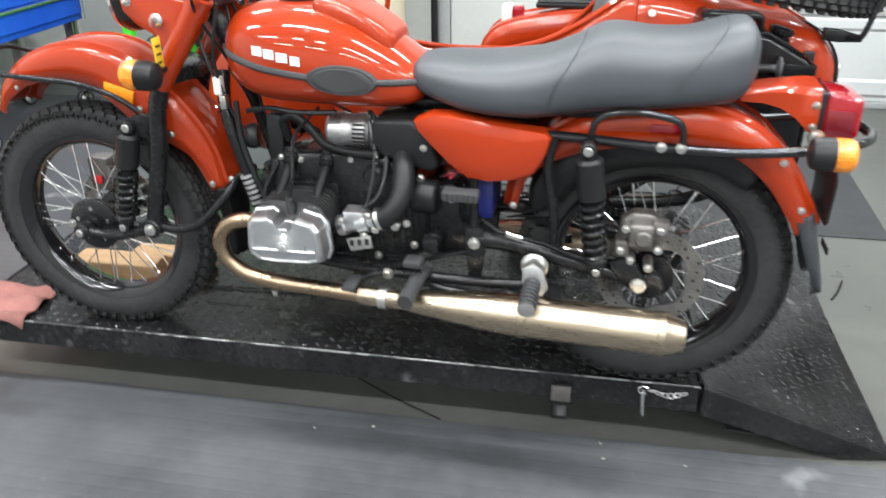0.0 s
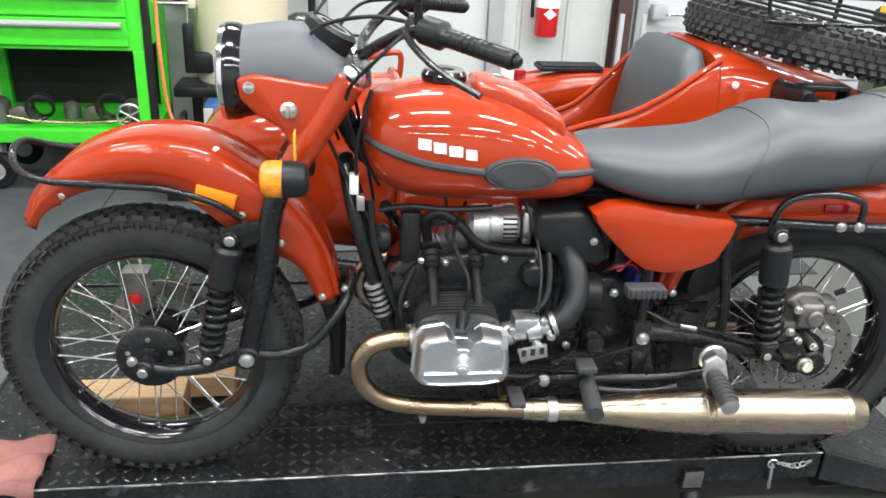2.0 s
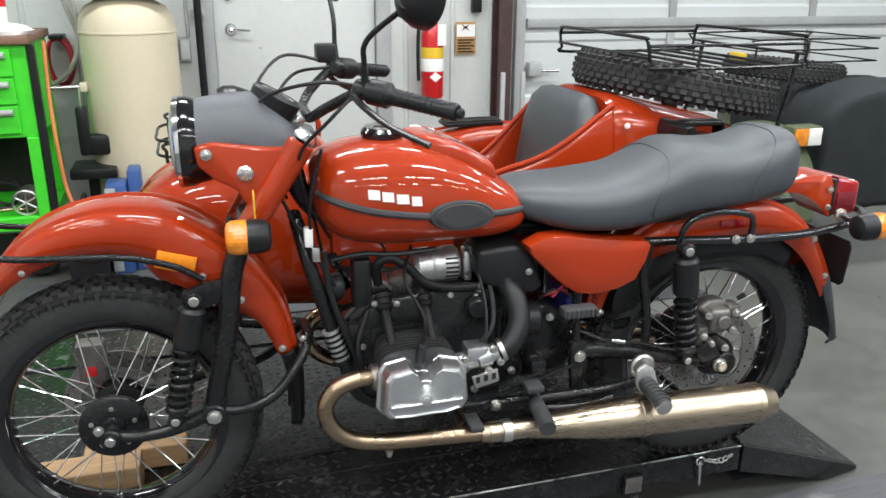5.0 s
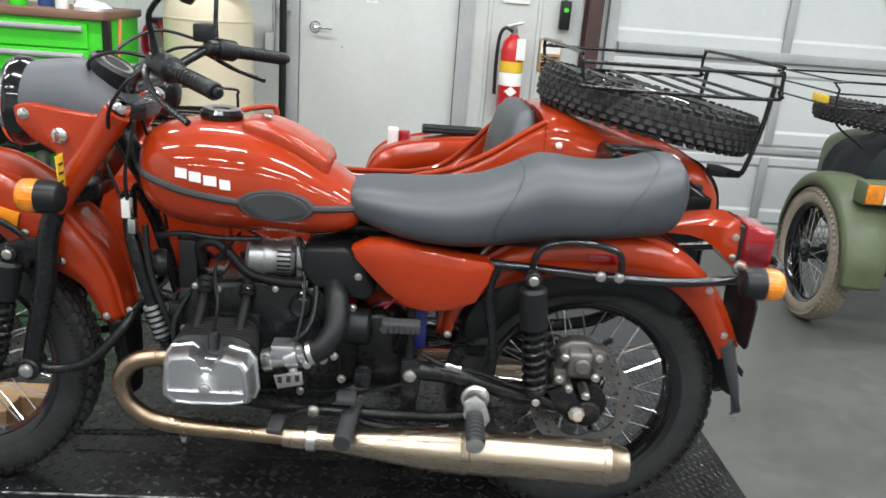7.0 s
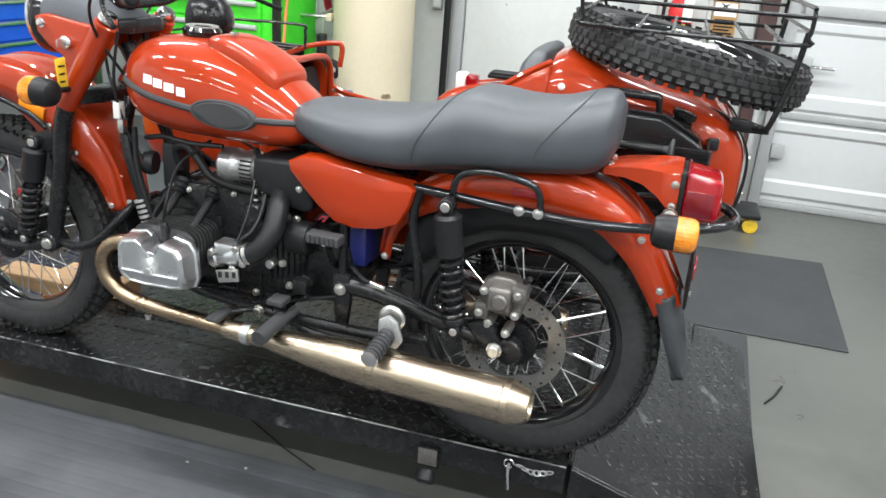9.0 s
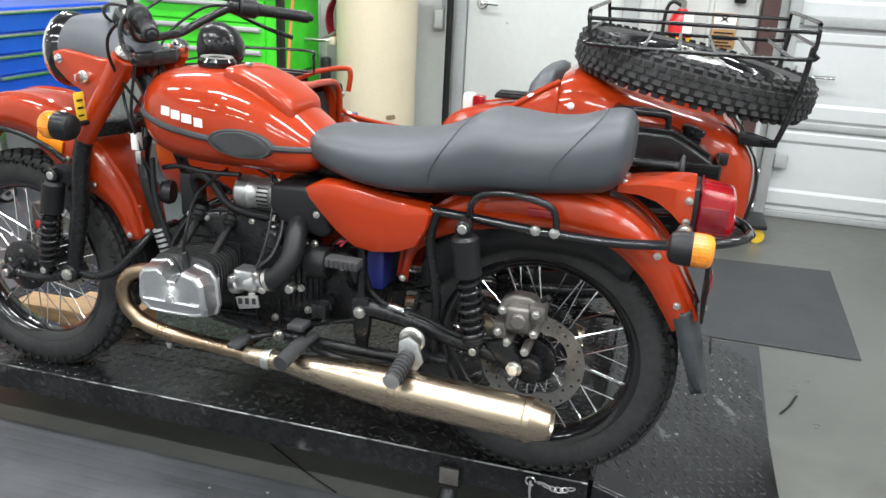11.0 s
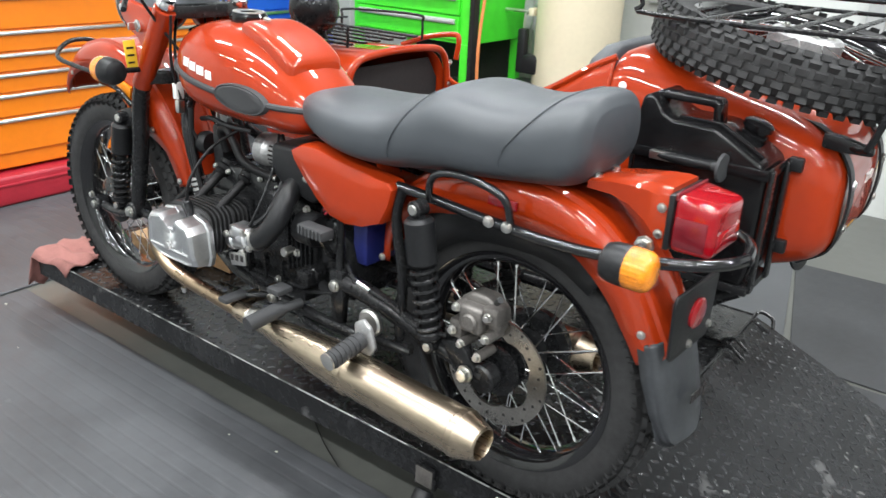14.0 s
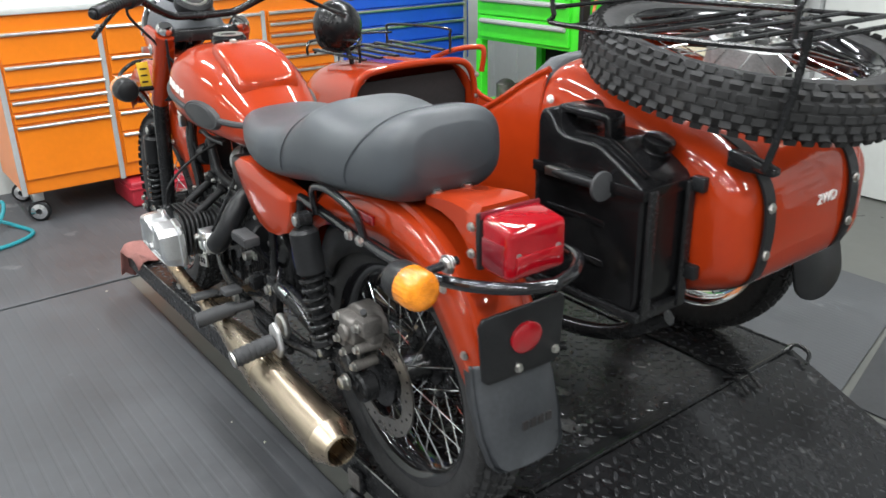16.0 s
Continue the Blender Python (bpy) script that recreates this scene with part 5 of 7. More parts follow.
    part("inlet_stub", rod((-0.80, CY + s * 0.18, 0.712), (-0.765, CY + s * 0.185, 0.72), 0.02, 16), PLASTIC, eng)
    part("hose_clamp", rod((-0.668, CY + s * 0.195, 0.748), (-0.658, CY + s * 0.195, 0.752), 0.030, 18), ZINC, eng)
    part("intake_elbow", tube([(-0.672, CY + s * 0.195, 0.746), (-0.638, CY + s * 0.195, 0.765), (-0.612, CY + s * 0.175, 0.808), (-0.612, CY + s * 0.145, 0.855), (-0.622, CY + s * 0.105, 0.880), (-0.635, CY + s * 0.05, 0.888)], 0.0275, 16), PLASTIC, eng, "black ribbed rubber intake elbow")
    part("foot_peg", tube([(-0.555, CY + s * 0.15, 0.596), (-0.562, CY + s * 0.20, 0.594), (-0.568, CY + s * 0.205, 0.593), (-0.572, CY + s * 0.26, 0.587), (-0.576, CY + s * 0.305, 0.581)], [0.012, 0.013, 0.020, 0.0205, 0.0205], 16), PADR, bike, "grey rubber rider foot peg")
    part("cover_fitting", lathe([(0, 0), (0.03, 0), (0.03, 0.03), (0.022, 0.04), (0, 0.042)], 20, frame_to((-0.70, CY + s * 0.085, 0.83), (-0.70, CY + s * 1.0, 0.83))), SATIN, eng)
    # exhaust
    ex = part("exhaust_pipe", tube([(-0.965, CY + s * 0.205, 0.722), (-1.02, CY + s * 0.21, 0.722), (-1.07, CY + s * 0.215, 0.706), (-1.095, CY + s * 0.218, 0.664), (-1.083, CY + s * 0.22, 0.612), (-1.035, CY + s * 0.22, 0.572), (-0.96, CY + s * 0.22, 0.555), (-0.85, CY + s * 0.22, 0.548), (-0.72, CY + s * 0.22, 0.541), (-0.62, CY + s * 0.221, 0.537)], 0.0205, 16), BLUED, bike, "heat-browned exhaust header pipe")
    part("flange_nut", rod((-0.985, CY + s * 0.207, 0.722), (-0.968, CY + s * 0.205, 0.722), 0.032, 18, chamfer=0.003), ZINC, ex)
    mm = frame_to((-0.72, CY + s * 0.221, 0.541), (0.10, CY + s * 0.240, 0.530))
    part("muffler", lathe([(0.024, 0.0), (0.0245, 0.02), (0.0265, 0.022), (0.0265, 0.05), (0.025, 0.052), (0.025, 0.12), (0.028, 0.14), (0.050, 0.33), (0.0535, 0.405), (0.0535, 0.418), (0.0562, 0.421), (0.0562, 0.437), (0.0530, 0.440), (0.0530, 0.752), (0.0548, 0.755), (0.0548, 0.770), (0.0525, 0.773), (0.038, 0.815), (0.033, 0.818), (0.031, 0.812), (0.031, 0.74), (0.0, 0.738)], 40, mm), STEEL, ex, "brushed straw-tinted stainless silencer", angle=25)
    part("clamp", lathe([(0.0255, 0.055), (0.029, 0.056), (0.029, 0.078), (0.0255, 0.079)], 24, mm), ZINC, ex)
    bolt(ex, mm @ Vector((0.0, 0.03, 0.067)), (0, 0, -1), 0.007, 0.02)
    bolt(ex, (-0.95, CY + s * 0.232, 0.535), (0, 0, -1), 0.007, 0.016)
# pedals and passenger peg on the left
part("shift_pedal", tube([(-0.66, CY - 0.15, 0.58), (-0.70, CY - 0.165, 0.575), (-0.735, CY - 0.20, 0.572)], 0.009, 8), SATIN, bike)
part("shift_pad", box(-0.755, -0.72, CY - 0.26, CY - 0.185, 0.568, 0.582, 0.004), PADR, bike)
part("shift_pedal", tube([(-0.64, CY - 0.15, 0.60), (-0.60, CY - 0.17, 0.625), (-0.575, CY - 0.20, 0.64)], 0.008, 8), SATIN, bike)
part("shift_pad", box(-0.60, -0.555, CY - 0.225, CY - 0.175, 0.634, 0.65, 0.004), PADR, bike)
part("crossover_pipe", tube([(-0.75, CY - 0.20, 0.55), (-0.74, CY, 0.548), (-0.75, CY + 0.20, 0.55)], 0.019, 12), BLUED, bike)
kick = part("kickstart_lever", tube([(-0.47, CY - 0.09, 0.72), (-0.465, CY - 0.13, 0.75), (-0.46, CY - 0.165, 0.80), (-0.46, CY - 0.17, 0.825)], 0.009, 8), SATIN, bike)
pad = part("kickstart_pad", box(-0.505, -0.415, CY - 0.205, CY - 0.165, 0.814, 0.840, 0.006), PADR, kick, "ribbed grey kickstart pad")
for k in range(7):
    part("pad_rib", box(-0.498 + 0.0125 * k, -0.491 + 0.0125 * k, CY - 0.2085, CY - 0.203, 0.817, 0.837, 0.001), PADR, pad, smooth=False)
hang = part("peg_hanger", slab([(-0.30, 0.655), (-0.275, 0.672), (-0.25, 0.655), (-0.235, 0.61), (-0.25, 0.585), (-0.285, 0.585), (-0.30, 0.62)], CY - 0.215, CY - 0.203, 0.004), CAST, bike, "cast alloy passenger peg hanger")
part("hanger_disc", lathe([(0, 0), (0.032, 0), (0.034, 0.003), (0.034, 0.010), (0.028, 0.014), (0.024, 0.0125), (0, 0.0125)], 28, frame_to((-0.273, CY - 0.183, 0.655), (-0.273, -1, 0.655))), ZINC, hang, "round zinc-plated end disc")
peg = part("passenger_peg", rod((-0.274, CY - 0.215, 0.622), (-0.2765, CY - 0.318, 0.606), 0.0205, 18, chamfer=0.004), PADR, hang, "ribbed rubber passenger foot peg")
for k in range(6):
    q = Vector((-0.274, CY - 0.232 - 0.014 * k, 0.6195 - 0.0021 * k))
    part("peg_rib", rod(q, q + Vector((-0.0002, -0.007, -0.001)), 0.0225, 16), PADR, peg)
part("peg_end", lathe([(0, 0), (0.021, 0), (0.021, 0.004), (0.016, 0.006), (0, 0.006)], 18, frame_to((-0.2765, CY - 0.318, 0.606), (-0.279, CY - 0.42, 0.589))), ZINC, peg)
part("hanger_tube", tube([(-0.20, CY - 0.135, 0.585), (-0.24, CY - 0.16, 0.60), (-0.265, CY - 0.20, 0.63)], 0.011, 10), SATIN, hang)
# top of the engine
alt = part("alternator", lathe([(0, 0), (0.036, 0), (0.046, 0.010), (0.047, 0.045), (0.043, 0.050), (0.043, 0.075), (0.047, 0.080), (0.047, 0.108), (0.036, 0.118), (0, 0.118)], 28, frame_to((-0.845, CY - 0.022, 0.920), (0, CY - 0.022, 0.922))), CAST, eng, "bare alloy alternator with vent slots")
for k in range(7):
    a = -1.9 - 0.22 * k + 1.1
    part("vent_slot", box(-0.768, -0.735, -0.0025, 0.0025, 0.0455, 0.0485, 0), DARK, alt, m=Matrix.Translation((0, CY - 0.022, 0.921)) @ pose(0, 0, 0, 57 + 14 * k, 0, 0), smooth=False)
part("alternator_bracket", box(-0.722, -0.70, CY - 0.068, CY - 0.02, 0.885, 0.965, 0.006), ALU, eng)
part("breather_hose", tube([(-0.94, CY - 0.07, 0.90), (-0.945, CY - 0.085, 0.955), (-0.91, CY - 0.09, 0.97), (-0.87, CY - 0.10, 0.945), (-0.83, CY - 0.105, 0.905), (-0.77, CY - 0.105, 0.888), (-0.70, CY - 0.105, 0.885)], 0.0115, 12), MATTB, eng, "black rubber breather hose")
part("hose_end", rod((-0.70, CY - 0.105, 0.885), (-0.688, CY - 0.105, 0.885), 0.009, 10), ZINC, eng)
part("coil_box", box(-1.00, -0.955, CY - 0.075, CY - 0.01, 0.84, 0.965, 0.008), PLASTIC, eng)
part("relay", box(-1.02, -0.985, CY - 0.10, CY - 0.06, 0.76, 0.81, 0.005), PLASTIC, eng)
part("air_box", slab([(-0.70, 0.98), (-0.60, 0.985), (-0.555, 0.955), (-0.525, 0.87), (-0.55, 0.85), (-0.62, 0.865), (-0.68, 0.885), (-0.705, 0.92)], CY - 0.115, CY + 0.115, 0.014, 3), PLASTIC, eng, "black plastic air box")
bolt(eng, (-0.568, CY - 0.115, 0.915), (0, -1, 0), 0.007)
part("starter_motor", rod((-0.60, CY - 0.10, 0.782), (-0.535, CY - 0.10, 0.782), 0.044, 24, chamfer=0.005), PLASTIC, eng)
part("battery", box(-0.445, -0.398, CY - 0.075, CY + 0.075, 0.72, 0.83, 0.006), BLUEB, bike, "blue battery case behind the frame")
for k in range(4):
    part("wire", tube([(-0.53 + 0.01 * k, CY - 0.10, 0.835 + 0.004 * k), (-0.50, CY - 0.115, 0.86 - 0.006 * k), (-0.47, CY - 0.11, 0.85 + 0.006 * k), (-0.45, CY - 0.10, 0.83)], 0.003, 6), WIRE if k % 2 else PLASTIC, bike)
part("shift_shaft_boss", rod((-0.545, CY - 0.085, 0.665), (-0.545, CY - 0.125, 0.665), 0.022, 16, chamfer=0.004), SATIN, eng)
part("shift_lever_pad", box(-0.565, -0.525, CY - 0.155, CY - 0.125, 0.645, 0.685, 0.005), SATIN, eng)
for x, z in ((-0.62, 0.70), (-0.60, 0.64), (-0.50, 0.78), (-0.93, 0.62), (-0.70, 0.60), (-0.58, 0.83)):
    bolt(eng, (x, CY - 0.10, z), (0, -1, 0), 0.008, 0.012)
part("throttle_cable", tube([(-0.70, CY - 0.19, 0.775), (-0.69, CY - 0.15, 0.85), (-0.70, CY - 0.10, 0.93), (-0.72, CY - 0.07, 0.99)], 0.0035, 7), PLASTIC, bike)

# smaller fittings round the engine
for k in range(6):
    part("case_rib", box(-0.66 + 0.017 * k, -0.655 + 0.017 * k, CY - 0.104, CY - 0.094, 0.64 + 0.008 * k, 0.80, 0.002), SATIN, eng, smooth=False)
for k in range(4):
    part("sump_rib", box(-0.90 + 0.07 * k, -0.894 + 0.07 * k, CY - 0.103, CY - 0.093, 0.58, 0.655, 0.002), SATIN, eng, smooth=False)
part("cylinder_flange", slab([(-0.965, 0.675), (-0.965, 0.80), (-0.80, 0.80), (-0.80, 0.675)], CY - 0.108, CY - 0.095, 0.004), SATIN, eng)
part("oil_line", tube([(-0.96, CY - 0.10, 0.66), (-0.99, CY - 0.13, 0.70), (-1.0, CY - 0.12, 0.77), (-0.97, CY - 0.09, 0.84)], 0.006, 8), PLASTIC, eng)
part("fuel_hose", tube([(-0.71, CY - 0.185, 0.77), (-0.675, CY - 0.16, 0.80), (-0.665, CY - 0.12, 0.86), (-0.68, CY - 0.08, 0.93), (-0.72, CY - 0.06, 0.985)], 0.0065, 8), PLASTIC, eng)
part("wiring_loom", tube([(-1.07, CY - 0.09, 1.0), (-1.06, CY - 0.10, 0.90), (-1.03, CY - 0.105, 0.80), (-1.0, CY - 0.10, 0.72)], 0.008, 8), PLASTIC, bike)
part("wiring_loom", tube([(-1.05, CY - 0.07, 0.97), (-0.98, CY - 0.085, 0.985), (-0.90, CY - 0.09, 0.98), (-0.80, CY - 0.09, 0.985)], 0.007, 8), PLASTIC, bike)
part("heat_wrap", rod((-1.062, CY - 0.088, 0.80), (-1.035, CY - 0.088, 0.715), 0.0215, 14), CAST, bike, "silver ribbed wrap on the down tube")
for k in range(6):
    q = Vector((-1.060 + 0.0045 * k, CY - 0.088, 0.793 - 0.0142 * k))
    part("wrap_ring", rod(q, q + Vector((0.002, 0, -0.006)), 0.0235, 14), SATIN, bike)
part("horn", lathe([(0, 0), (0.03, 0), (0.035, 0.012), (0.03, 0.03), (0.012, 0.036), (0, 0.036)], 20, frame_to((-1.03, CY - 0.06, 0.90), (-1.2, CY - 0.10, 0.90))), PLASTIC, bike)
for p in ((-0.955, 0.86), (-0.90, 0.855), (-0.83, 0.86), (-0.765, 0.865), (-0.70, 0.855), (-0.985, 0.75), (-0.985, 0.69)):
    bolt(eng, (p[0], CY - 0.097, p[1]), (0, -1, 0), 0.006, 0.010)
part("sensor", rod((-0.645, CY - 0.095, 0.70), (-0.645, CY - 0.13, 0.70), 0.013, 12, chamfer=0.003), ZINC, eng)
part("brake_rod", rod((-0.62, CY - 0.135, 0.60), (-0.44, CY - 0.145, 0.66), 0.005, 8), SATIN, bike)
part("side_stand", tube([(-0.60, CY - 0.13, 0.57), (-0.52, CY - 0.15, 0.545), (-0.40, CY - 0.155, 0.54), (-0.33, CY - 0.15, 0.55)], 0.012, 10), SATIN, bike, "folded black side stand")

# tail lamp and its bracket
tb = part("tail_bracket", loft([[(x, CY + u * w, zc + v * h) for u, v in ((-1, -1), (-1, 0.6), (-0.8, 1), (0.8, 1), (1, 0.6), (1, -1))] for x, w, zc, h in ((0.165, 0.055, 1.066, 0.009), (0.215, 0.056, 1.071, 0.015), (0.255, 0.057, 1.069, 0.023), (0.29, 0.059, 1.060, 0.036), (0.318, 0.063, 1.048, 0.050), (0.335, 0.066, 1.038, 0.058))]), RED, bike, "terracotta tail lamp bracket", angle=35)
part("gasket", box(0.334, 0.346, CY - 0.068, CY + 0.068, 0.982, 1.088, 0.004), PLASTIC, tb)
lens = box(0.345, 0.426, CY - 0.066, CY + 0.066, 0.982, 1.088, 0.013, 4)
for v in lens.verts:
    v.co.z -= 0.16 * max(0.0, v.co.x - 0.36) * (1 if v.co.z > 1.035 else -0.1)
tl = part("tail_lamp", lens, REDL, bike, "boxy red tail lamp", angle=50)
part("lower_window", box(0.4245, 0.4285, CY - 0.050, CY + 0.050, 0.996, 1.030, 0.0015), REDL, tl, "brake lamp window")
part("clear_window", box(0.352, 0.412, CY - 0.0685, CY - 0.063, 0.994, 1.050, 0.003), PINKL, tl, "clear side window of the tail lamp")
part("top_rim", box(0.3465, 0.352, CY - 0.067, CY + 0.067, 1.078, 1.092, 0.002), PINKL, tl)
for y in (-0.045, 0.045):
    bolt(tl, (0.423, CY + y, 1.03), (1, 0, 0), 0.006, 0.004)
for p in ((0.175, -0.035, 1.075), (0.175, 0.035, 1.075)):
    bolt(bike, (p[0], CY + p[1], p[2]), (0, 0, 1), 0.009, 0.009)
for z in (1.01, 1.06):
    bolt(bike, (0.325, CY - 0.068, z), (0, -1, 0), 0.007)
bolt(bike, (0.325, CY - 0.12, 1.002), (0, -1, 0), 0.014, 0.012)

# the rig stands a little askew on the lift
bike.matrix_basis = Matrix.Translation((-0.9, CY, 0)) @ pose(0, 0, 0, 0, 0, -2.0) @ Matrix.Translation((0.9, -CY, 0)) @ bike.matrix_basis

# ---------------------------------------------------------------- sidecar
SC = 0.72
car = thing("sidecar", (-0.4, 0.8, LT), "terracotta orange sidecar with grey seat bolted beside the motorcycle", "sidecar")


def car_ring(x, hw, zt, zb, rim=None, rim_r=None, n=40, e=3.2, cy=SC):
    """A section of the body, from its left rim under the floor to its right rim; rim None: closed over the top."""
    zm = zb + (zt - zb) * 0.5

    def start(r):
        return math.pi / 2 if r is None else math.asin(min(1.0, ((r - zm) / (zt - zm)) ** (e / 2)))

    out = []
    for a in np.linspace(math.pi - start(rim), 2 * math.pi + start(rim_r if rim_r else rim), n):
        c, s = math.cos(a), math.sin(a)
        out.append((x, cy + hw * math.copysign(abs(c) ** (2 / e), c), zm + (zt - zb) / 2 * math.copysign(abs(s) ** (2 / e), s)))
    return out


nose_rows = smooth_rows([(-1.54, 0.06, 0.93, 0.82), (-1.52, 0.12, 0.97, 0.76), (-1.46, 0.18, 1.03, 0.70), (-1.36, 0.225, 1.075, 0.65), (-1.20, 0.25, 1.095, 0.62), (-0.97, 0.27, 1.105, 0.60)], 4)
body = part("body", loft([car_ring(x, w, zt, zb) for x, w, zt, zb in nose_rows], caps=False, ring_closed=False), RED, car, "glossy terracotta sidecar nose", angle=50)
solid(body, 0.004)
tub_rows = smooth_rows([(-0.969, 0.27, 1.24, 0.60, 1.00, 0.985), (-0.90, 0.271, 1.24, 0.60, 0.99, 0.955), (-0.70, 0.275, 1.24, 0.60, 0.985, 0.93), (-0.52, 0.278, 1.24, 0.61, 1.02, 0.93), (-0.43, 0.278, 1.25, 0.61, 1.045, 0.935), (-0.32, 0.278, 1.27, 0.62, 1.075, 0.97), (-0.22, 0.278, 1.30, 0.63, 1.125, 1.06), (-0.12, 0.277, 1.32, 0.64, 1.19, 1.17), (-0.06, 0.275, 1.32, 0.65, 1.222, 1.222)], 4)
tub = part("tub", loft([car_ring(*q) for q in tub_rows], caps=False, ring_closed=False), RED, car, "terracotta open cockpit tub", angle=50)
solid(tub, 0.004)
for k in (0, -1):
    part("rim_bead", tube([car_ring(*q)[k] for q in tub_rows], 0.009, 8, smooth=False), RED, tub)
trunk_rows = smooth_rows([(-0.062, 0.275, 1.238, 0.65), (-0.02, 0.275, 1.248, 0.66), (0.08, 0.276, 1.228, 0.69), (0.24, 0.276, 1.188, 0.74), (0.37, 0.275, 1.158, 0.77), (0.44, 0.270, 1.122, 0.795), (0.485, 0.255, 1.075, 0.822), (0.506, 0.225, 1.035, 0.855), (0.514, 0.15, 0.99, 0.90)], 4)
trunk = part("trunk", loft([car_ring(x, w, zt, zb, e=5.0) for x, w, zt, zb in trunk_rows]), RED, car, "rounded terracotta sidecar trunk", angle=50)
for y in (SC - 0.182, SC + 0.15):
    run = [(p.x, p.z) for p in spline([(0.36, 0, 1.150), (0.44, 0, 1.118), (0.495, 0, 1.062), (0.517, 0, 1.0), (0.518, 0, 0.92), (0.500, 0, 0.845), (0.44, 0, 0.800)], 5)]
    band = [[(x, y - 0.017, z), (x, y + 0.017, z), (x + 0.006, y + 0.017, z + 0.001), (x + 0.006, y - 0.017, z + 0.001)] for x, z in run]
    part("trunk_strap", loft(band), PLASTIC, trunk, "black strap over the trunk", angle=30)
    for z in (1.008, 0.905):
        bolt(trunk, (0.522, y, z), (1, 0, 0), 0.009, 0.006)
mk = bpy.data.curves.new("lettering", "FONT")
mk.body, mk.size, mk.extrude, mk.align_x = "2WD", 0.034, 0.0025, "CENTER"
mo = new("lettering", mk)
mk.materials.append(WHITE)
mo.parent = trunk
mo.matrix_parent_inverse = W[trunk].inverted()
mo.matrix_basis = pose(0.5150, SC + 0.05, 0.970, 90, 0, 90)
tagged(mo, "silver-white lettering")
part("bulkhead_frame", tube([(-0.962, SC - 0.268, 0.72), (-0.962, SC - 0.266, 0.95), (-0.962, SC - 0.235, 1.07), (-0.962, SC - 0.12, 1.10), (-0.962, SC + 0.12, 1.10), (-0.962, SC + 0.235, 1.07), (-0.962, SC + 0.266, 0.95), (-0.962, SC + 0.268, 0.72)], 0.013, 10), RED, car)
# near-black sheets paint the shade inside the nose and cockpit
part("footwell", slab([(SC - 0.25, 0.64), (SC - 0.25, 0.98), (SC - 0.2, 1.055), (SC + 0.2, 1.055), (SC + 0.25, 0.98), (SC + 0.25, 0.64)], -1.01, -1.0, 0, axis="x"), DARK, car, "near-black sheet standing in for the shade inside the nose")
part("cockpit_shade_sheet", box(-0.96, -0.08, SC - 0.262, SC + 0.262, 0.64, 0.66, 0.004), DARK, car)
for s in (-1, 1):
    part("cockpit_shade_sheet", box(-0.95, -0.20, SC + s * 0.262 - 0.003, SC + s * 0.262 + 0.003, 0.66, 0.90, 0.002), DARK, car)
for z in (1.037, 0.96):
    bolt(car, (-0.952, SC + 0.265, z), (1, 0, 0), 0.008)
part("grab_hoop", tube([(-1.12, SC + 0.19, 1.085), (-1.04, SC + 0.24, 1.12), (-0.95, SC + 0.275, 1.135), (-0.925, SC + 0.278, 1.12), (-0.93, SC + 0.272, 1.05)], 0.010, 10), RED, car, "terracotta tubular grab hoop")
for p in ((-0.021, SC - 0.276, 1.161), (0.12, SC - 0.276, 1.12)):
    bolt(car, p, (0, -1, 0), 0.008, material=WHITE)
# seat
sb = []
for z, x0, x1, hw in ((0.72, -0.235, -0.13, 0.22), (0.85, -0.225, -0.115, 0.25), (1.0, -0.205, -0.095, 0.256), (1.12, -0.185, -0.08, 0.25), (1.20, -0.165, -0.072, 0.225), (1.235, -0.14, -0.078, 0.185), (1.245, -0.115, -0.095, 0.135)):
    ring = []
    for k in range(28):
        a = 2 * math.pi * k / 28
        c, s = math.cos(a), math.sin(a)
        ring.append(((x0 + x1) / 2 + (x1 - x0) / 2 * math.copysign(abs(c) ** 0.6, c), SC + hw * math.copysign(abs(s) ** 0.55, s), z))
    sb.append(ring)
part("backrest", loft(sb), SEATV, car, "grey vinyl sidecar backrest", angle=60)
part("cushion", box(-0.66, -0.20, SC - 0.22, SC + 0.22, 0.68, 0.80, 0.04, 4), SEATV, car, "grey vinyl sidecar seat cushion")

# nose rack and spotlight
rack1 = part("nose_rack", tube([(-1.42, SC - 0.17, 1.10), (-1.42, SC - 0.17, 1.13), (-1.40, SC - 0.15, 1.155), (-1.08, SC - 0.17, 1.185), (-1.05, SC - 0.17, 1.16), (-1.05, SC - 0.17, 1.115)], 0.005, 8), SATIN, car, "black wire luggage rack on the nose")
part("rack_rail", tube([(-1.42, SC + 0.19, 1.10), (-1.42, SC + 0.19, 1.16), (-1.40, SC + 0.20, 1.185), (-1.08, SC + 0.22, 1.195), (-1.05, SC + 0.22, 1.17), (-1.05, SC + 0.22, 1.11)], 0.005, 8), SATIN, rack1)
for z in (1.11, 1.155):
    part("rack_rail", tube([(-1.40, SC - 0.15, z), (-1.445, SC - 0.10, z), (-1.45, SC, z), (-1.445, SC + 0.12, z), (-1.40, SC + 0.20, z)], 0.0045, 8), SATIN, rack1)
for k in range(6):
    y = SC - 0.15 + 0.068 * k
    part("rack_slat", box(-1.40, -1.05, y - 0.011, y + 0.011, 1.118, 1.126, 0.002), SATIN, rack1, smooth=False)
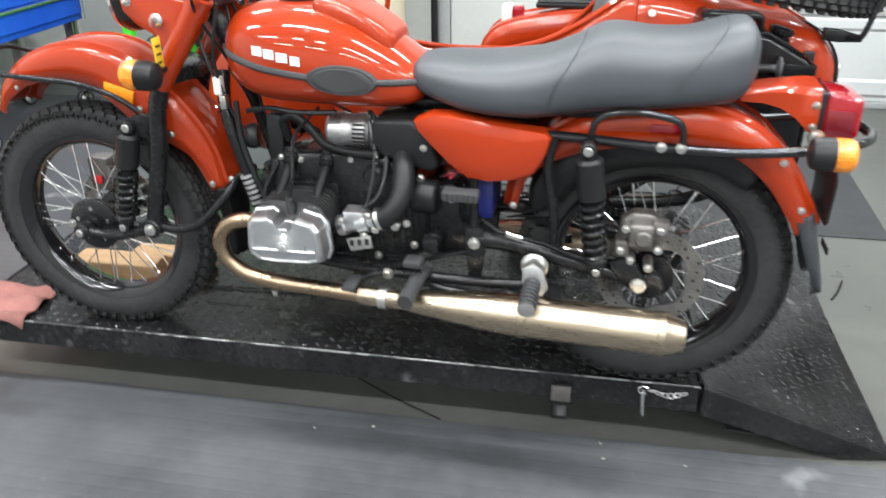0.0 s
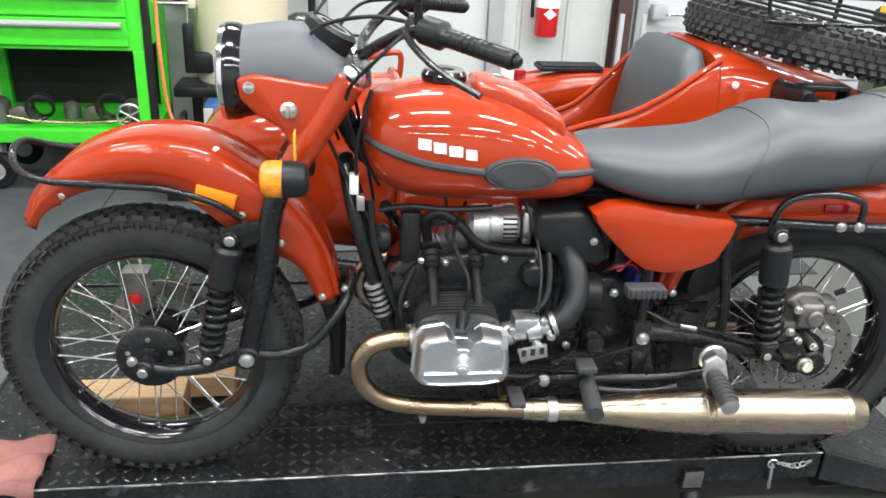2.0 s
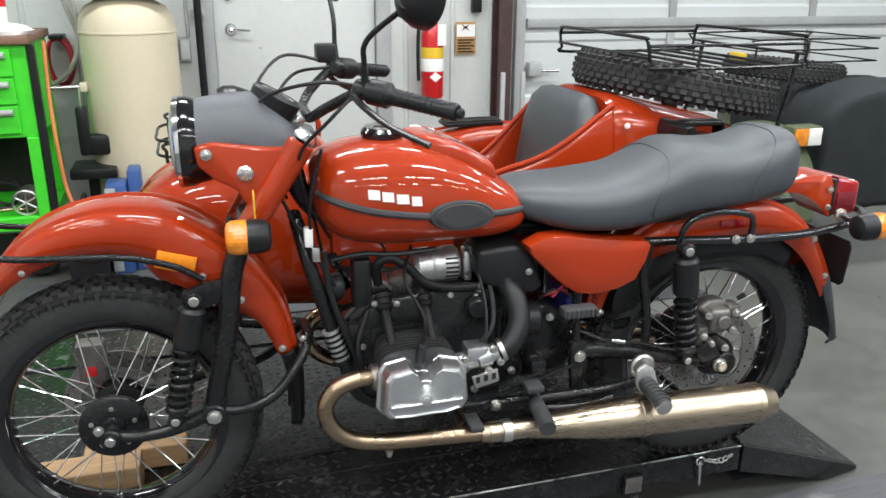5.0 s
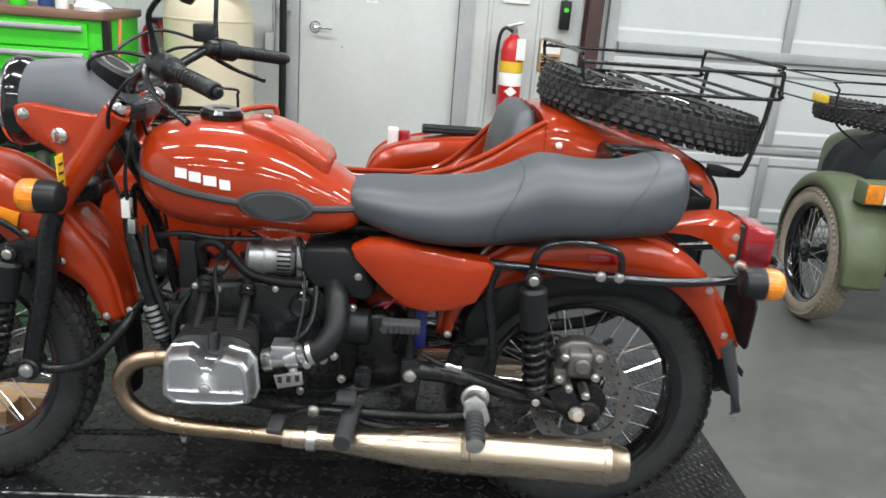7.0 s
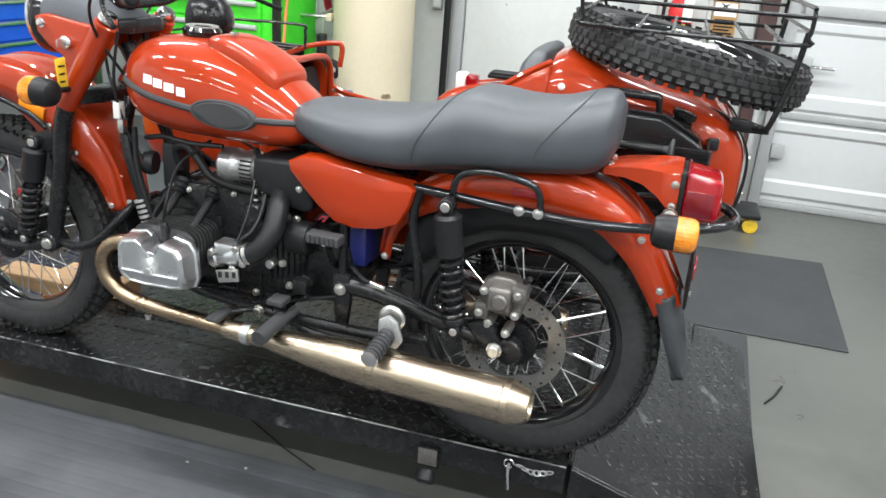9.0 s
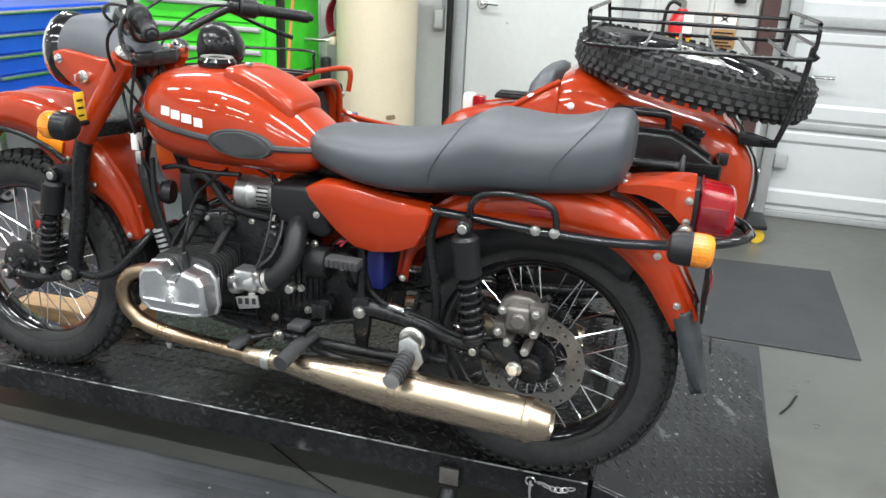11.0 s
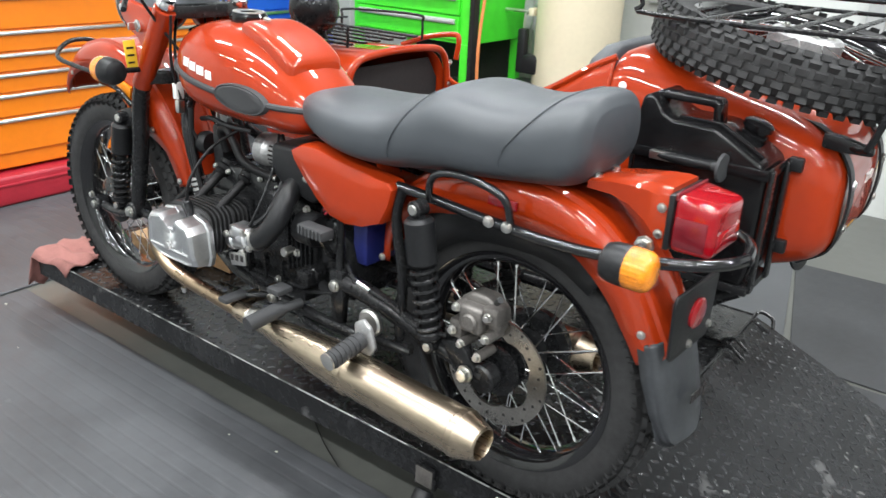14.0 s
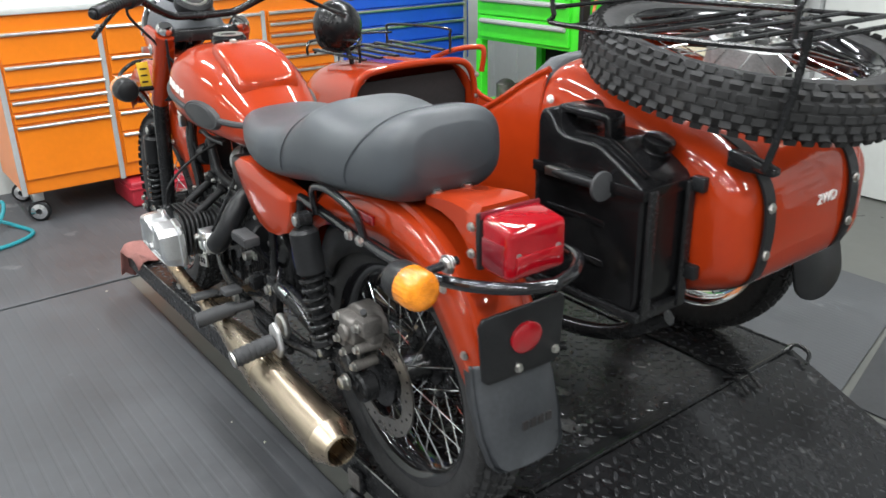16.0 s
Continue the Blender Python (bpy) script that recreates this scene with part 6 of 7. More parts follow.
spot = part("spotlight", lathe([(0, -0.092), (0.04, -0.082), (0.07, -0.058), (0.087, -0.018), (0.088, 0.012), (0.08, 0.03), (0.075, 0.03), (0, 0.04)], 32, frame_to((-1.235, 0.575, 1.222), (-2.2, 0.56, 1.18))), SATIN, car, "round black-backed spotlight on the sidecar nose")
part("stalk", tube([(-1.20, 0.59, 1.145), (-1.19, 0.60, 1.10), (-1.18, 0.60, 1.065)], 0.009, 8), SATIN, spot)
part("yoke", tube([(-1.235, 0.492, 1.222), (-1.22, 0.50, 1.16), (-1.20, 0.58, 1.135), (-1.22, 0.66, 1.16), (-1.235, 0.66, 1.222)], 0.006, 8), SATIN, spot)

# wheel of the sidecar with its mudguard
SW = Vector((-0.15, 1.285, 0.600))
wheel("sidecar_wheel", car, Matrix.Translation(SW), "black-rimmed spoked sidecar wheel with knobbly tyre", rim_mat=CHROME)
sm = part("sidecar_mudguard", fender_bm([(-0.615, 0.80), (-0.605, 0.885), (-0.572, 0.955), (-0.50, 1.0), (-0.36, 1.03), (-0.20, 1.045), (-0.05, 1.03), (0.09, 0.98), (0.20, 0.90), (0.27, 0.80)], [0.10, 0.115, 0.12, 0.12, 0.12, 0.12, 0.12, 0.12, 0.115, 0.10], [0.05, 0.08, 0.10, 0.11, 0.11, 0.11, 0.11, 0.10, 0.08, 0.05]), RED, car, "terracotta mudguard over the sidecar wheel", m=Matrix.Translation((0, SW.y - 0.07 - CY, 0)))
solid(sm, 0.003)
part("mud_flap", moved(slab([(-0.12, 0.24)] + [(0.125 * math.cos(a), 0.06 + 0.075 * math.sin(a)) for a in np.linspace(math.pi, 2 * math.pi, 14)] + [(0.12, 0.24)], -0.004, 0.004, 0.002, axis="x"), Matrix.Translation((0.33, SW.y - 0.09, 0.555)) @ pose(0, 0, 0, 0, -13, 0)), PLASTIC, car, "black rubber sidecar mud flap")
ml = part("marker_lamp", box(-0.53, -0.49, SW.y - 0.09, SW.y - 0.03, 0.985, 1.05, 0.006), WHITE, car, "white and red marker lamp")
part("red_lens", box(-0.489, -0.445, SW.y - 0.088, SW.y - 0.032, 0.985, 1.045, 0.006), REDL, ml)
pad2 = part("step_pad", box(-0.40, -0.16, SW.y - 0.11, SW.y, 1.046, 1.062, 0.005), PLASTIC, car, "black ribbed step pad on the sidecar mudguard")
for k in range(4):
    part("pad_rib", box(-0.395, -0.165, SW.y - 0.10 + 0.025 * k, SW.y - 0.09 + 0.025 * k, 1.062, 1.068, 0.002), PLASTIC, pad2, smooth=False)
# chassis and struts to the motorcycle
ch = part("chassis", tube([(-1.25, 0.52, 0.60), (-0.9, 0.48, 0.57), (-0.2, 0.46, 0.57), (0.15, 0.47, 0.60), (0.33, 0.50, 0.70)], 0.02, 12), SATIN, car, "black tubular sidecar chassis")
part("chassis_tube", tube([(-1.25, 0.52, 0.60), (-1.2, 0.9, 0.58), (-0.9, 1.02, 0.57), (0.15, 1.04, 0.60)], 0.02, 12), SATIN, ch)
for a, b_ in (((-0.95, 0.13, 0.60), (-0.93, 0.48, 0.575)), ((-0.28, 0.16, 0.60), (-0.26, 0.47, 0.575)), ((-1.03, 0.10, 0.93), (-0.88, 0.49, 0.60)), ((-0.30, 0.14, 0.93), (-0.10, 0.47, 0.60))):
    part("strut", rod(a, b_, 0.014, 12), SATIN, ch)
part("axle_tube", rod((-0.12, 0.46, 0.60), (-0.12, 1.16, 0.603), 0.022, 14), SATIN, ch)
part("bumper_tube", tube([(-0.35, 0.15, 0.56), (-0.1, 0.30, 0.50), (0.05, 0.46, 0.52)], 0.012, 10), SATIN, ch)

# luggage rack over the spare wheel
RX0, RX1, RY0, RY1, RZ, RT = 0.01, 0.595, 0.405, 1.05, 1.340, 1.415
rk = part("luggage_rack", tube([(RX0, RY0, RT), (RX0 + 0.01, RY0, RZ + 0.02), (RX0 + 0.04, RY0, RZ), (RX1 - 0.04, RY0, RZ), (RX1 - 0.005, RY0, RZ + 0.02), (RX1, RY0, RT)], 0.0058, 8, sub=4), SATIN, car, "black tubular luggage rack above the trunk")
part("rack_rail", tube([(RX0, RY1, RT), (RX0 + 0.01, RY1, RZ + 0.02), (RX0 + 0.04, RY1, RZ), (RX1 - 0.04, RY1, RZ), (RX1 - 0.005, RY1, RZ + 0.02), (RX1, RY1, RT)], 0.0058, 8, sub=4), SATIN, rk)
for x in (RX0, RX1):
    part("rack_hoop", tube([(x, RY0, RT - 0.01), (x, RY0 + 0.015, RT + 0.012), (x, RY0 + 0.06, RT + 0.018), (x, RY1 - 0.06, RT + 0.018), (x, RY1 - 0.015, RT + 0.012), (x, RY1, RT - 0.01)], 0.0058, 8, sub=4), SATIN, rk)
    part("rack_bar", rod((x, RY0, RZ + 0.035), (x, RY1, RZ + 0.035), 0.005, 8), SATIN, rk)
for y in (RY0, RY1):
    part("rack_bar", rod((RX0, y, RT - 0.005), (RX1, y, RT - 0.005), 0.0055, 8), SATIN, rk)
for k in range(6):
    x = RX0 + 0.06 + 0.094 * k
    part("rack_slat", rod((x, RY0, RZ), (x, RY1, RZ), 0.0055, 8), SATIN, rk)
for y in (SC - 0.27, SC + 0.27):
    y2 = min(max(y, RY0 + 0.0), RY1)
    part("rack_leg", tube([(RX1, y2, RZ + 0.03), (RX1 - 0.015, y2, 1.25), (RX1 - 0.045, y2, 1.125), (RX1 - 0.06, y2 + 0.01, 1.108), (RX1 - 0.09, y2 + 0.03, 1.104)], 0.008, 8), SATIN, rk)
    part("rack_bracket", slab([(0.45, 1.095), (0.45, 1.128), (0.49, 1.125), (0.555, 1.108), (0.555, 1.092), (0.49, 1.09)], y2 + 0.02, y2 + 0.045, 0.004), SATIN, rk)

# spare wheel lying on the trunk
spare = thing("spare_wheel", (0.31, SC, 1.2), "knobbly spare tyre on a spoked wheel lying on the sidecar trunk", "wheel")
wheel("wheel_hub", spare, pose(0.307, SC, 1.258, 0, 10, 0) @ pose(0, 0, 0, 90, 0, 0), "black hub of the spare wheel", rim_mat=GLOSSB, w=0.112, r=0.362)
drum = pose(0.307, SC, 1.258, 0, 10, 0)
hubd = part("brake_drum", lathe([(0, 0.060), (0.022, 0.060), (0.026, 0.052), (0.080, 0.048), (0.088, 0.040), (0.088, -0.02), (0.075, -0.03), (0, -0.03)], 36, drum), CAST, spare, "bare alloy brake drum of the spare wheel")
for k in range(6):
    a = k * math.pi / 3
    bolt(hubd, drum @ Vector((0.055 * math.cos(a), 0.055 * math.sin(a), 0.049)), drum.to_3x3() @ Vector((0, 0, 1)), 0.008, 0.010)
part("mount_post", rod((0.30, SC, 1.15), (0.30, SC, 1.225), 0.03, 16), SATIN, spare)

# fuel can strapped to the body
can = thing("jerry_can", (0.2, 0.37, 0.72), "black jerry can strapped to the sidecar flank", "jerry can")
prof = [(0.100, 0.795), (0.094, 0.83), (0.094, 1.150), (0.100, 1.176), (0.116, 1.184), (0.132, 1.176), (0.150, 1.146), (0.176, 1.134), (0.270, 1.132), (0.322, 1.105), (0.380, 1.072), (0.393, 1.045), (0.393, 0.83), (0.385, 0.795)]
part("body", slab(prof, 0.292, 0.462, 0.014, 4), CANB, can, angle=40)
part("handle", slab([(0.108, 1.164), (0.112, 1.182), (0.125, 1.189), (0.252, 1.186), (0.262, 1.178), (0.268, 1.122), (0.252, 1.122), (0.246, 1.168), (0.128, 1.170)], 0.330, 0.384, 0.006, 3), CANB, can, angle=40)
spout = part("spout", lathe([(0, 0), (0.032, 0), (0.032, 0.012), (0.027, 0.016), (0.027, 0.022), (0.034, 0.024), (0.034, 0.036), (0.028, 0.041), (0.0, 0.042)], 20, frame_to((0.318, 0.415, 1.10), (0.345, 0.415, 1.20))), CANB, can)
part("moulded_groove", slab([(0.180, 1.143), (0.276, 1.141), (0.328, 1.114), (0.376, 1.084), (0.370, 1.076), (0.323, 1.104), (0.270, 1.131), (0.180, 1.133)], 0.318, 0.332, 0.002), CANB, can)
for z in (0.88, 0.97):
    part("pressed_rib", box(0.13, 0.30, 0.289, 0.297, z - 0.008, z + 0.008, 0.004), CANB, can)
part("holder", slab([(0.086, 0.778), (0.402, 0.778), (0.402, 0.797), (0.086, 0.797)], 0.285, 0.45, 0.003), SATIN, can)
for x in (0.087, 0.402):
    for y0 in (0.300, 0.418):
        part("holder_arm", box(x - 0.005, x + 0.005, y0, y0 + 0.026, 0.781, 1.062, 0.003), SATIN, can)
strap = part("strap", box(0.088, 0.397, 0.286, 0.291, 1.042, 1.066, 0.002), CANB, can, "black rubber strap with toggle")
part("strap", box(0.3945, 0.3995, 0.287, 0.45, 1.042, 1.066, 0.002), CANB, can)
part("toggle", tube([(0.16, 0.280, 1.055), (0.22, 0.272, 1.056), (0.29, 0.272, 1.057)], [0.008, 0.012, 0.010], 10), PLASTIC, strap)
part("toggle_knob", lathe([(0, 0), (0.010, 0), (0.012, 0.012), (0.032, 0.02), (0.030, 0.026), (0, 0.028)], 20, frame_to((0.285, 0.272, 1.057), (0.40, 0.262, 1.06))), PADR, strap)
for z in (0.86, 1.054):
    part("strap_end", box(0.40, 0.430, 0.432, 0.452, z - 0.016, z + 0.016, 0.004), PLASTIC, can)
part("buckle", box(0.14, 0.20, 0.272, 0.286, 1.045, 1.065, 0.003), ZINC, strap)

# ---------------------------------------------------------------- tool storage
def chest_x(name, x, y0, y1, z0, z1, depth, banks, material, label, top=None, frame_mat=None):
    """A tool chest whose front faces +x at the given x; banks: (y0, y1, drawer edges from the top)."""
    c = thing(name, (x - depth / 2, (y0 + y1) / 2, 0), label, "tool chest", group="tool chests")
    part("carcass", box(x - depth, x - 0.012, y0, y1, z0, z1, 0.008), material, c, smooth=False)
    if top:
        part("worktop", box(x - depth - 0.005, x + 0.012, y0 - 0.008, y1 + 0.008, z1, z1 + 0.035, 0.006), top, c)
    for ya, yb, edges in banks:
        for zt, zb in zip(edges, edges[1:]):
            d = part("drawer", box(x - 0.014, x + 0.006, ya + 0.006, yb - 0.006, zb + 0.004, zt - 0.004, 0.003), material, c, smooth=False)
            part("handle", slab([(x + 0.005, zt - 0.006), (x + 0.020, zt - 0.008), (x + 0.024, zt - 0.018), (x + 0.022, zt - 0.026), (x + 0.005, zt - 0.028)], ya + 0.012, yb - 0.012, 0.002, 1), ZINC, d, "bright metal drawer pull", smooth=False)
    for yy in [y0] + [b[1] for b in banks]:
        part("corner_strip", box(x - 0.004, x + 0.012, yy - 0.014, yy + 0.014, z0, min(z1, banks[0][2][0]) - 0.0, 0.003), TRIMG, c, smooth=False)
    for yy in (y0 + 0.07, y1 - 0.10):
        for xx in (x - 0.07, x - depth + 0.10):
            w = part("caster", lathe([(0, -0.022), (0.05, -0.022), (0.06, -0.012), (0.06, 0.012), (0.05, 0.022), (0, 0.022)], 20, pose(xx, yy, 0.072, 0, 90, -25)), PLASTIC, c)
            part("caster_hub", lathe([(0, -0.020), (0.014, -0.020), (0.018, -0.030), (0.044, -0.024), (0.047, 0), (0.044, 0.024), (0.018, 0.030), (0.014, 0.020), (0, 0.020)], 16, pose(xx, yy, 0.072, 0, 90, -25)), CHROME, w)
            part("caster_fork", box(xx - 0.034, xx + 0.034, yy - 0.030, yy + 0.030, 0.135, z0, 0.006), ZINC, w)
    return c


chest_x("orange_tool_chest", -3.45, -0.19, 1.84, 0.188, 1.15, 0.62, [
    (-0.17, 0.345, (1.07, 0.90, 0.785, 0.715, 0.645, 0.58, 0.27)),
    (0.375, 1.33, (1.07, 0.90, 0.79, 0.69, 0.585, 0.46, 0.27)),
    (1.36, 1.83, (1.07, 1.0, 0.93, 0.86, 0.79, 0.70, 0.60, 0.46, 0.27)),
], ORANGE, "wide orange rolling tool chest with bright drawer pulls", top=WALLW)
chest_x("blue_tool_chest", -3.50, 1.90, 3.03, 0.60, 1.16, 0.6, [(1.95, 2.98, (1.15, 1.02, 0.90, 0.78, 0.64))], BLUE, "blue tool cart with drawers over an open dark shelf", top=None)


def green_cart():
    x0, x1, y0, y1, z0, z1 = -3.10, -2.13, 2.76, 3.40, 0.80, 1.27
    c = thing("green_tool_cart", ((x0 + x1) / 2, (y0 + y1) / 2, 0), "lime green rolling workbench with drawers and a cluttered open shelf", "tool chest", group="tool chests")
    part("carcass", box(x0, x1, y0 + 0.012, y1, z0, z1, 0.006), GREEN, c, smooth=False)
    part("worktop", box(x0 - 0.02, x1 + 0.02, y0 - 0.02, y1 + 0.02, z1, z1 + 0.045, 0.008), BENCH, c, "dark red-brown wooden bench top")
    edges = (1.255, 1.11, 0.97, 0.82)
    for zt, zb in zip(edges, edges[1:]):
        d = part("drawer", box(x0 + 0.05, x1 - 0.075, y0 - 0.008, y0 + 0.013, zb + 0.005, zt - 0.005, 0.003), GREEN, c, smooth=False)
        part("handle", slab([(y0 - 0.007, zt - 0.02), (y0 - 0.030, zt - 0.024), (y0 - 0.034, zt - 0.038), (y0 - 0.028, zt - 0.05), (y0 - 0.007, zt - 0.052)], x0 + 0.07, x1 - 0.10, 0.002, 1, axis="x"), TRIMG, d, "grey metal drawer pull", smooth=False)
    for xx in (x0, x1 - 0.06):
        for yy in (y0, y1 - 0.06):
            part("leg", box(xx, xx + 0.06, yy, yy + 0.06, 0.30, z0 + 0.002, 0.006), GREEN, c, smooth=False)
    part("corner_post", box(x1 + 0.001, x1 + 0.035, y0 - 0.004, y0 + 0.06, 0.30, z1, 0.006), PLASTIC, c, smooth=False)
    part("shelf", box(x0, x1, y0, y1, 0.30, 0.375, 0.006), GREEN, c, smooth=False)
    # near-black sheet paints the shade behind the open shelf
    part("back_panel", box(x0 + 0.06, x1 - 0.06, y1 - 0.02, y1 - 0.01, 0.375, z0, 0.002), DARK, c, smooth=False)
    for xx in (x0 + 0.1, x1 - 0.1):
        for yy in (y0 + 0.1, y1 - 0.1):
            w = part("caster", lathe([(0, -0.03), (0.09, -0.03), (0.105, -0.015), (0.105, 0.015), (0.09, 0.03), (0, 0.03)], 24, pose(xx, yy, 0.118, 90, 0, 0)), PLASTIC, c)
            part("caster_hub", lathe([(0, -0.034), (0.05, -0.034), (0.055, 0), (0.05, 0.034), (0, 0.034)], 16, pose(xx, yy, 0.118, 90, 0, 0)), TRIMG, w)
            part("caster_fork", box(xx - 0.05, xx + 0.05, yy - 0.045, yy + 0.045, 0.228, 0.302, 0.008), TRIMG, w)
    return c


green_cart()
part_r = random.Random(8)
# clutter on the open shelf
for k in range(7):
    cx, cy_, rr = -2.97 + 0.12 * k, 2.90 + part_r.uniform(0, 0.12), part_r.uniform(0.04, 0.07)
    kind = k % 3
    if kind == 0:
        b = lathe([(0, 0), (rr, 0), (rr, rr * 1.6), (rr * 0.7, rr * 1.9), (rr * 0.3, rr * 2.1), (0, rr * 2.1)], 18, pose(cx, cy_, 0.376))
        single("metal_canister", b, CALIP, "dull metal canister on the cart shelf", "canister", group="shelf clutter")
    elif kind == 1:
        single("engine_casting", slab([(cx - rr, 0.376), (cx + rr, 0.376), (cx + rr * 1.1, 0.376 + rr), (cx + rr * 0.3, 0.376 + rr * 1.7), (cx - rr * 0.8, 0.376 + rr * 1.3)], cy_ - rr * 0.7, cy_ + rr * 0.7, 0.012), CALIP, "grimy engine casting on the cart shelf", "engine part", group="shelf clutter")
    else:
        b = tube([(cx + rr * 1.3 * math.cos(a), cy_ - 0.02 + 0.05 * math.sin(a * 0.5), 0.47 + rr * 1.3 * math.sin(a)) for a in np.linspace(0, 11.5, 30)], 0.010, 8, sub=2)
        single("coiled_hose", b, PLASTIC, "coiled black rubber hose on the cart shelf", "hose", group="shelf clutter")
single("copper_pipe", tube([(-2.88, 2.80, 0.44), (-2.73, 2.81, 0.41), (-2.53, 2.82, 0.40), (-2.33, 2.82, 0.41), (-2.21, 2.86, 0.387)], 0.010, 8), BLUED, "bent copper pipe lying on the cart shelf", "pipe")
hw = thing("steel_handwheel", (-2.25, 2.82, 0.376), "small white-rimmed steel handwheel on the cart shelf", "handwheel")
part("rim", tube([(-2.25 + 0.065 * math.cos(a), 2.80, 0.445 + 0.065 * math.sin(a)) for a in np.linspace(0, 2 * math.pi, 20, endpoint=False)], 0.007, 8, sub=2, closed=True), ZINC, hw)
for k in range(3):
    a = 0.5 + k * math.pi / 3
    part("spoke", rod((-2.25 - 0.065 * math.cos(a), 2.80, 0.445 - 0.065 * math.sin(a)), (-2.25 + 0.065 * math.cos(a), 2.80, 0.445 + 0.065 * math.sin(a)), 0.005, 8), ZINC, hw)


def bottle(x, y, z, r, h, material, cap_mat, label, name="bottle"):
    b = thing(name, (x, y, z), label, "bottle", group="bench bottles")
    part("body", lathe([(0, 0), (r * 0.95, 0), (r, 0.01), (r, h * 0.68), (r * 0.85, h * 0.78), (r * 0.36, h * 0.86), (r * 0.36, h * 0.92), (0, h * 0.92)], 20, pose(x, y, z)), material, b)
    part("cap", lathe([(0, h * 0.9), (r * 0.42, h * 0.9), (r * 0.42, h), (r * 0.3, h * 1.02), (0, h * 1.02)], 16, pose(x, y, z)), cap_mat, b)
    part("paper_band", lathe([(r * 1.01, h * 0.2), (r * 1.015, h * 0.21), (r * 1.015, h * 0.55), (r * 1.01, h * 0.56)], 20, pose(x, y, z)), WHITE, b)


bottle(-2.26, 2.88, 1.315, 0.05, 0.24, EXTR, WHITE, "red plastic bottle with white band on the bench")
bottle(-2.37, 2.86, 1.315, 0.035, 0.22, WHITE, EXTR, "white spray bottle with red cap on the bench")
bottle(-2.64, 2.94, 1.315, 0.05, 0.16, GREEN, PLASTIC, "squat green bottle on the bench")
bottle(-2.80, 2.90, 1.315, 0.055, 0.17, REDP, PLASTIC, "squat pink-red bottle on the bench")
bottle(-2.52, 3.02, 1.315, 0.045, 0.20, NAVY, WHITE, "blue bottle on the bench")
single("crumpled_rag", loft([[(-2.20 + r * math.cos(a) * (1 + 0.25 * math.sin(3 * a + h * 60)), 2.82 + r * 0.8 * math.sin(a), 1.316 + h) for a in np.linspace(0, 2 * math.pi, 18, endpoint=False)] for r, h in ((0.09, 0.0), (0.095, 0.02), (0.07, 0.045), (0.03, 0.055))]), WHITE, "crumpled white rag on the bench", "rag")

# under and beside the chests
bx = thing("red_plastic_box", (-3.5, 0.62, 0), "red plastic tool box on the floor under the orange chest", "tool box")
part("body", box(-3.75, -3.38, 0.36, 0.95, 0.013, 0.17, 0.02, 3), REDP, bx)
part("lid_edge", box(-3.755, -3.372, 0.355, 0.955, 0.118, 0.132, 0.004), REDP, bx)
single("teal_hose", tube([(-3.30, -0.75, 0.025), (-3.15, -0.45, 0.025), (-3.28, -0.22, 0.025), (-3.5, -0.28, 0.03), (-3.6, -0.42, 0.10), (-3.52, -0.30, 0.16), (-3.45, -0.36, 0.06), (-3.35, -0.55, 0.03)], 0.011, 8), TEAL, "loose teal hose on the floor beside the orange chest", "hose")

# ---------------------------------------------------------------- along the back wall
ct = thing("cream_tank", (-1.60, 3.32, 0), "tall cream painted pressure tank standing by the wall", "tank")
part("shell", lathe([(0, 0.05), (0.20, 0.05), (0.262, 0.12), (0.268, 0.2), (0.268, 1.29), (0.262, 1.295), (0.268, 1.30), (0.258, 1.38), (0.22, 1.44), (0.14, 1.48), (0, 1.49)], 48, pose(-1.60, 3.32, 0)), CREAM, ct)
part("weld_band", lathe([(0.268, 1.288), (0.2715, 1.291), (0.2715, 1.301), (0.268, 1.304)], 48, pose(-1.60, 3.32, 0)), CREAM, ct)
part("foot_ring", lathe([(0.19, 0), (0.22, 0), (0.21, 0.07), (0.18, 0.07)], 32, pose(-1.60, 3.32, 0), closed=True), CREAM, ct)
part("top_fitting", rod((-1.60, 3.32, 1.48), (-1.60, 3.32, 1.52), 0.04, 16), TRIMG, ct)
part("pressure_pump", box(-1.90, -1.30, 3.08, 3.5, 1.50, 1.58, 0.02), TRIMG, ct, "dark grey bracket over the tank")
part("outlet_pipe", rod((-1.84, 3.2, 1.0), (-2.12, 3.16, 1.0), 0.012, 10), ZINC, ct)
part("valve", box(-2.10, -2.06, 3.13, 3.19, 0.93, 1.05, 0.008), PLASTIC, ct)
part("valve_block", box(-1.88, -1.84, 3.16, 3.23, 0.975, 1.025, 0.006), CREAM, ct)
part("brass_tap", rod((-1.42, 3.07, 0.55), (-1.36, 3.0, 0.57), 0.016, 12), BLUED, ct)
ct.matrix_basis = Matrix.Translation((-0.075, 0, 0)) @ ct.matrix_basis
pipe = thing("black_conduit", (-1.27, 3.7, 0), "black vertical pipe beside the door", "pipe")
part("pipe", rod((-1.275, 3.68, 0.0), (-1.275, 3.68, 2.4), 0.024, 14), PLASTIC, pipe)
part("clip", box(-1.315, -1.235, 3.70, 3.775, 1.36, 1.40, 0.006), TRIMG, pipe)
sw = thing("wall_switch", (-1.38, WY, 1.2), "grey electrical switch box on the wall", "switch")
part("box", box(-1.405, -1.335, WY - 0.055, WY - 0.012, 1.08, 1.22, 0.006), TRIMG, sw)
part("cover", box(-1.398, -1.342, WY - 0.060, WY - 0.054, 1.09, 1.21, 0.003), WALLW, sw)
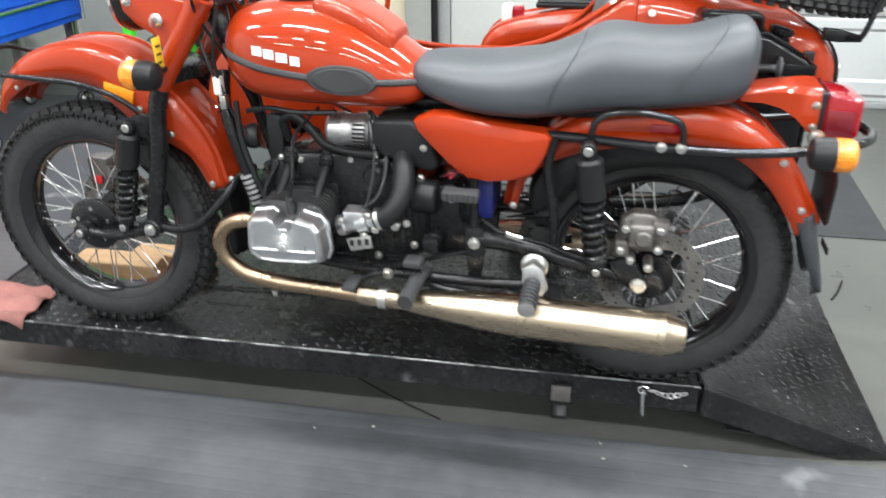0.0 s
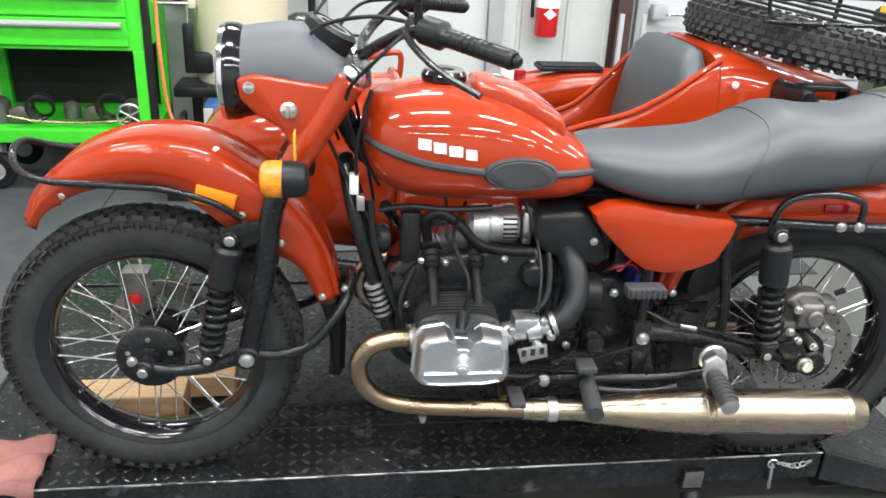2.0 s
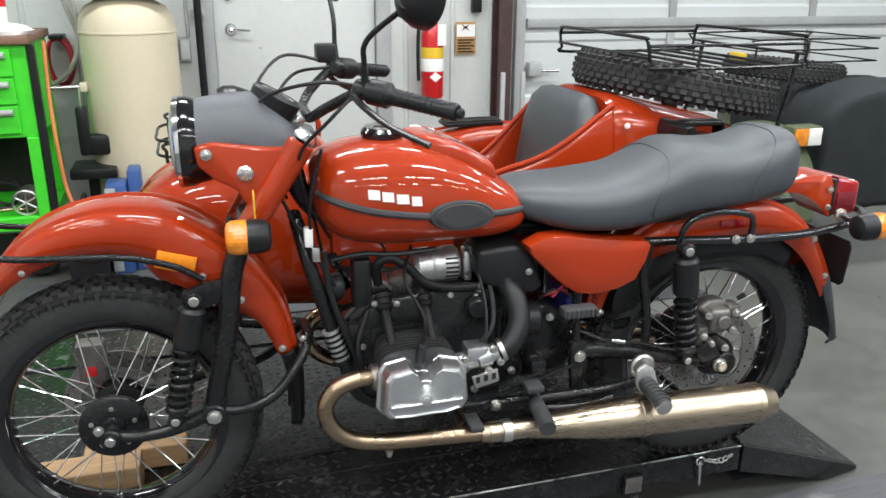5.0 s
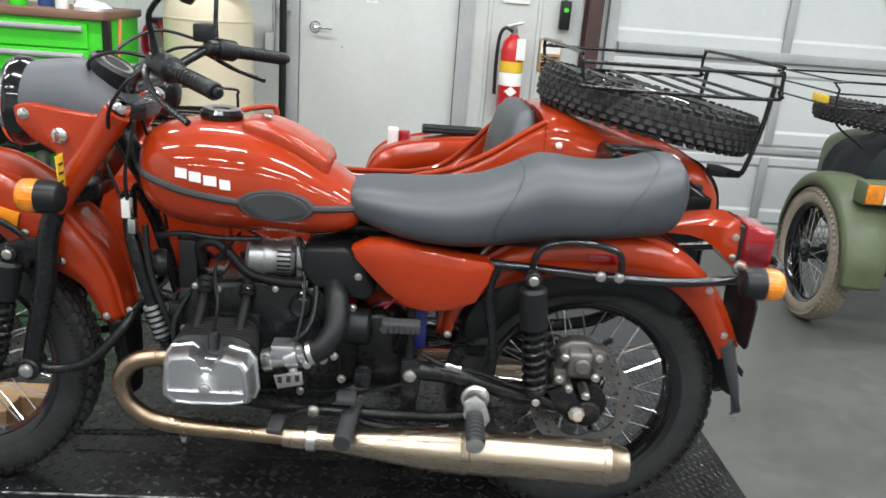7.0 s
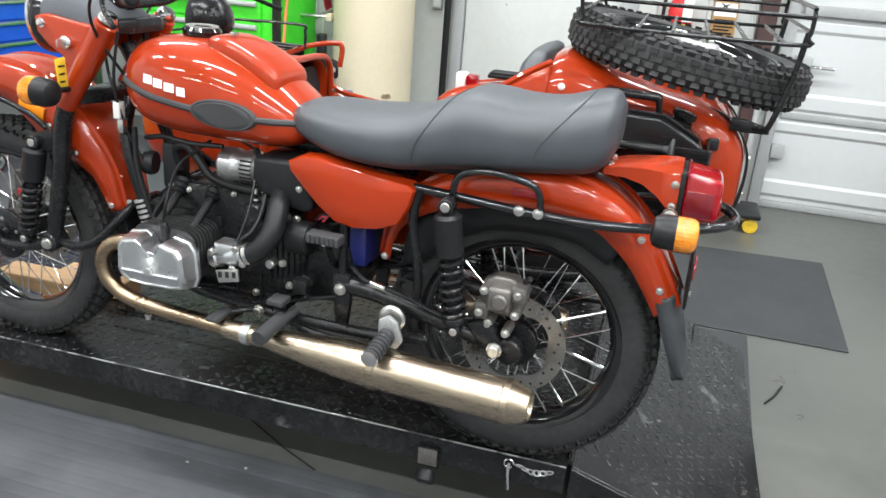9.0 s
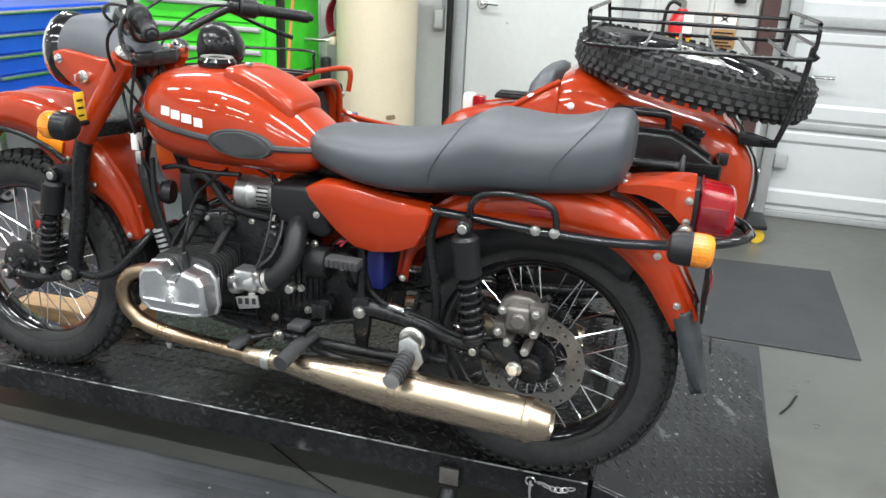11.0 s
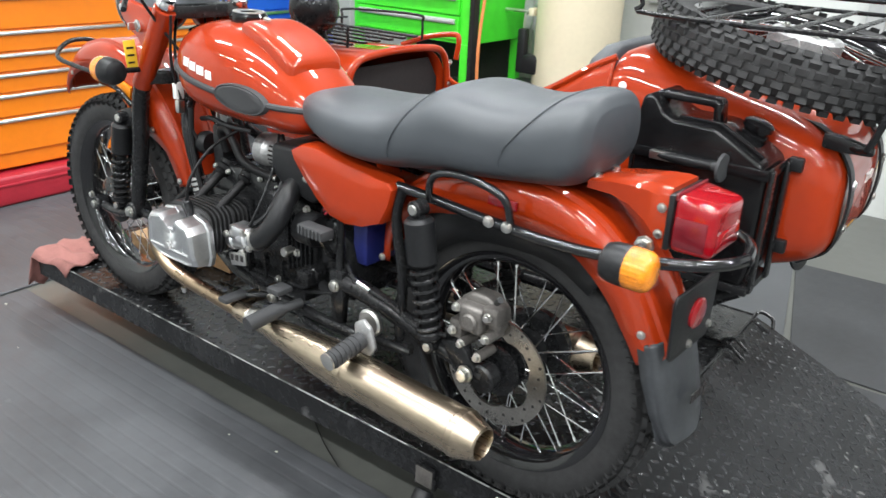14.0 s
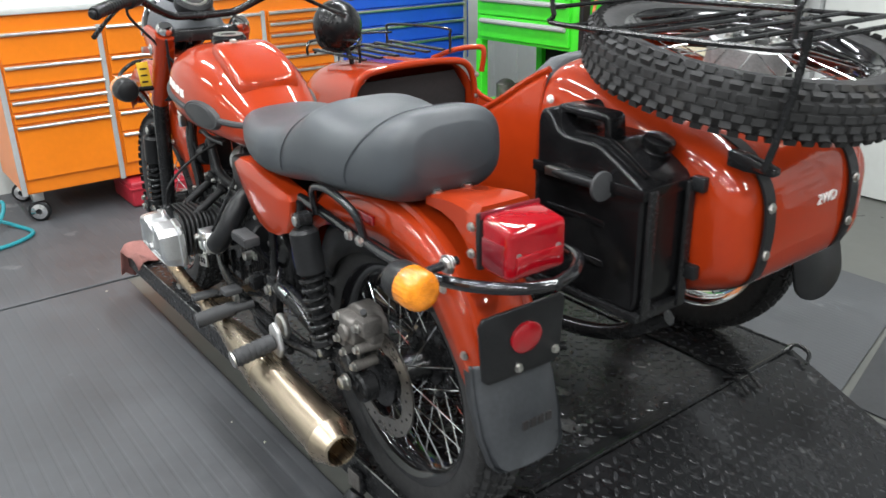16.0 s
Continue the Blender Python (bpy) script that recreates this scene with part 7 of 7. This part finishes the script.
single("door_conduit", rod((-1.345, WY - 0.02, 1.23), (-1.345, WY - 0.02, 2.6), 0.012, 10), TRIMG, "thin grey conduit on the wall", "conduit")

reel = thing("hose_reel", (-2.11, 3.6, 1.1), "coil of red hose hanging on the wall", "hose")
for k in range(5):
    part("turn", tube([(-2.11 + 0.07 * math.cos(a), 3.74 - 0.022 * k, 1.10 + (0.15 - 0.004 * k) * math.sin(a)) for a in np.linspace(0, 2 * math.pi, 16, endpoint=False)], 0.011, 8, sub=2, closed=True), REDP, reel)
part("hook", box(-2.15, -2.07, 3.62, 3.775, 1.235, 1.26, 0.006), PLASTIC, reel)
single("grey_hose", tube([(-2.05, 3.70, 1.9), (-2.0, 3.68, 1.5), (-1.98, 3.62, 1.25), (-2.05, 3.58, 1.05), (-2.2, 3.55, 0.95), (-2.3, 3.6, 0.9)], 0.014, 8), HOSEG, "grey hose hanging in a loop on the wall", "hose")
single("grey_hose", tube([(-2.15, 3.72, 1.9), (-2.05, 3.70, 1.45), (-1.95, 3.66, 1.15), (-1.90, 3.60, 0.9)], 0.012, 8), HOSEG, "grey hose running down the wall", "hose")
single("orange_air_hose", tube([(-2.06, 2.86, 1.28), (-2.06, 2.80, 1.0), (-2.05, 2.76, 0.75), (-2.03, 2.75, 0.5), (-1.98, 2.75, 0.40), (-1.86, 2.80, 0.34), (-1.74, 2.90, 0.34), (-1.80, 3.0, 0.36), (-1.92, 2.92, 0.33), (-1.85, 2.80, 0.30), (-1.72, 2.82, 0.28)], 0.010, 8), HOSEO, "orange air hose hanging beside the green cart", "hose")
gun = thing("air_tool", (-1.95, 3.15, 0.6), "black air tool hanging by the tank", "tool")
part("body", box(-1.99, -1.93, 3.1, 3.16, 0.62, 0.90, 0.015), PLASTIC, gun)
part("head", box(-1.95, -1.80, 3.1, 3.18, 0.62, 0.74, 0.02), PLASTIC, gun)
part("hanger", rod((-1.96, 3.13, 0.90), (-1.96, 3.14, 1.0), 0.006, 8), ZINC, gun)
part("shelf_bracket", box(-2.05, -1.80, 3.02, 3.3, 0.50, 0.56, 0.01), PLASTIC, gun)
part("bracket_post", box(-1.98, -1.92, 3.2, 3.26, 0.0, 0.52, 0.006), PLASTIC, gun)
at = thing("air_tank", (-2.0, 2.72, 0), "round faded red portable air tank on the floor", "air tank")
part("shell", lathe([(0, -0.2), (0.06, -0.19), (0.12, -0.155), (0.148, -0.10), (0.15, 0.10), (0.12, 0.155), (0.06, 0.19), (0, 0.2)], 32, pose(-1.96, 2.75, 0.27, 90, 0, 20)), FADED, at)
for y in (-0.1, 0.1):
    part("foot", box(-2.06, -1.86, 2.75 + y - 0.015, 2.75 + y + 0.015, 0.0, 0.16, 0.005), PLASTIC, at)
part("handle", tube([(-1.96, 2.66, 0.42), (-1.96, 2.68, 0.47), (-1.96, 2.82, 0.47), (-1.96, 2.84, 0.42)], 0.010, 8), PLASTIC, at)
nb = thing("blue_plastic_case", (-1.76, 2.85, 0), "pair of blue plastic cases stacked on end on the floor", "case")
part("case", box(-1.85, -1.74, 2.78, 2.95, 0.0, 0.52, 0.012), NAVY, nb)
part("grey_front", box(-1.853, -1.80, 2.772, 2.7795, 0.02, 0.50, 0.003), TRIMG, nb)
part("case", box(-1.735, -1.665, 2.82, 2.98, 0.0, 0.585, 0.012), NAVY, nb)
bat = thing("battery_charger", (-1.58, 2.9, 0), "small black and white finned box on the floor", "charger")
part("body", box(-1.65, -1.50, 2.80, 2.98, 0.0, 0.33, 0.01), PLASTIC, bat)
for k in range(6):
    part("fin", box(-1.645 + 0.024 * k, -1.635 + 0.024 * k, 2.79, 2.99, 0.33, 0.36, 0.002), ZINC, bat, smooth=False)

# fire extinguisher and notices
fe = thing("fire_extinguisher", (0.26, WY - 0.1, 0.8), "red fire extinguisher hanging on the white wall", "fire extinguisher")
fm = pose(0.262, WY - 0.115, 0.0)
part("cylinder", lathe([(0, 0.80), (0.07, 0.80), (0.078, 0.815), (0.078, 1.22), (0.066, 1.275), (0.035, 1.305), (0.028, 1.32), (0, 1.32)], 32, fm), EXTR, fe)
part("valve", lathe([(0, 1.318), (0.022, 1.318), (0.024, 1.36), (0.016, 1.37), (0, 1.37)], 16, fm), ZINC, fe)
part("handle", slab([(0.20, 1.355), (0.31, 1.385), (0.325, 1.405), (0.30, 1.405), (0.20, 1.372)], WY - 0.13, WY - 0.10, 0.003), ZINC, fe)
part("hose", tube([(0.25, WY - 0.13, 1.34), (0.20, WY - 0.14, 1.36), (0.165, WY - 0.135, 1.31), (0.155, WY - 0.13, 1.15), (0.16, WY - 0.125, 0.92)], 0.012, 8), PLASTIC, fe)
part("paper_tag", box(0.275, 0.335, WY - 0.20, WY - 0.196, 1.16, 1.30, 0.001), WHITE, fe, "white paper inspection tag", smooth=False)
part("yellow_band", lathe([(0.0785, 1.075), (0.0795, 1.076), (0.0795, 1.145), (0.0785, 1.146)], 32, fm), YELLOW, fe)
part("white_band", lathe([(0.0785, 0.985), (0.0795, 0.986), (0.0795, 1.07), (0.0785, 1.072)], 32, fm), WHITE, fe)
part("white_mark", slab([(0.262, 0.985), (0.305, 0.95), (0.262, 0.915), (0.219, 0.95)], WY - 0.197, WY - 0.1945, 0), WHITE, fe, smooth=False)
part("bracket", box(0.23, 0.295, WY - 0.05, WY - 0.012, 0.95, 1.25, 0.005), TRIMG, fe)
sg = thing("warning_sign", (0.53, WY, 1.2), "tan and white warning notice on the wall", "sign")
part("board", box(0.46, 0.61, WY - 0.022, WY - 0.013, 1.085, 1.305, 0.003), TANB, sg)
part("white_field", box(0.467, 0.603, WY - 0.026, WY - 0.0225, 1.205, 1.288, 0), WHITE, sg, smooth=False)
part("symbol", slab([(0.50, 1.245), (0.53, 1.262), (0.56, 1.245), (0.54, 1.268), (0.56, 1.288), (0.53, 1.275), (0.50, 1.288), (0.52, 1.268)], WY - 0.029, WY - 0.0265, 0), PLASTIC, sg, smooth=False)
for k in range(5):
    part("text_bar", box(0.475, 0.595 - 0.02 * (k % 2), WY - 0.026, WY - 0.0225, 1.097 + 0.020 * k, 1.107 + 0.020 * k, 0), PLASTIC, sg, smooth=False)
op = thing("door_opener_switch", (0.60, WY, 1.45), "black garage door push-button box on the wall", "switch")
part("box", box(0.57, 0.64, WY - 0.06, WY - 0.012, 1.37, 1.56, 0.008), PLASTIC, op)
part("button", rod((0.605, WY - 0.06, 1.50), (0.605, WY - 0.07, 1.50), 0.016, 12), GREEN, op)
part("cable", rod((0.605, WY - 0.03, 1.56), (0.605, WY - 0.03, 2.6), 0.008, 8), PLASTIC, op)
pn = thing("paper_notice", (0.26, WY, 1.6), "white printed paper notice on the wall", "notice")
part("sheet", box(0.18, 0.36, WY - 0.018, WY - 0.0145, 1.52, 1.72, 0), WHITE, pn, smooth=False)
for k in range(3):
    part("text_bar", box(0.20, 0.34, WY - 0.0205, WY - 0.0185, 1.545 + 0.03 * k, 1.555 + 0.03 * k, 0), TRIMG, pn, smooth=False)

# ---------------------------------------------------------------- olive sidecar rig at the side of the shop
og = thing("olive_sidecar_rig", (2.4, 2.3, 0), "olive drab sidecar rig with black cover parked by the garage door", "motorcycle")
GW = Vector((1.80, 2.16, 0.365))
gm2 = Matrix.Translation((GW.x, GW.y, 0)) @ pose(0, 0, 0, 0, 0, 86)
wheel("wheel", og, Matrix.Translation((0, 0, GW.z)) @ gm2, "dusty spoked sidecar wheel", tyre_mat=DUSTY, r=0.36, w=0.115)
gf = part("mudguard", fender_bm([(0.45 * math.cos(radians(a)), 0.36 + 0.45 * math.sin(radians(a))) for a in (185, 165, 140, 115, 90, 65, 40, 15, -5)], [0.10, 0.11, 0.115, 0.115, 0.115, 0.115, 0.115, 0.11, 0.10], [0.05, 0.06, 0.07, 0.08, 0.08, 0.08, 0.07, 0.06, 0.05], ribs=False), OLIVE, og, "olive drab mudguard", m=gm2 @ Matrix.Translation((0, -CY - 0.06, 0)))
solid(gf, 0.004)
bm2 = Matrix.Translation((2.12, 1.86, 0)) @ pose(0, 0, 0, 0, 0, 86)
part("body", loft([super_ring(0, w, zt, zb, x, 32, 4.5) for x, w, zt, zb in smooth_rows([(0.0, 0.14, 0.84, 0.46), (0.03, 0.20, 0.90, 0.42), (0.3, 0.22, 0.97, 0.40), (0.9, 0.33, 0.98, 0.40), (1.3, 0.28, 0.9, 0.42), (1.5, 0.15, 0.8, 0.5)], 3)]), OLIVE, og, "olive drab sidecar body", m=bm2 @ Matrix.Translation((0, -0.33, 0)))
part("cover", loft([[(x, y + 0.018 * math.sin(23 * x + 15 * z), z + 0.012 * math.sin(31 * x + 9 * y)) for x, y, z in super_ring(0, w, zt, zb, x, 44, 3.0)] for x, w, zt, zb in smooth_rows([(0.25, 0.36, 0.95, 0.38), (0.29, 0.42, 1.03, 0.34), (0.55, 0.48, 1.06, 0.30), (0.9, 0.48, 1.02, 0.30), (1.2, 0.42, 0.95, 0.34), (1.25, 0.3, 0.9, 0.4)], 4)]), TARP, og, "black canvas cover", m=bm2 @ Matrix.Translation((-0.30, -0.32, 0)))
wheel("spare_wheel", og, pose(2.16, 2.42, 1.08, 0, 5, 0) @ pose(0, 0, 0, 90, 0, 0), "black spare tyre on the olive sidecar", r=0.36, w=0.11)
lm = part("lamp_housing", box(1.78, 1.97, 1.80, 1.90, 0.725, 0.84, 0.012), OLIVE, og)
part("amber_lens", box(1.788, 1.875, 1.79, 1.801, 0.735, 0.83, 0.004), AMBER, lm)
part("white_lens", box(1.878, 1.965, 1.79, 1.801, 0.735, 0.83, 0.004), WHITE, lm)
gr = part("rack", tube([(1.92, 2.12, 0.95), (1.76, 2.12, 1.05), (1.72, 2.12, 1.12), (1.72, 2.12, 1.24), (1.75, 2.12, 1.28), (2.55, 2.12, 1.28)], 0.006, 8, sub=3), SATIN, og, "black wire luggage rack")
part("rack_rail", tube([(1.74, 2.75, 1.12), (1.72, 2.75, 1.24), (1.75, 2.75, 1.28), (2.55, 2.75, 1.28), (2.58, 2.75, 1.24), (2.58, 2.75, 1.15)], 0.006, 8, sub=3), SATIN, gr)
for z in (1.15, 1.22, 1.28):
    part("rack_bar", rod((1.725, 2.12, z), (1.725, 2.75, z), 0.005, 8), SATIN, gr)
    part("rack_bar", rod((1.73, 2.12, z), (2.57, 2.12, z), 0.005, 8), SATIN, gr)
    part("rack_bar", rod((2.57, 2.12, z), (2.57, 2.75, z), 0.005, 8), SATIN, gr)
part("yellow_strap", box(1.70, 1.722, 2.2, 2.34, 1.16, 1.20, 0.004), YELLOW, og)
part("chassis", rod((1.95, 1.9, 0.36), (3.1, 1.75, 0.36), 0.022, 12), SATIN, og)

# ---------------------------------------------------------------- on the lift and loose
rag = []
for i in range(16):
    u = i / 15
    row = []
    for j in range(12):
        v = j / 11
        x = -2.175 + 0.30 * u
        y = -0.068 + 0.21 * v
        z = LT + 0.006 + 0.014 * math.sin(9 * u + 5 * v) * math.sin(6 * v + 2) + 0.012 * math.sin(14 * v - 7 * u) + 0.018 * (1 - abs(2 * u - 1))
        if y < -0.05:
            z -= 0.02
        if x < -2.125:
            z -= (-2.118 - x) * (2.2 + 0.6 * math.sin(9 * v))
        row.append((x, y, max(z, LT + 0.0035) if x >= -2.125 and y > -0.045 else z))
    rag.append(row)
rg = single("shop_rag", loft(rag, caps=False, ring_closed=False), RAG, "faded red shop rag crumpled on the front corner of the lift", "rag")
solid(rg, 0.006, 1.0)
bl = thing("timber_block", (-1.68, 0.25, LT), "rough pine timber offcut lying on the lift behind the front wheel", "timber")
part("block", box(-1.86, -1.56, 0.20, 0.30, LT + 0.003, LT + 0.095, 0.004), WOOD, bl, smooth=False)
bl2 = thing("timber_block", (-1.6, 0.4, LT), "second pine timber offcut stacked on the lift", "timber")
part("block", box(-1.72, -1.44, 0.33, 0.42, LT + 0.003, LT + 0.07, 0.004), WOOD, bl2, smooth=False, m=Matrix.Identity(4))
single("tie_bar", rod((-1.42, 0.26, LT + 0.0065), (-0.92, 0.29, LT + 0.0065), 0.0035, 8), SATIN, "thin steel rod lying on the lift", "rod")
st = thing("wheeled_stand", (0.72, 3.24, 0), "black rolling stand with coloured cans beside the garage door", "stand")
part("base", box(0.50, 0.93, 3.08, 3.40, 0.095, 0.125, 0.01), PLASTIC, st)
for x in (0.55, 0.88):
    for y in (3.12, 3.36):
        part("caster", lathe([(0, -0.012), (0.012, -0.014), (0.03, -0.014), (0.045, -0.010), (0.045, 0.010), (0.03, 0.014), (0.012, 0.014), (0, 0.012)], 18, pose(x, y, 0.047, 90, 0, 0)), YELLOW, st, "yellow caster wheel")
for x in (0.655, 0.80):
    part("post", box(x - 0.015, x + 0.015, 3.30, 3.33, 0.126, 1.0, 0.006), TRIMG, st)
part("tray", box(0.48, 0.72, 3.12, 3.298, 0.30, 0.33, 0.008), PLASTIC, st)
part("blue_can", lathe([(0, 0), (0.052, 0), (0.055, 0.006), (0.055, 0.085), (0.035, 0.10), (0, 0.102)], 20, pose(0.60, 3.19, 0.331, 0, 0, 0)), NAVY, st, "blue can on the tray")
part("yellow_can", lathe([(0, 0), (0.052, 0), (0.055, 0.006), (0.055, 0.15), (0.03, 0.17), (0, 0.172)], 20, pose(0.535, 3.23, 0.331, 0, 0, 0)), YELLOW, st, "yellow can on the tray")
single("cable_tie", tube([(0.809, 0.995, 0.0045), (0.85, 1.07, 0.0045), (0.885, 1.16, 0.0045)], 0.004, 6), PLASTIC, "short black cable tie dropped on the concrete", "cable tie")
single("thin_cable", tube([(-0.86, 0.17, 0.006), (-0.75, 0.10, 0.010), (-0.66, 0.045, 0.016), (-0.555, -0.005, 0.0145)], 0.0022, 6), MATTB, "thin black cable end trailing from under the lift", "cable")
chips = bmesh.new()
crnd = random.Random(12)
for k in range(13):
    x, y = crnd.uniform(-2.3, 1.2), -0.03 - 1.3 * crnd.random() ** 2
    r = crnd.uniform(0.003, 0.009)
    ring = [chips.verts.new((x + r * crnd.uniform(0.6, 1.3) * math.cos(a), y + r * crnd.uniform(0.5, 1.0) * math.sin(a), 0.0125)) for a in np.linspace(0, 2 * math.pi, 6, endpoint=False)]
    top = chips.verts.new((x, y, 0.0125 + r * 0.4))
    for j in range(6):
        chips.faces.new((ring[j], ring[(j + 1) % 6], top))
single("floor_debris", chips, HOSEG, "pale crumbs scattered on the rubber floor mat", "debris", kind="stuff", smooth=False)
